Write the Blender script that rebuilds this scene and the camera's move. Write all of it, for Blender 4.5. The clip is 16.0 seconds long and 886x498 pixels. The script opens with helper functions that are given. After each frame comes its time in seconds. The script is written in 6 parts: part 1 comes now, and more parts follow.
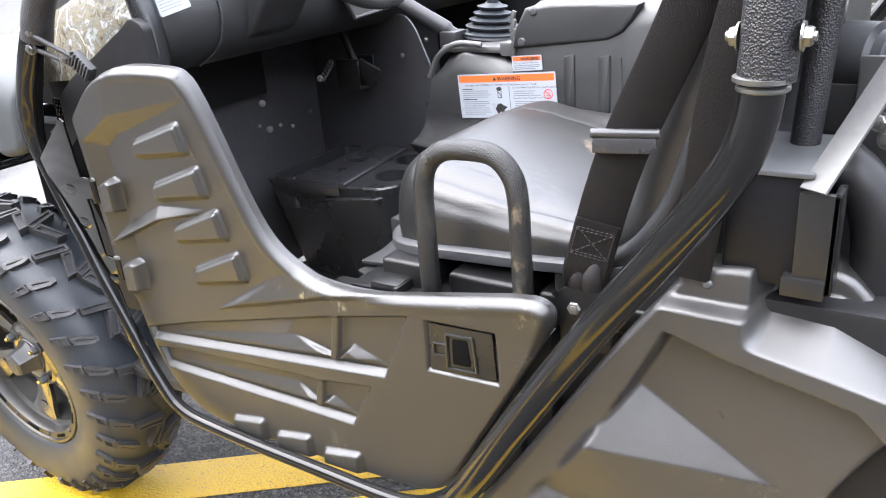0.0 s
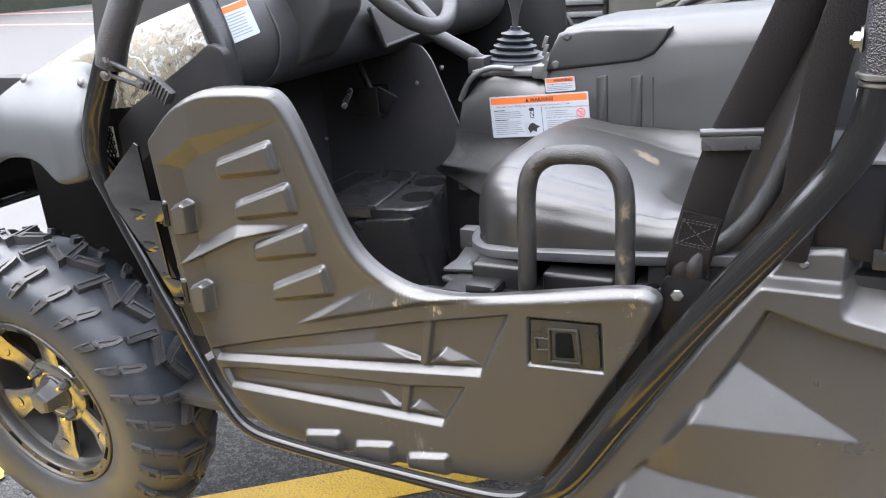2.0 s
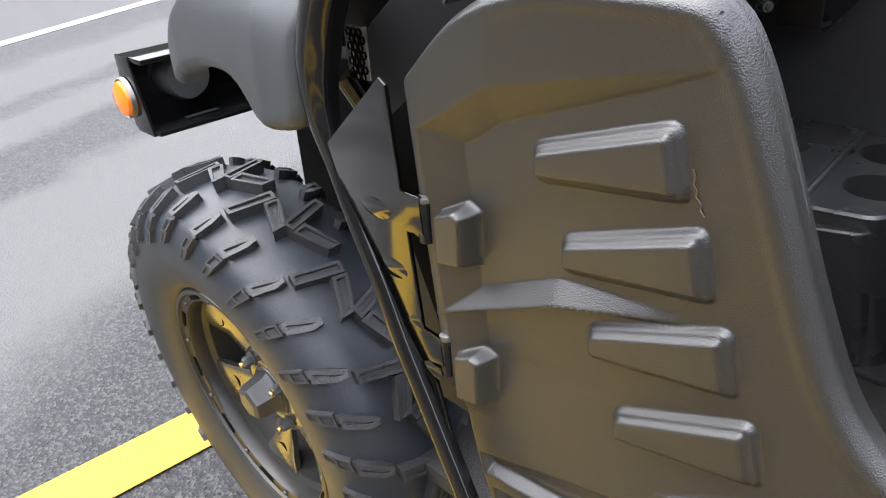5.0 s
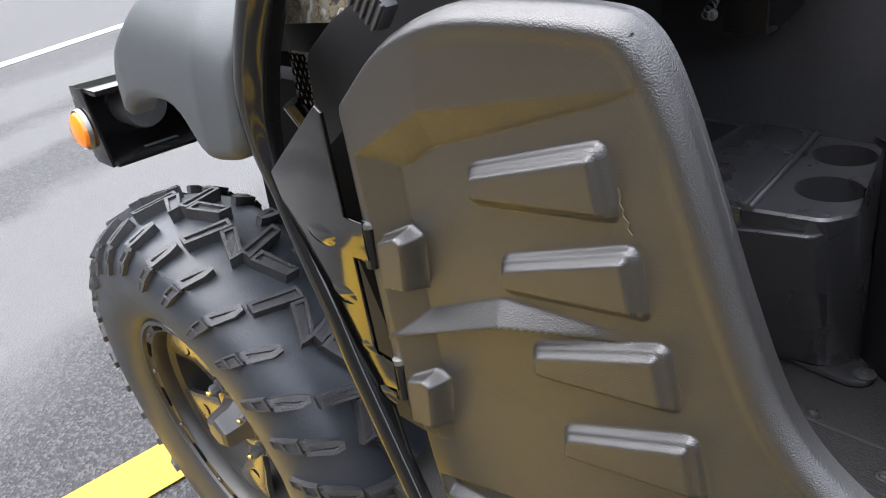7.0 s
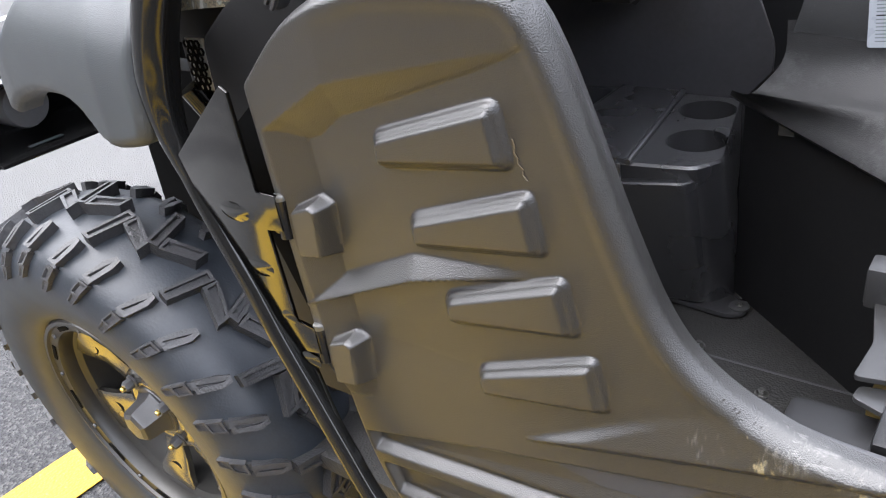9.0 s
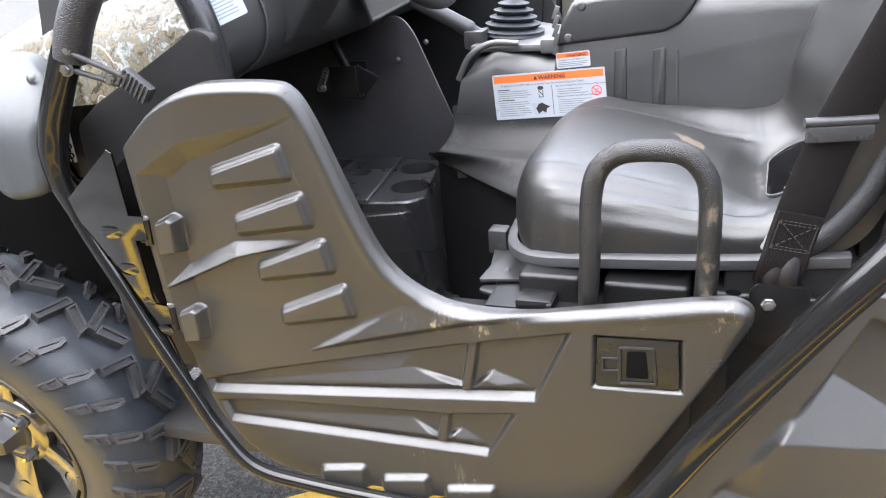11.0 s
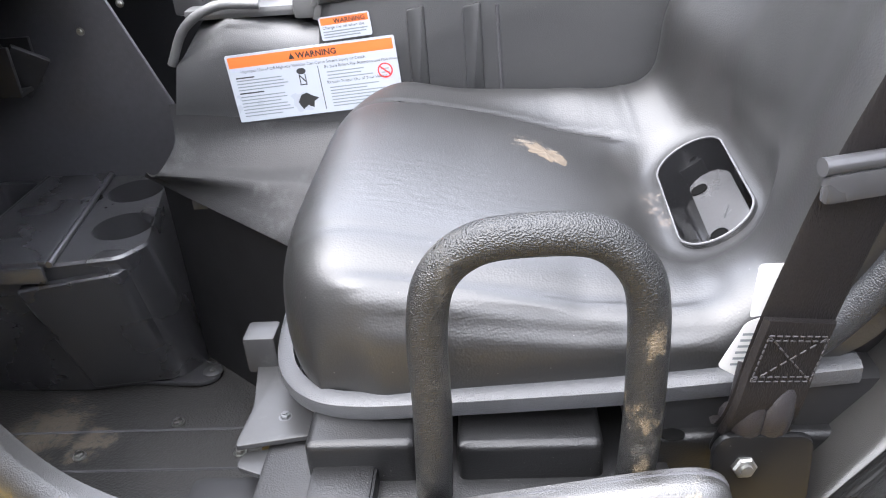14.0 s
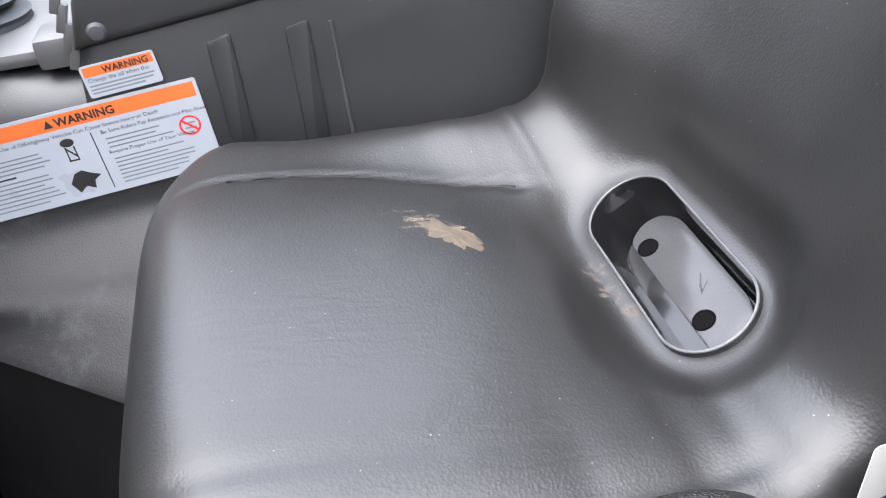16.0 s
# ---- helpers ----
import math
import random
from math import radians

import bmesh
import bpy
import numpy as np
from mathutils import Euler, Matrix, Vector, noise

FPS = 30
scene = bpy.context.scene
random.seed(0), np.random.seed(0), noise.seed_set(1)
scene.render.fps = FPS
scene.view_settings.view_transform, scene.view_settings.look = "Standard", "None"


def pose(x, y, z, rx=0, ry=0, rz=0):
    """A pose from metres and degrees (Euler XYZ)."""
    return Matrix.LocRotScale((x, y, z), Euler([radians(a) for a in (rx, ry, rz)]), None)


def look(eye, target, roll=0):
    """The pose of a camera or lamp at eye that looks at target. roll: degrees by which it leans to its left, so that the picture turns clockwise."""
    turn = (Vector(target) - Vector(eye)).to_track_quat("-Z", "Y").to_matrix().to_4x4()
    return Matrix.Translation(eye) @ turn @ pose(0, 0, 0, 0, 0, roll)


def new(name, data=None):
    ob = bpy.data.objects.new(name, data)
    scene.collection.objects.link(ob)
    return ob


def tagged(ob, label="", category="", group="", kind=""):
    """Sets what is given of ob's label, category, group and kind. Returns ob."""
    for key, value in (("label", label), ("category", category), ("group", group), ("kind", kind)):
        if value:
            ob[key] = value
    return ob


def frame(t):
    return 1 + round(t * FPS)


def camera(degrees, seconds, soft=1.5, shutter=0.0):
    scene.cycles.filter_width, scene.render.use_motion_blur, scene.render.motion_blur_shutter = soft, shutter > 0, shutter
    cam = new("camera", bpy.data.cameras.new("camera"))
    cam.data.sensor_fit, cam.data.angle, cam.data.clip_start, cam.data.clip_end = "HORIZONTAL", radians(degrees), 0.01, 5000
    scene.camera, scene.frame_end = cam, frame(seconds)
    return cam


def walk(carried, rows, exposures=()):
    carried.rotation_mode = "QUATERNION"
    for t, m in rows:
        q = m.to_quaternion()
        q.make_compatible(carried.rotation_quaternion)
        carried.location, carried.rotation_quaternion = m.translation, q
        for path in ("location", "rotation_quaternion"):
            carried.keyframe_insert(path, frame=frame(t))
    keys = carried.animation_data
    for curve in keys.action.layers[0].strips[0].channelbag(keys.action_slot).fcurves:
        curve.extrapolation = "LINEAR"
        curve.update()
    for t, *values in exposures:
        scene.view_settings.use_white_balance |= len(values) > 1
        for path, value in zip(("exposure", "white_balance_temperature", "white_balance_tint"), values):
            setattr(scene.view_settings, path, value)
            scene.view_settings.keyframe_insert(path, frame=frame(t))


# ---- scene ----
cam = camera(58.0, 16.0, soft=1.1)
PATH = [
    (0, (0.463, -0.77, 1.197), (-0.573, 0.763, 0.436), -4.4),
    (0.5, (0.399, -0.814, 1.197), (-0.609, 0.757, 0.477), -3.7),
    (1, (0.325, -0.892, 1.203), (-0.622, 0.729, 0.513), -4.1),
    (1.5, (0.283, -0.953, 1.196), (-0.603, 0.704, 0.511), -4.7),
    (2, (0.273, -0.971, 1.193), (-0.584, 0.702, 0.509), -4.3),
    (2.5, (0.225, -0.933, 1.172), (-0.615, 0.747, 0.485), -4.2),
    (3, (0.108, -0.751, 1.165), (-0.761, 0.908, 0.462), -3.2),
    (3.5, (-0.071, -0.608, 1.151), (-1.077, 0.957, 0.417), -3.4),
    (4, (-0.207, -0.482, 1.123), (-1.436, 0.88, 0.326), -3.7),
    (4.2, (-0.25, -0.435, 1.103), (-1.542, 0.834, 0.254), -2.8),
    (6.3, (-0.247, -0.409, 1.123), (-1.651, 0.684, 0.209), -6.6),
    (6.5, (-0.243, -0.41, 1.121), (-1.631, 0.72, 0.227), -6.7),
    (7, (-0.231, -0.387, 1.115), (-1.569, 0.804, 0.227), -6.8),
    (7.5, (-0.255, -0.395, 1.099), (-1.572, 0.802, 0.186), -6.5),
    (8, (-0.255, -0.4, 1.1), (-1.57, 0.79, 0.176), -6.5),
    (8.5, (-0.252, -0.385, 1.101), (-1.566, 0.807, 0.178), -7.2),
    (9, (-0.205, -0.435, 1.119), (-1.34, 0.912, 0.171), -7.8),
    (9.5, (-0.082, -0.555, 1.149), (-0.925, 0.972, 0.17), -6.5),
    (9.7, (-0.027, -0.615, 1.162), (-0.853, 0.95, 0.228), -5.9),
    (11.8, (0.058, -0.919, 1.218), (-0.452, 0.851, 0.438), -5.2),
    (12, (0.054, -0.859, 1.208), (-0.413, 0.918, 0.419), -5.1),
    (12.5, (0.051, -0.617, 1.184), (-0.331, 1.176, 0.384), -4.4),
    (13, (0.013, -0.479, 1.154), (-0.344, 1.263, 0.237), -4.9),
    (13.5, (-0.027, -0.429, 1.149), (-0.327, 1.301, 0.192), -5.3),
    (14, (-0.059, -0.377, 1.156), (-0.204, 1.371, 0.196), -4.7),
    (14.5, (-0.048, -0.214, 1.163), (-0.161, 1.537, 0.204), -6.9),
    (15, (-0.049, -0.112, 1.147), (-0.07, 1.588, 0.094), -7.3),
    (15.5, (-0.077, -0.092, 1.161), (0.115, 1.568, 0.063), -6.8),
    (16, (-0.113, -0.107, 1.171), (0.206, 1.516, 0.046), -6.5),
]
walk(cam, [(t, look(eye, target, roll)) for t, eye, target, roll in PATH], [(0, 3.12), (0.5, 2.97), (1.5, 2.88), (2.5, 2.9), (3, 2.84), (3.5, 2.75), (4, 2.6), (6.5, 2.3), (7.5, 2.5), (8.6, 2.4), (9.0, 2.6), (9.5, 3.2), (12, 2.97), (12.5, 3.25), (13.5, 3.36), (14.5, 3.06), (15, 2.8), (16, 2.77)])

import itertools

from mathutils.bvhtree import BVHTree

# ---- world and light ----
world = bpy.data.worlds.new("overcast_sky")
scene.world = world
world.use_nodes = True
wn = world.node_tree
wn.nodes.clear()
sky = wn.nodes.new("ShaderNodeTexSky")
sky.sky_type = 'NISHITA'
sky.sun_disc = False
sky.sun_elevation = radians(58)
sky.sun_rotation = radians(234)
sky.dust_density = 1.5
pale = wn.nodes.new("ShaderNodeHueSaturation")
pale.inputs["Saturation"].default_value = 0.40
back = wn.nodes.new("ShaderNodeBackground")
back.inputs["Strength"].default_value = 0.15
wout = wn.nodes.new("ShaderNodeOutputWorld")
cloud = wn.nodes.new("ShaderNodeMix")      # an even layer of cloud over the clear sky
cloud.data_type = 'RGBA'
cloud.inputs[0].default_value = 0.45
cloud.inputs[7].default_value = (8.6, 8.9, 10.3, 1)
wn.links.new(sky.outputs[0], pale.inputs["Color"])
wn.links.new(pale.outputs[0], cloud.inputs[6])
wn.links.new(cloud.outputs[2], back.inputs["Color"])
wn.links.new(back.outputs[0], wout.inputs["Surface"])

sun_data = bpy.data.lights.new("sun", 'SUN')
sun_data.energy = 0.95
sun_data.angle = radians(100)
sun_data.color = (1.0, 0.95, 0.91)
sun = new("sun", sun_data)
sun.matrix_world = look((-4.2, -3.0, 8.4), (0, 0, 0))
GROUND = -0.045

# ---- materials ----
MATS = {}


def rgb(c):
    return (c[0], c[1], c[2], 1.0)


def surface(name, color, rough=0.5, metal=0.0, var=0.25, scale=8.0, grain=0.0, grain_scale=400.0, coat=0.0,
            rough_var=0.12, spec=0.5, dirt=None, dirt_scale=6.0, dirt_amount=0.5, stretch=(1, 1, 1), fine=0.0, specks=0.0, speck_scale=330.0):
    """A procedural surface: colour varied at two scales, roughness wear, fine relief and optional dirt."""
    if name in MATS:
        return MATS[name]
    m = bpy.data.materials.new(name)
    m.use_nodes = True
    nt = m.node_tree
    nd, ln = nt.nodes, nt.links
    bsdf = nd["Principled BSDF"]
    tc = nd.new("ShaderNodeTexCoord")
    mp = nd.new("ShaderNodeMapping")
    mp.inputs["Scale"].default_value = stretch
    ln.new(tc.outputs["Object"], mp.inputs["Vector"])
    n1 = nd.new("ShaderNodeTexNoise")
    n1.inputs["Scale"].default_value = scale
    n1.inputs["Detail"].default_value = 5
    n2 = nd.new("ShaderNodeTexNoise")
    n2.inputs["Scale"].default_value = scale * 14
    n2.inputs["Detail"].default_value = 3
    ln.new(mp.outputs[0], n1.inputs["Vector"])
    ln.new(mp.outputs[0], n2.inputs["Vector"])
    add = nd.new("ShaderNodeMath")
    add.operation = 'ADD'
    ln.new(n1.outputs["Fac"], add.inputs[0])
    ln.new(n2.outputs["Fac"], add.inputs[1])
    ramp = nd.new("ShaderNodeValToRGB")
    ramp.color_ramp.elements[0].position = 0.18
    ramp.color_ramp.elements[1].position = 0.82
    half = nd.new("ShaderNodeMath")
    half.operation = 'MULTIPLY'
    half.inputs[1].default_value = 0.5
    ln.new(add.outputs[0], half.inputs[0])
    ln.new(half.outputs[0], ramp.inputs["Fac"])
    ramp.color_ramp.elements[0].color = rgb([v * (1 - var) for v in color])
    ramp.color_ramp.elements[1].color = rgb([min(1, v * (1 + var)) for v in color])
    out = ramp.outputs["Color"]
    rmap = nd.new("ShaderNodeMapRange")
    rmap.inputs["From Min"].default_value = 0.15
    rmap.inputs["From Max"].default_value = 0.85
    rmap.inputs["To Min"].default_value = max(0.02, rough - rough_var)
    rmap.inputs["To Max"].default_value = min(1, rough + rough_var)
    ln.new(n1.outputs["Fac"], rmap.inputs["Value"])
    rout = rmap.outputs[0]
    if dirt:
        dn = nd.new("ShaderNodeTexNoise")
        dn.inputs["Scale"].default_value = dirt_scale
        dn.inputs["Detail"].default_value = 8
        dn.inputs["Roughness"].default_value = 0.75
        ln.new(tc.outputs["Object"], dn.inputs["Vector"])
        dr = nd.new("ShaderNodeMapRange")
        dr.inputs["From Min"].default_value = 0.55
        dr.inputs["From Max"].default_value = 0.78
        dr.inputs["To Max"].default_value = dirt_amount
        ln.new(dn.outputs["Fac"], dr.inputs["Value"])
        mx = nd.new("ShaderNodeMix")
        mx.data_type = 'RGBA'
        mx.inputs[7].default_value = rgb(dirt)
        ln.new(dr.outputs[0], mx.inputs[0])
        ln.new(out, mx.inputs[6])
        out = mx.outputs[2]
        mr = nd.new("ShaderNodeMix")
        mr.inputs[3].default_value = 0.85
        ln.new(dr.outputs[0], mr.inputs[0])
        ln.new(rout, mr.inputs[2])
        rout = mr.outputs[0]
    if specks:
        # sparse pale specks of dust and grit
        sv_ = nd.new("ShaderNodeTexVoronoi")
        sv_.inputs["Scale"].default_value = speck_scale
        ln.new(tc.outputs["Object"], sv_.inputs["Vector"])
        size = nd.new("ShaderNodeMath")
        size.operation = 'MULTIPLY_ADD'
        size.inputs[1].default_value = 0.9
        size.inputs[2].default_value = -0.74
        sc_ = nd.new("ShaderNodeSeparateColor")
        ln.new(sv_.outputs["Color"], sc_.inputs[0])
        ln.new(sc_.outputs[0], size.inputs[0])
        lt = nd.new("ShaderNodeMath")
        lt.operation = 'SUBTRACT'
        ln.new(size.outputs[0], lt.inputs[0])
        ln.new(sv_.outputs["Distance"], lt.inputs[1])
        fm = nd.new("ShaderNodeMapRange")
        fm.inputs["From Min"].default_value = 0.0
        fm.inputs["From Max"].default_value = 0.08
        fm.inputs["To Max"].default_value = specks
        ln.new(lt.outputs[0], fm.inputs["Value"])
        sm = nd.new("ShaderNodeMix")
        sm.data_type = 'RGBA'
        sm.inputs[7].default_value = (0.30, 0.29, 0.27, 1)
        ln.new(fm.outputs[0], sm.inputs[0])
        ln.new(out, sm.inputs[6])
        out = sm.outputs[2]
    ln.new(out, bsdf.inputs["Base Color"])
    ln.new(rout, bsdf.inputs["Roughness"])
    bsdf.inputs["Metallic"].default_value = metal
    bsdf.inputs["Specular IOR Level"].default_value = spec
    bsdf.inputs["Coat Weight"].default_value = coat
    bsdf.inputs["Coat Roughness"].default_value = 0.06
    if grain:
        vo = nd.new("ShaderNodeTexVoronoi")
        vo.inputs["Scale"].default_value = grain_scale
        ln.new(mp.outputs[0], vo.inputs["Vector"])
        bp = nd.new("ShaderNodeBump")
        bp.inputs["Strength"].default_value = grain
        bp.inputs["Distance"].default_value = 0.6 / grain_scale
        ln.new(vo.outputs["Distance"], bp.inputs["Height"])
        last = bp
        if fine:
            b2 = nd.new("ShaderNodeBump")
            b2.inputs["Strength"].default_value = fine
            b2.inputs["Distance"].default_value = 0.002
            ln.new(n2.outputs["Fac"], b2.inputs["Height"])
            ln.new(bp.outputs[0], b2.inputs["Normal"])
            last = b2
        ln.new(last.outputs[0], bsdf.inputs["Normal"])
    MATS[name] = m
    return m




def scuffed(m, spots, color, amount, scale=60, stretch=(1, 1, 1), cut=0.52):
    """Lays pale scuffs of an uneven shape of their own on a material, round the given places (x, y, z, reach)."""
    nd, ln = m.node_tree.nodes, m.node_tree.links
    b = nd["Principled BSDF"]
    base = b.inputs["Base Color"].links[0].from_socket
    rough = b.inputs["Roughness"].links[0].from_socket
    tc = nd.new("ShaderNodeTexCoord")
    mp = nd.new("ShaderNodeMapping")
    mp.inputs["Scale"].default_value = stretch
    ln.new(tc.outputs["Object"], mp.inputs["Vector"])
    no = nd.new("ShaderNodeTexNoise")
    no.inputs["Scale"].default_value = scale
    no.inputs["Detail"].default_value = 9
    no.inputs["Roughness"].default_value = 0.72
    ln.new(mp.outputs[0], no.inputs["Vector"])
    total = None
    for x, y, z, reach in spots:
        sb = nd.new("ShaderNodeVectorMath")
        sb.operation = 'DISTANCE'
        sb.inputs[1].default_value = (x, y, z)
        ln.new(tc.outputs["Object"], sb.inputs[0])
        mr = nd.new("ShaderNodeMapRange")
        mr.inputs["From Min"].default_value = reach
        mr.inputs["From Max"].default_value = 0.0
        ln.new(sb.outputs["Value"], mr.inputs["Value"])
        if total is None:
            total = mr.outputs[0]
        else:
            mxm = nd.new("ShaderNodeMath")
            mxm.operation = 'MAXIMUM'
            ln.new(total, mxm.inputs[0])
            ln.new(mr.outputs[0], mxm.inputs[1])
            total = mxm.outputs[0]
    ad = nd.new("ShaderNodeMath")
    ad.operation = 'MULTIPLY_ADD'
    ad.inputs[1].default_value = 0.30
    ln.new(total, ad.inputs[0])
    ln.new(no.outputs["Fac"], ad.inputs[2])
    th = nd.new("ShaderNodeMapRange")
    th.inputs["From Min"].default_value = cut + 0.20
    th.inputs["From Max"].default_value = cut + 0.30
    th.inputs["To Max"].default_value = amount
    ln.new(ad.outputs[0], th.inputs["Value"])
    mx = nd.new("ShaderNodeMix")
    mx.data_type = 'RGBA'
    mx.inputs[7].default_value = rgb(color)
    ln.new(th.outputs[0], mx.inputs[0])
    ln.new(base, mx.inputs[6])
    ln.new(mx.outputs[2], b.inputs["Base Color"])
    mr2 = nd.new("ShaderNodeMix")
    mr2.inputs[3].default_value = 0.8
    ln.new(th.outputs[0], mr2.inputs[0])
    ln.new(rough, mr2.inputs[2])
    ln.new(mr2.outputs[0], b.inputs["Roughness"])
    return m


def creased(m, spots, strength, scale, stretch):
    """Fine creases of a stretched cover round the given places (x, y, z, reach), in relief only."""
    nd, ln = m.node_tree.nodes, m.node_tree.links
    b = nd["Principled BSDF"]
    tc = nd.new("ShaderNodeTexCoord")
    mp = nd.new("ShaderNodeMapping")
    mp.inputs["Scale"].default_value = stretch
    mp.inputs["Rotation"].default_value = (0, 0, 0.12)
    ln.new(tc.outputs["Object"], mp.inputs["Vector"])
    no = nd.new("ShaderNodeTexNoise")
    no.inputs["Scale"].default_value = scale
    no.inputs["Detail"].default_value = 3
    no.inputs["Distortion"].default_value = 0.6
    ln.new(mp.outputs[0], no.inputs["Vector"])
    height = None
    for x, y, z, reach in spots:
        ds = nd.new("ShaderNodeVectorMath")
        ds.operation = 'DISTANCE'
        ds.inputs[1].default_value = (x, y, z)
        ln.new(tc.outputs["Object"], ds.inputs[0])
        mr = nd.new("ShaderNodeMapRange")
        mr.inputs["From Min"].default_value = reach
        mr.inputs["From Max"].default_value = reach * 0.3
        ln.new(ds.outputs["Value"], mr.inputs["Value"])
        ml = nd.new("ShaderNodeMath")
        ml.operation = 'MULTIPLY'
        ln.new(mr.outputs[0], ml.inputs[0])
        ln.new(no.outputs["Fac"], ml.inputs[1])
        if height is None:
            height = ml.outputs[0]
        else:
            mx = nd.new("ShaderNodeMath")
            mx.operation = 'MAXIMUM'
            ln.new(height, mx.inputs[0])
            ln.new(ml.outputs[0], mx.inputs[1])
            height = mx.outputs[0]
    bp = nd.new("ShaderNodeBump")
    bp.inputs["Strength"].default_value = strength
    bp.inputs["Distance"].default_value = 0.003
    ln.new(height, bp.inputs["Height"])
    if b.inputs["Normal"].links:
        ln.new(b.inputs["Normal"].links[0].from_socket, bp.inputs["Normal"])
    ln.new(bp.outputs[0], b.inputs["Normal"])
    return m


DOOR = surface("moulded_plastic", (0.0175, 0.0168, 0.0159), 0.33, spec=0.92, grain=0.40, grain_scale=900, specks=0.30, speck_scale=300, var=0.12, scale=5,
               rough_var=0.05)
scuffed(DOOR, [(-0.25, 0, 0.690, 0.06), (-0.31, 0, 0.695, 0.05), (-0.29, 0, 0.43, 0.05), (-0.36, 0, 0.47, 0.04), (0.05, 0, 0.74, 0.05), (-0.23, 0, 0.56, 0.05)],
        (0.40, 0.33, 0.18), 0.5, 95, (1.6, 1, 0.7), 0.575)
scuffed(DOOR, [(-0.30, 0, 0.712, 0.06), (-0.255, 0, 0.702, 0.06), (-0.355, 0, 0.70, 0.05), (-0.20, 0, 0.712, 0.05), (-0.30, 0, 0.45, 0.06)],
        (0.30, 0.29, 0.26), 0.22, 90, (2.2, 1, 0.55), 0.57)
scuffed(DOOR, [(-0.05, 0, 0.755, 0.10), (-0.28, 0, 0.725, 0.08), (0.05, 0, 0.67, 0.06)],
        (0.36, 0.35, 0.33), 0.25, 160, (0.4, 1, 1.5), 0.58)
PANEL = surface("matt_black_plastic", (0.030, 0.030, 0.031), 0.38, spec=0.7, specks=0.4, grain=0.25, grain_scale=800, var=0.25, scale=6,
                dirt=(0.16, 0.14, 0.11), dirt_amount=0.10)
# one black plastic in two tones: INNER lifted for haze, DARK deepened for shade
INNER = surface("dull_black_plastic", (0.052, 0.052, 0.056), 0.42, spec=0.4, specks=0.35, grain=0.2, grain_scale=700, var=0.25, scale=5)
DARK = surface("deep_black_plastic", (0.010, 0.010, 0.0106), 0.48, spec=0.3, specks=0.3, var=0.25)
BASEP = surface("seat_base_plastic", (0.006, 0.006, 0.0063), 0.36, spec=0.4, specks=0.5, grain=0.2, grain_scale=700, var=0.2)
BOX = surface("black_tub_plastic", (0.024, 0.024, 0.026), 0.30, spec=0.95, specks=0.3, grain=0.3, grain_scale=700, var=0.2, scale=7)
GLOSS = surface("gloss_black_paint", (0.007, 0.007, 0.007), 0.11, spec=0.45, coat=0.0, rough_var=0.05, var=0.2)
HINGE = surface("gloss_black_steel", (0.105, 0.104, 0.100), 0.12, metal=1.0, spec=0.6, coat=0.2, rough_var=0.04, var=0.15)
WRAP = surface("wrinkle_black_coat", (0.013, 0.013, 0.015), 0.38, grain=0.9, grain_scale=480, var=0.2)
HOOP = surface("crinkle_black_grip", (0.011, 0.011, 0.011), 0.33, grain=0.95, grain_scale=820, specks=0.45, speck_scale=480, var=0.3, scale=9,
               dirt=(0.26, 0.24, 0.20), dirt_scale=14, dirt_amount=0.25)
FLARE = surface("grey_faded_plastic", (0.034, 0.0385, 0.042), 0.46, grain=0.25, grain_scale=900, var=0.10, scale=5,
                dirt=(0.09, 0.095, 0.095), dirt_scale=14, dirt_amount=0.25)
RUBBER = surface("tyre_rubber", (0.017, 0.021, 0.027), 0.46, grain=0.07, grain_scale=260, var=0.3, scale=9,
                 dirt=(0.11, 0.105, 0.095), dirt_scale=9, dirt_amount=0.35)
LUG = surface("lug_rubber", (0.030, 0.030, 0.032), 0.46, grain=0.25, grain_scale=300, var=0.3, scale=14,
              dirt=(0.14, 0.13, 0.115), dirt_scale=20, dirt_amount=0.4)
RIM = surface("black_alloy", (0.20, 0.19, 0.17), 0.20, metal=0.9, var=0.2, rough_var=0.08, coat=0.3)
RIMWELL = surface("dull_black_alloy", (0.030, 0.029, 0.027), 0.34, metal=0.4, var=0.2, rough_var=0.08)
STEEL = surface("zinc_steel", (0.24, 0.24, 0.23), 0.42, metal=1.0, var=0.15, scale=30)
BRASS = surface("brass", (0.72, 0.52, 0.16), 0.25, metal=1.0, var=0.1)
SILVER = surface("dusty_silver_plate", (0.13, 0.13, 0.129), 0.45, metal=0.5, var=0.12, scale=20)
SEAT = surface("black_vinyl", (0.0098, 0.0096, 0.0095), 0.395, spec=0.80, specks=0.55, speck_scale=230, grain=0.12, grain_scale=520, var=0.12, scale=6,
               rough_var=0.06, dirt=(0.20, 0.20, 0.19), dirt_scale=18, dirt_amount=0.05, fine=0.05)
TRIM = surface("grey_vinyl_piping", (0.043, 0.044, 0.047), 0.42, grain=0.35, grain_scale=800, var=0.15)
BELT = surface("belt_webbing", (0.0052, 0.0042, 0.0041), 0.55, spec=0.22, grain=0.6, grain_scale=900, var=0.2, stretch=(1, 1, 0.35))
TUNNEL = surface("grey_black_plastic", (0.017, 0.0175, 0.0185), 0.43, spec=0.85, specks=0.5, grain=0.25, grain_scale=850, var=0.14, scale=5)
GREYMETAL = surface("grey_steel", (0.08, 0.083, 0.086), 0.45, metal=0.3, var=0.2)
ORANGE = surface("orange_lens", (0.85, 0.22, 0.01), 0.15, var=0.12, scale=60, coat=0.5)
WHITE = surface("white_label", (0.34, 0.365, 0.40), 0.3, var=0.02)
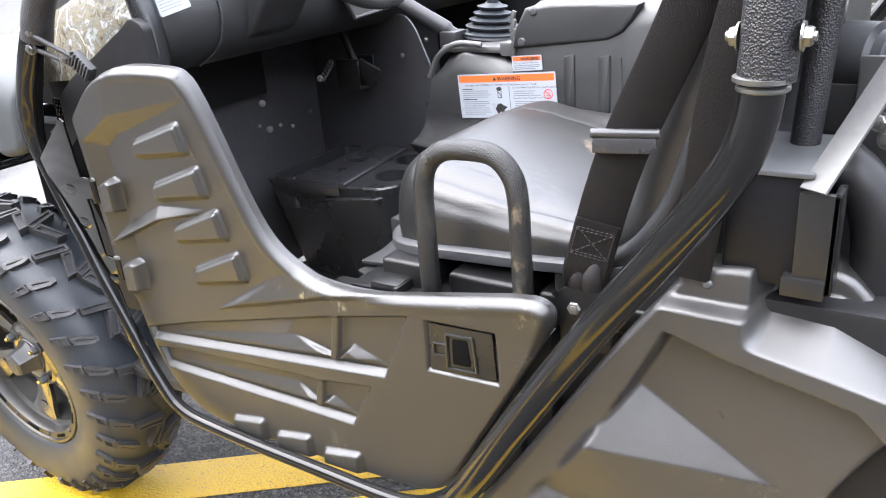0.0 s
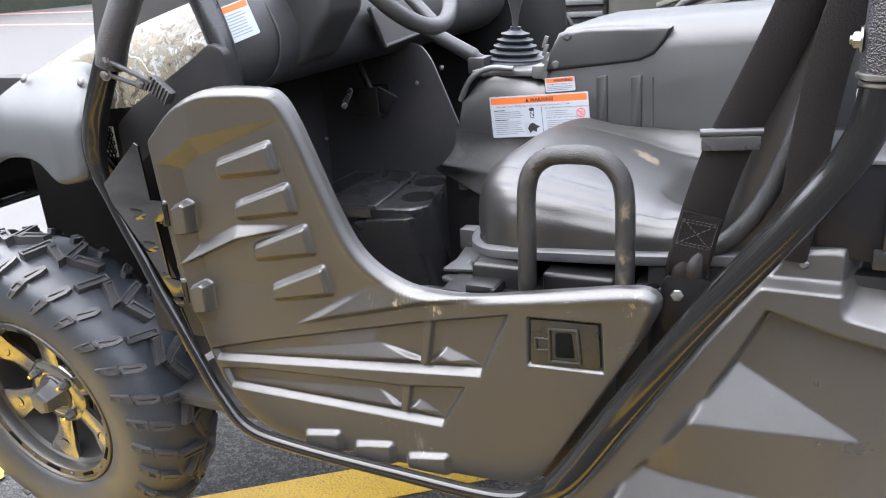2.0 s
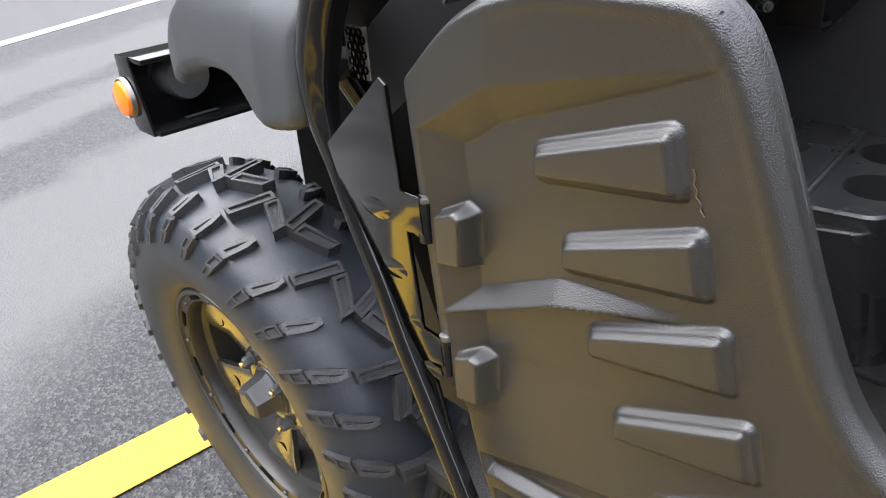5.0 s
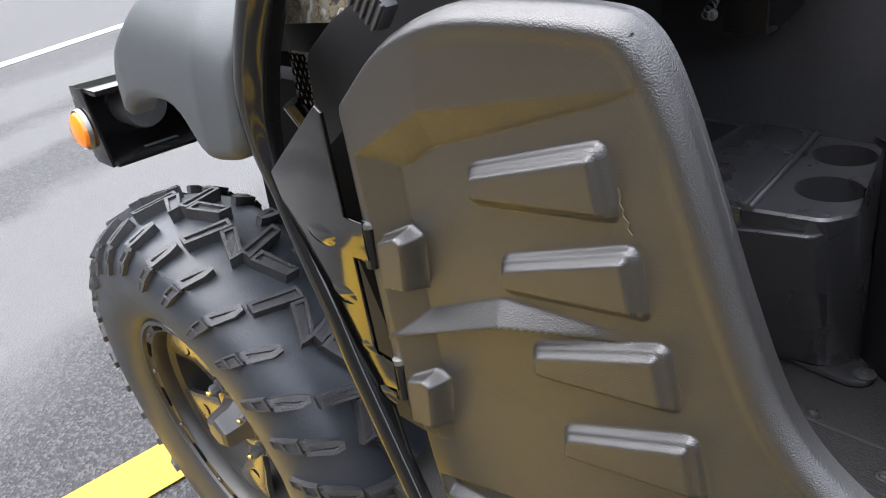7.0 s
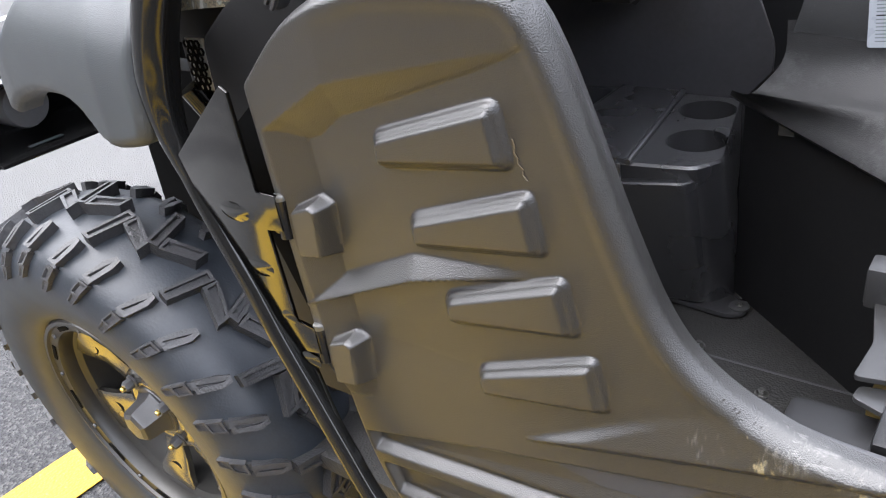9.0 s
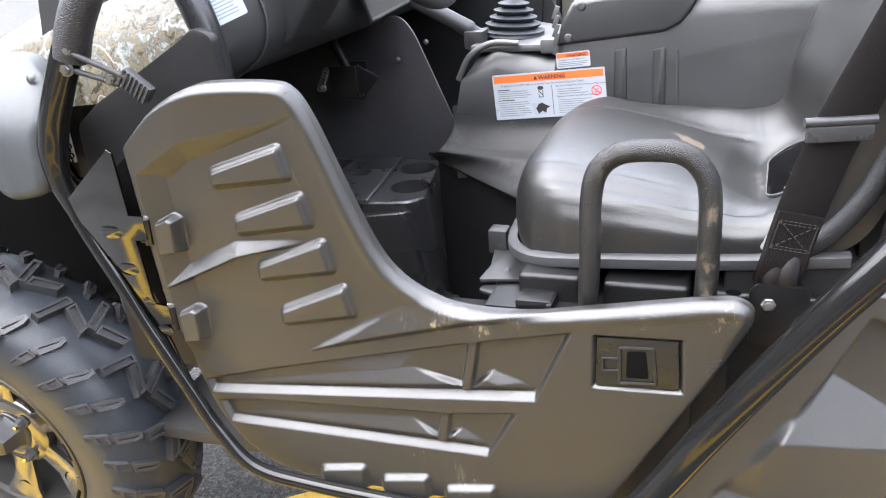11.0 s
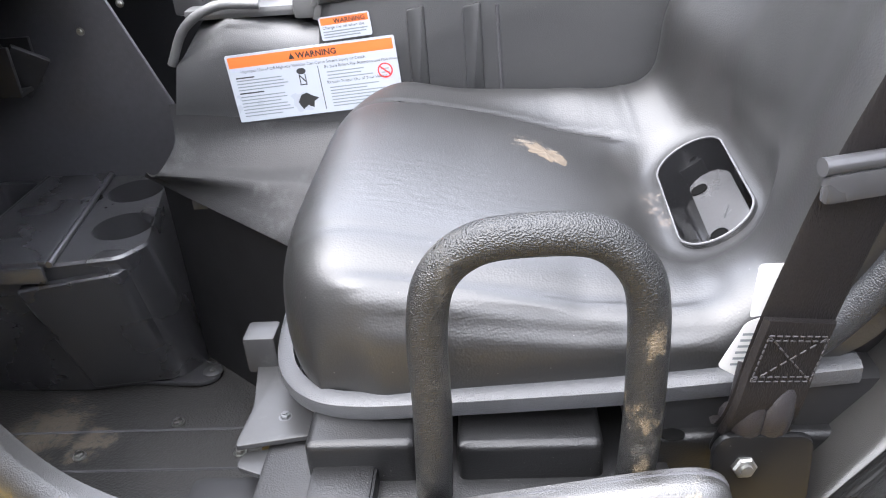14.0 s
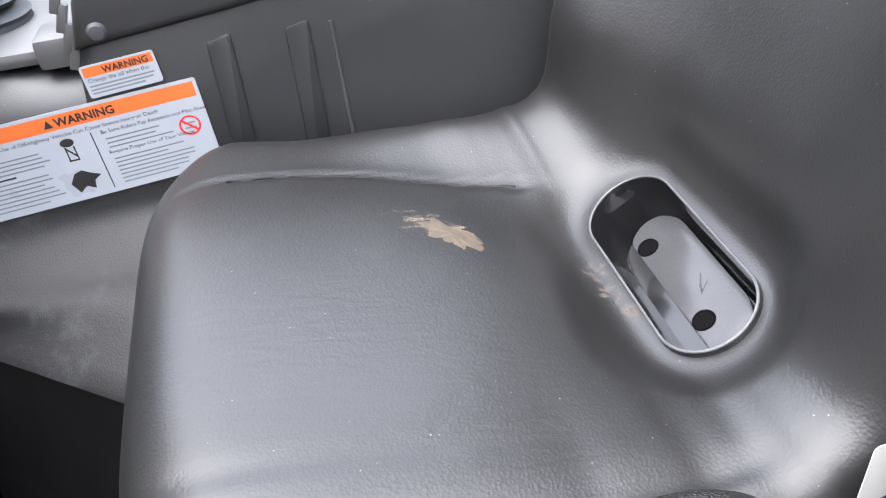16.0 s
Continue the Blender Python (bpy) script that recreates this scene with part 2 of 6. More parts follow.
LABEL_ORANGE = surface("label_orange", (0.62, 0.14, 0.035), 0.35, var=0.03)
INK = surface("label_ink", (0.02, 0.02, 0.02), 0.5, var=0.02)
GREYINK = surface("label_grey_ink", (0.16, 0.18, 0.19), 0.5, var=0.02)
RED = surface("label_red", (0.70, 0.03, 0.03), 0.4, var=0.02)
# for the paper tags, and for bright ground painted behind the mesh screen
PALE_SHEET = surface("paper_tag", (0.5, 0.5, 0.49), 0.7, var=0.04)
FLOORMAT = surface("dusty_floor_plastic", (0.018, 0.0175, 0.017), 0.55, grain=0.4, grain_scale=300, var=0.3, scale=7,
                   dirt=(0.12, 0.11, 0.095), dirt_scale=5, dirt_amount=0.45)
# near-black paint for the shade in holes and gaps; also on the mesh screen
SHADE_BLACK = surface("shade_black", (0.003, 0.003, 0.003), 0.8, spec=0.05, var=0.1)


# ---- mesh helpers ----
def holder(ob):
    """The part that may hold pieces: no deeper than thing, part, piece."""
    while ob.parent is not None and ob.parent.parent is not None:
        ob = ob.parent
    return ob


def part(name, bm, material, parent=None, label="", smooth=38):
    me = bpy.data.meshes.new(name)
    if isinstance(bm, tuple):
        me.from_pydata(*bm)
    else:
        bm.to_mesh(me)
        bm.free()
    me.validate()
    me.materials.append(material)
    if smooth:
        me.polygons.foreach_set("use_smooth", [True] * len(me.polygons))
        me.set_sharp_from_angle(angle=radians(smooth))
    ob = new(name, me)
    if parent is not None:
        ob.parent = holder(parent)
    if label:
        ob["label"] = label
    return ob


def fix(bm):
    bmesh.ops.remove_doubles(bm, verts=bm.verts, dist=1e-5)
    bmesh.ops.recalc_face_normals(bm, faces=bm.faces)
    return bm


def block(lo, hi, bevel=0.004, m=None, seg=2):
    """A rounded box between two corners, moved by the pose m."""
    bm = bmesh.new()
    bmesh.ops.create_cube(bm, size=1)
    c = [(a + b) / 2 for a, b in zip(lo, hi)]
    s = [abs(b - a) for a, b in zip(lo, hi)]
    for v in bm.verts:
        v.co = Vector([v.co[i] * s[i] + c[i] for i in range(3)])
    if bevel:
        bmesh.ops.bevel(bm, geom=list(bm.edges), offset=min(bevel, min(s) * 0.45), segments=seg, affect='EDGES', profile=0.6)
    if m is not None:
        bm.transform(m)
    return bm


def join(*bms):
    """Several meshes as one."""
    out = bmesh.new()
    for b in bms:
        me = bpy.data.meshes.new("t")
        b.to_mesh(me)
        b.free()
        out.from_mesh(me)
        bpy.data.meshes.remove(me)
    return out


def spline(pts, n=8):
    """A Catmull-Rom curve through the points."""
    p = [Vector(q) for q in pts]
    p = [2 * p[0] - p[1]] + p + [2 * p[-1] - p[-2]]
    out = []
    for i in range(1, len(p) - 2):
        for k in range(n):
            t = k / n
            a, b, c, d = p[i - 1], p[i], p[i + 1], p[i + 2]
            out.append(0.5 * (2 * b + (c - a) * t + (2 * a - 5 * b + 4 * c - d) * t * t + (3 * b - a - 3 * c + d) * t ** 3))
    out.append(p[-2])
    return out


def tube(path, r, segs=16, caps=True, flat=1.0):
    """A pipe along a path; r is one radius or one a point."""
    path = [Vector(p) for p in path]
    n = len(path)
    rs = [r] * n if isinstance(r, (int, float)) else list(r)
    bm = bmesh.new()
    tang = [(path[min(i + 1, n - 1)] - path[max(i - 1, 0)]).normalized() for i in range(n)]
    up = Vector((0, 1, 0)) if abs(tang[0].y) < 0.9 else Vector((1, 0, 0))
    u = (up - tang[0] * up.dot(tang[0])).normalized()
    rings = []
    for i in range(n):
        u = (u - tang[i] * u.dot(tang[i])).normalized()
        w = tang[i].cross(u)
        rings.append([bm.verts.new(path[i] + (u * math.cos(a) * flat + w * math.sin(a)) * rs[i])
                      for a in [2 * math.pi * k / segs for k in range(segs)]])
    for a, b in zip(rings, rings[1:]):
        for k in range(segs):
            bm.faces.new((a[k], a[(k + 1) % segs], b[(k + 1) % segs], b[k]))
    if caps:
        bm.faces.new(rings[0][::-1])
        bm.faces.new(rings[-1])
    return fix(bm)


def lathe(profile, m, segs=48, closed=False):
    """A turned body: profile of (radius, height) about the z axis of the pose m."""
    bm = bmesh.new()
    rings = []
    for r, z in profile:
        if r < 1e-6:
            rings.append([bm.verts.new((0, 0, z))])
        else:
            rings.append([bm.verts.new((r * math.cos(2 * math.pi * k / segs), r * math.sin(2 * math.pi * k / segs), z)) for k in range(segs)])
    pairs = list(zip(rings, rings[1:]))
    if closed:
        pairs.append((rings[-1], rings[0]))
    for a, b in pairs:
        for k in range(segs):
            k2 = (k + 1) % segs
            if len(a) == 1 and len(b) == 1:
                continue
            if len(a) == 1:
                bm.faces.new((a[0], b[k2], b[k]))
            elif len(b) == 1:
                bm.faces.new((a[k], a[k2], b[0]))
            else:
                bm.faces.new((a[k], a[k2], b[k2], b[k]))
    fix(bm)
    bm.transform(m)
    return bm


def plate(outline, thick, place, bevel=0.002, seg=2):
    """A flat piece of the 2D outline, thick along its own z, put in place by a function or pose."""
    bm = bmesh.new()
    f = bm.faces.new([bm.verts.new((x, y, 0)) for x, y in outline])
    ex = bmesh.ops.extrude_face_region(bm, geom=[f])
    for v in ex["geom"]:
        if isinstance(v, bmesh.types.BMVert):
            v.co.z += thick
    bmesh.ops.recalc_face_normals(bm, faces=bm.faces)
    if bevel:
        edges = [e for e in bm.edges if abs(e.verts[0].co.z - e.verts[1].co.z) < 1e-7]
        bmesh.ops.bevel(bm, geom=edges, offset=bevel, segments=seg, affect='EDGES', profile=0.6)
    bm.transform(place)
    return bm


SIDE = Matrix(((1, 0, 0, 0), (0, 0, 1, 0), (0, 1, 0, 0), (0, 0, 0, 1)))   # outline (x, z), thickness to +y


def rounded(pts, r, n=5):
    """A polygon with rounded corners."""
    out = []
    k = len(pts)
    for i in range(k):
        p, a, b = Vector(pts[i]), Vector(pts[i - 1]), Vector(pts[(i + 1) % k])
        da, db = (a - p), (b - p)
        rr = min(r, da.length * 0.45, db.length * 0.45)
        s, e = p + da.normalized() * rr, p + db.normalized() * rr
        for j in range(n + 1):
            t = j / n
            out.append(tuple((1 - t) ** 2 * s + 2 * t * (1 - t) * p + t * t * e))
    return out


def stadium(cx, cy, lx, ly, n=10):
    """A slot outline, long in y."""
    r = lx / 2
    h = ly / 2 - r
    return [(cx + r * math.cos(a), cy + h + r * math.sin(a)) for a in [math.pi * k / n for k in range(n + 1)]] + \
           [(cx - r * math.cos(a), cy - h - r * math.sin(a)) for a in [math.pi * k / n for k in range(n + 1)]]


def sdf(px, pz, poly):
    """Distance inside (+) or outside (-) of a polygon, for arrays of points."""
    poly = np.asarray(poly, float)
    d = np.full(px.shape, 1e9)
    ins = np.zeros(px.shape, bool)
    near = np.zeros(px.shape + (2,))
    for i in range(len(poly)):
        a, b = poly[i - 1], poly[i]
        e = b - a
        t = np.clip(((px - a[0]) * e[0] + (pz - a[1]) * e[1]) / max(e @ e, 1e-12), 0, 1)
        qx, qz = a[0] + t * e[0], a[1] + t * e[1]
        dd = np.hypot(px - qx, pz - qz)
        m = dd < d
        d = np.where(m, dd, d)
        near[m, 0], near[m, 1] = qx[m], qz[m]
        c = ((a[1] > pz) != (b[1] > pz))
        with np.errstate(divide='ignore', invalid='ignore'):
            xi = a[0] + (pz - a[1]) * (b[0] - a[0]) / (b[1] - a[1])
        ins ^= c & (px < xi)
    return np.where(ins, d, -d), near


def frustum(x, z, poly, widths, h):
    """A flat-topped raised pad: each edge of the (convex, clockwise) polygon slopes up over its own width."""
    y = np.full(x.shape, 1.0)
    for i, w in enumerate(widths):
        a, b = np.array(poly[i]), np.array(poly[(i + 1) % len(poly)])
        e = (b - a) / np.linalg.norm(b - a)
        d = (x - a[0]) * e[1] - (z - a[1]) * e[0]
        t = np.clip(d / w, 0, 1)
        soft = 0.12
        t = np.where(t < soft, t * t / (2 * soft), np.where(t > 1 - soft, 1 - soft - (1 - t) ** 2 / (2 * soft), t - soft / 2)) / (1 - soft)
        y = np.minimum(y, t)
    return h * np.clip(y, 0, 1)


def step(x, a, b):
    t = np.clip((x - a) / (b - a), 0, 1)
    return t * t * (3 - 2 * t)


def relief(outline, h, depth, place, lip=0.012, back=0.03):
    """A moulded panel: a fine sheet in the outline, its surface raised by depth(x, z, edge), with a smooth rounded rim turned back."""
    # even steps round the outline
    o = np.asarray(outline, float)
    seg = np.linalg.norm(np.roll(o, -1, 0) - o, axis=1)
    at = np.concatenate([[0], np.cumsum(seg)])
    closed = np.vstack([o, o[:1]])
    n = int(at[-1] / 0.004)
    s = np.linspace(0, at[-1], n, endpoint=False)
    o = np.stack([np.interp(s, at, closed[:, 0]), np.interp(s, at, closed[:, 1])], 1)
    for _ in range(2):
        o = 0.25 * np.roll(o, 1, 0) + 0.5 * o + 0.25 * np.roll(o, -1, 0)
    tang = np.roll(o, -1, 0) - np.roll(o, 1, 0)
    tang /= np.linalg.norm(tang, axis=1)[:, None]
    area = np.sum(o[:, 0] * np.roll(o[:, 1], -1) - np.roll(o[:, 0], -1) * o[:, 1])
    inward = np.stack([-tang[:, 1], tang[:, 0]], 1) * (1 if area > 0 else -1)

    def height(x, z, e):
        w = lip(x, z) if callable(lip) else np.full(x.shape, lip)
        return -depth(x, z, e) + 0.9 * w * np.clip(1 - e / w, 0, 1) ** 2

    trim = 0.0035
    x0, z0 = o.min(0) - h
    x1, z1 = o.max(0) + h
    X, Z = np.meshgrid(np.arange(x0, x1 + h, h), np.arange(z0, z1 + h, h))
    D, N = sdf(X, Z, o)
    D = D - trim
    snap = np.abs(D) < 0.62 * h
    keep = (D > 0) | snap
    away = np.stack([X, Z], -1) - N
    size = np.maximum(np.linalg.norm(away, axis=-1), 1e-6)
    X = np.where(snap, N[..., 0] + away[..., 0] / size * trim, X)
    Z = np.where(snap, N[..., 1] + away[..., 1] / size * trim, Z)
    E = np.where(snap, trim, np.maximum(D, 0) + trim)
    Yv = sum(height(X + a * h, Z + b * h, E) for a, b in ((-0.5, -0.2), (0.2, -0.5), (0.5, 0.2), (-0.2, 0.5))) / 4
    ids = -np.ones(X.shape, int)
    ids[keep] = np.arange(keep.sum())
    verts = [place(x, y, z) for x, y, z in zip(X[keep], Yv[keep], Z[keep])]
    faces = []
    R, C = X.shape
    for i in range(R - 1):
        for j in range(C - 1):
            g = [int(v) for v in (ids[i, j], ids[i, j + 1], ids[i + 1, j + 1], ids[i + 1, j]) if v >= 0]
            if len(g) >= 3:
                faces.append(g)
    # rim band, drawn along the outline
    rows_ = []
    for e, extra in ((trim + 0.0012, 0.0002), (trim * 0.6, 0), (trim * 0.25, 0), (0.0, 0.0006), (0.0, 0.004), (0.0, back)):
        p = o + inward * e
        y = height(p[:, 0], p[:, 1], np.full(n, e)) + extra
        k = len(verts)
        verts += [place(a, b, c) for a, b, c in zip(p[:, 0], y, p[:, 1])]
        rows_.append(range(k, k + n))
    for a, b in zip(rows_, rows_[1:]):
        for q in range(n):
            q2 = (q + 1) % n
            f = (a[q], a[q2], b[q2], b[q])
            faces.append(f if area < 0 else f[::-1])
    return verts, [], faces

# ---- ground ----
def asphalt():
    m = bpy.data.materials.new("worn_asphalt")
    m.use_nodes = True
    nd, ln = m.node_tree.nodes, m.node_tree.links
    b = nd["Principled BSDF"]
    tc = nd.new("ShaderNodeTexCoord")
    vo = nd.new("ShaderNodeTexVoronoi")
    vo.inputs["Scale"].default_value = 140
    no = nd.new("ShaderNodeTexNoise")
    no.inputs["Scale"].default_value = 2.6
    no.inputs["Detail"].default_value = 9
    no.inputs["Roughness"].default_value = 0.65
    gr = nd.new("ShaderNodeTexNoise")
    gr.inputs["Scale"].default_value = 90
    gr.inputs["Detail"].default_value = 6
    for n in (vo, no, gr):
        ln.new(tc.outputs["Object"], n.inputs["Vector"])
    sep = nd.new("ShaderNodeSeparateColor")
    ln.new(vo.outputs["Color"], sep.inputs[0])
    chips = nd.new("ShaderNodeValToRGB")
    e = chips.color_ramp.elements
    e[0].position, e[0].color = 0.0, (0.028, 0.028, 0.030, 1)
    e[1].position, e[1].color = 1.0, (0.095, 0.093, 0.09, 1)
    mid = chips.color_ramp.elements.new(0.55)
    mid.color = (0.045, 0.045, 0.047, 1)
    ln.new(sep.outputs[0], chips.inputs["Fac"])
    # worn light lanes across the yard
    sx = nd.new("ShaderNodeSeparateXYZ")
    ln.new(tc.outputs["Object"], sx.inputs[0])
    warp = nd.new("ShaderNodeMath")
    warp.operation = 'MULTIPLY_ADD'
    warp.inputs[1].default_value = 0.5
    ln.new(no.outputs["Fac"], warp.inputs[0])
    across = nd.new("ShaderNodeVectorMath")
    across.operation = 'DOT_PRODUCT'
    across.inputs[1].default_value = (0.909, 0.416, 0)
    ln.new(tc.outputs["Object"], across.inputs[0])
    ln.new(across.outputs["Value"], warp.inputs[2])
    lane = nd.new("ShaderNodeValToRGB")
    ce = lane.color_ramp.elements
    ce[0].position, ce[0].color = 0.0, (0.62, 0.62, 0.62, 1)
    ce[1].position, ce[1].color = 1.0, (0, 0, 0, 1)
    for pos, v in ((0.26, 0.65), (0.30, 0.25), (0.36, 0.35), (0.39, 0.85), (0.455, 0.8), (0.475, 0.3), (0.49, 0.35), (0.505, 0.85), (0.545, 0.85), (0.56, 0.2), (0.615, 0.25), (0.64, 0.9), (0.735, 0.95), (0.785, 0.05)):
        k = ce.new(pos)
        k.color = (v, v, v, 1)
    rng = nd.new("ShaderNodeMapRange")
    rng.inputs["From Min"].default_value = -8.0
    rng.inputs["From Max"].default_value = 0.0
    ln.new(warp.outputs[0], rng.inputs["Value"])
    ln.new(rng.outputs[0], lane.inputs["Fac"])
    mx = nd.new("ShaderNodeMix")
    mx.data_type = 'RGBA'
    mx.inputs[7].default_value = (0.118, 0.117, 0.114, 1)
    ln.new(lane.outputs["Color"], mx.inputs[0])
    ln.new(chips.outputs["Color"], mx.inputs[6])
    ln.new(mx.outputs[2], b.inputs["Base Color"])
    b.inputs["Roughness"].default_value = 0.85
    b.inputs["Specular IOR Level"].default_value = 0.3
    ad = nd.new("ShaderNodeMath")
    ad.operation = 'ADD'
    ln.new(vo.outputs["Distance"], ad.inputs[0])
    ln.new(gr.outputs["Fac"], ad.inputs[1])
    bu = nd.new("ShaderNodeBump")
    bu.inputs["Strength"].default_value = 0.9
    bu.inputs["Distance"].default_value = 0.006
    ln.new(ad.outputs[0], bu.inputs["Height"])
    ln.new(bu.outputs[0], b.inputs["Normal"])
    return m


def road_paint(name, color):
    m = bpy.data.materials.new(name)
    m.use_nodes = True
    nd, ln = m.node_tree.nodes, m.node_tree.links
    b = nd["Principled BSDF"]
    tc = nd.new("ShaderNodeTexCoord")
    vo = nd.new("ShaderNodeTexVoronoi")
    vo.inputs["Scale"].default_value = 140
    no = nd.new("ShaderNodeTexNoise")
    no.inputs["Scale"].default_value = 130
    no.inputs["Detail"].default_value = 8
    no.inputs["Roughness"].default_value = 0.7
    for n in (vo, no):
        ln.new(tc.outputs["Object"], n.inputs["Vector"])
    pit = nd.new("ShaderNodeMapRange")
    pit.inputs["From Min"].default_value = 0.57
    pit.inputs["From Max"].default_value = 0.66
    ln.new(no.outputs["Fac"], pit.inputs["Value"])
    mx = nd.new("ShaderNodeMix")
    mx.data_type = 'RGBA'
    mx.inputs[6].default_value = rgb(color)
    mx.inputs[7].default_value = (0.10, 0.09, 0.07, 1)
    ln.new(pit.outputs[0], mx.inputs[0])
    ln.new(mx.outputs[2], b.inputs["Base Color"])
    b.inputs["Roughness"].default_value = 0.6
    bu = nd.new("ShaderNodeBump")
    bu.inputs["Strength"].default_value = 0.5
    bu.inputs["Distance"].default_value = 0.004
    ln.new(vo.outputs["Distance"], bu.inputs["Height"])
    ln.new(bu.outputs[0], b.inputs["Normal"])
    return m


def flat_strip(name, a, b, width, z, material, label):
    """A painted stripe on the ground between two points, a thin film of paint."""
    a, b = Vector(a), Vector(b)
    n = (b - a).normalized()
    n = Vector((-n.y, n.x)) * width / 2
    pts = [a - n, b - n, b + n, a + n]
    ob = part(name, plate([tuple(p) for p in pts], 0.002, Matrix.Translation((0, 0, z)), 0), material, None, "", 0)
    return tagged(ob, label, "road marking", "painted lines", "structure")


bm = bmesh.new()
S = 150
bm.faces.new([bm.verts.new(p) for p in ((-S, -S, GROUND), (S, -S, GROUND), (S, S, GROUND), (-S, S, GROUND))])
tagged(part("ground", bm, asphalt(), None, "", 0), "worn grey asphalt yard with lighter worn lanes", "ground", "", "structure")
YELLOW = road_paint("yellow_road_paint", (0.50, 0.31, 0.012))
WHITEPAINT = road_paint("white_road_paint", (0.42, 0.42, 0.41))
flat_strip("yellow_line", (-1.75, -0.35), (0.75, 1.55), 0.145, GROUND + 0.002, YELLOW, "bright yellow painted line under the vehicle on asphalt")
flat_strip("yellow_line", (-1.72, 0.95), (-1.83, -3.6), 0.15, GROUND + 0.005, YELLOW, "bright yellow painted bay line on asphalt")
for k in range(4):
    up = 0.0 if k else 0.11
    flat_strip("yellow_line", (-1.74, -0.83 - 0.72 * k + up), (0.86, 1.20 - 0.72 * k + up), 0.15 if k else 0.28, GROUND + 0.003, YELLOW, "bright yellow hatching stripe on asphalt")
# unseen wall added behind the viewpoint to darken low reflections
wall = block((-14, -7.4, GROUND), (16, -7.0, 4.6), 0.02)
tagged(part("wall_south", wall, surface("unseen_wall_render", (0.14, 0.13, 0.115), 0.8, var=0.2, scale=0.8, grain=0.3, grain_scale=60), None, ""), "plain wall added out of view behind, to darken low reflections", "wall", "", "structure")
# unseen tall backdrops added on three sides, they darken reflections of the horizon
FAR_BACKDROP = surface("dull_green_backdrop", (0.050, 0.056, 0.042), 0.9, var=0.5, scale=0.9, spec=0.2)
for nm, lo, hi in (("wall_west", (-44.6, -30, GROUND), (-44, 44, 17)), ("wall_north", (-44, 43.4, GROUND), (34, 44, 19)), ("wall_east", (30, -7, GROUND), (30.6, 43, 13))):
    tagged(part(nm, block(lo, hi, 0.05), FAR_BACKDROP, None, ""), "tall dull green backdrop added out of view to darken horizon reflections", "wall", "", "structure")
for a, b, wd in (((1.25, 6.72), (3.05, 8.45), 0.26), ((0.9, 5.08), (2.7, 6.88), 0.18)):
    flat_strip("yellow_line", a, b, wd, GROUND + 0.004, YELLOW, "bright yellow hatching stripe on asphalt beyond the vehicle")
flat_strip("red_line", (-60, 28), (-16, 17), 0.5, GROUND + 0.004, road_paint("red_road_paint", (0.40, 0.12, 0.11)), "faded red painted line far across the yard")
flat_strip("red_line", (-66, 36), (-18, 24), 0.9, GROUND + 0.004, road_paint("pink_road_paint", (0.34, 0.16, 0.15)), "wide faded red painted line far across the yard")
flat_strip("white_line", (-6.4, -0.6), (-9.6, 6.4), 0.16, GROUND + 0.004, WHITEPAINT, "white painted lane line across the worn asphalt")

# ---- the vehicle ----
vehicle = tagged(new("utility_vehicle"), "black side-by-side utility vehicle with moulded plastic doors, parked on asphalt", "utility vehicle")


# -- half door --
DOOR_EDGE = [(-0.757, 0.940), (-0.698, 0.992), (-0.645, 1.019), (-0.600, 1.027), (-0.512, 1.025), (-0.486, 1.012), (-0.466, 0.980),
             (-0.445, 0.930), (-0.415, 0.853), (-0.385, 0.790), (-0.352, 0.754), (-0.308, 0.731), (-0.250, 0.722), (-0.168, 0.725),
             (-0.040, 0.747), (0.050, 0.762), (0.080, 0.757), (0.086, 0.738), (0.070, 0.704), (0.022, 0.620), (-0.046, 0.503),
             (-0.085, 0.440), (-0.112, 0.420), (-0.160, 0.410), (-0.345, 0.402), (-0.560, 0.402), (-0.640, 0.432), (-0.690, 0.490),
             (-0.716, 0.560), (-0.732, 0.650), (-0.743, 0.760), (-0.751, 0.860)]
PADS = [[(-0.628, 0.910), (-0.508, 0.949), (-0.496, 0.895), (-0.627, 0.878)]]
for k in (1, 2, 3):
    PADS.append([(x + 0.0265 * k - (0.002 if i in (1, 2) else 0) * k, z - (0.0655 if i in (1, 2) else 0.0685) * k) for i, (x, z) in enumerate(PADS[0])])
BUMPS = [[(-0.726, 0.832), (-0.700, 0.842), (-0.686, 0.835), (-0.688, 0.783), (-0.726, 0.776)]]
BUMPS.append([(x + 0.011, z - 0.143) for x, z in BUMPS[0]])
REC1 = [(-0.702, 0.536), (-0.450, 0.564), (-0.178, 0.594), (-0.127, 0.705), (-0.264, 0.676), (-0.578, 0.597), (-0.708, 0.561)]
REC2 = [(-0.678, 0.484), (-0.450, 0.487), (-0.250, 0.491), (-0.204, 0.572), (-0.310, 0.556), (-0.619, 0.535), (-0.692, 0.524)]


def along(x, z, a, b):
    """Place along and height over the line a-b."""
    a, b = np.array(a), np.array(b)
    e = (b - a) / np.linalg.norm(b - a)
    return (x - a[0]) * e[0] + (z - a[1]) * e[1], (z - a[1]) * e[0] - (x - a[0]) * e[1]


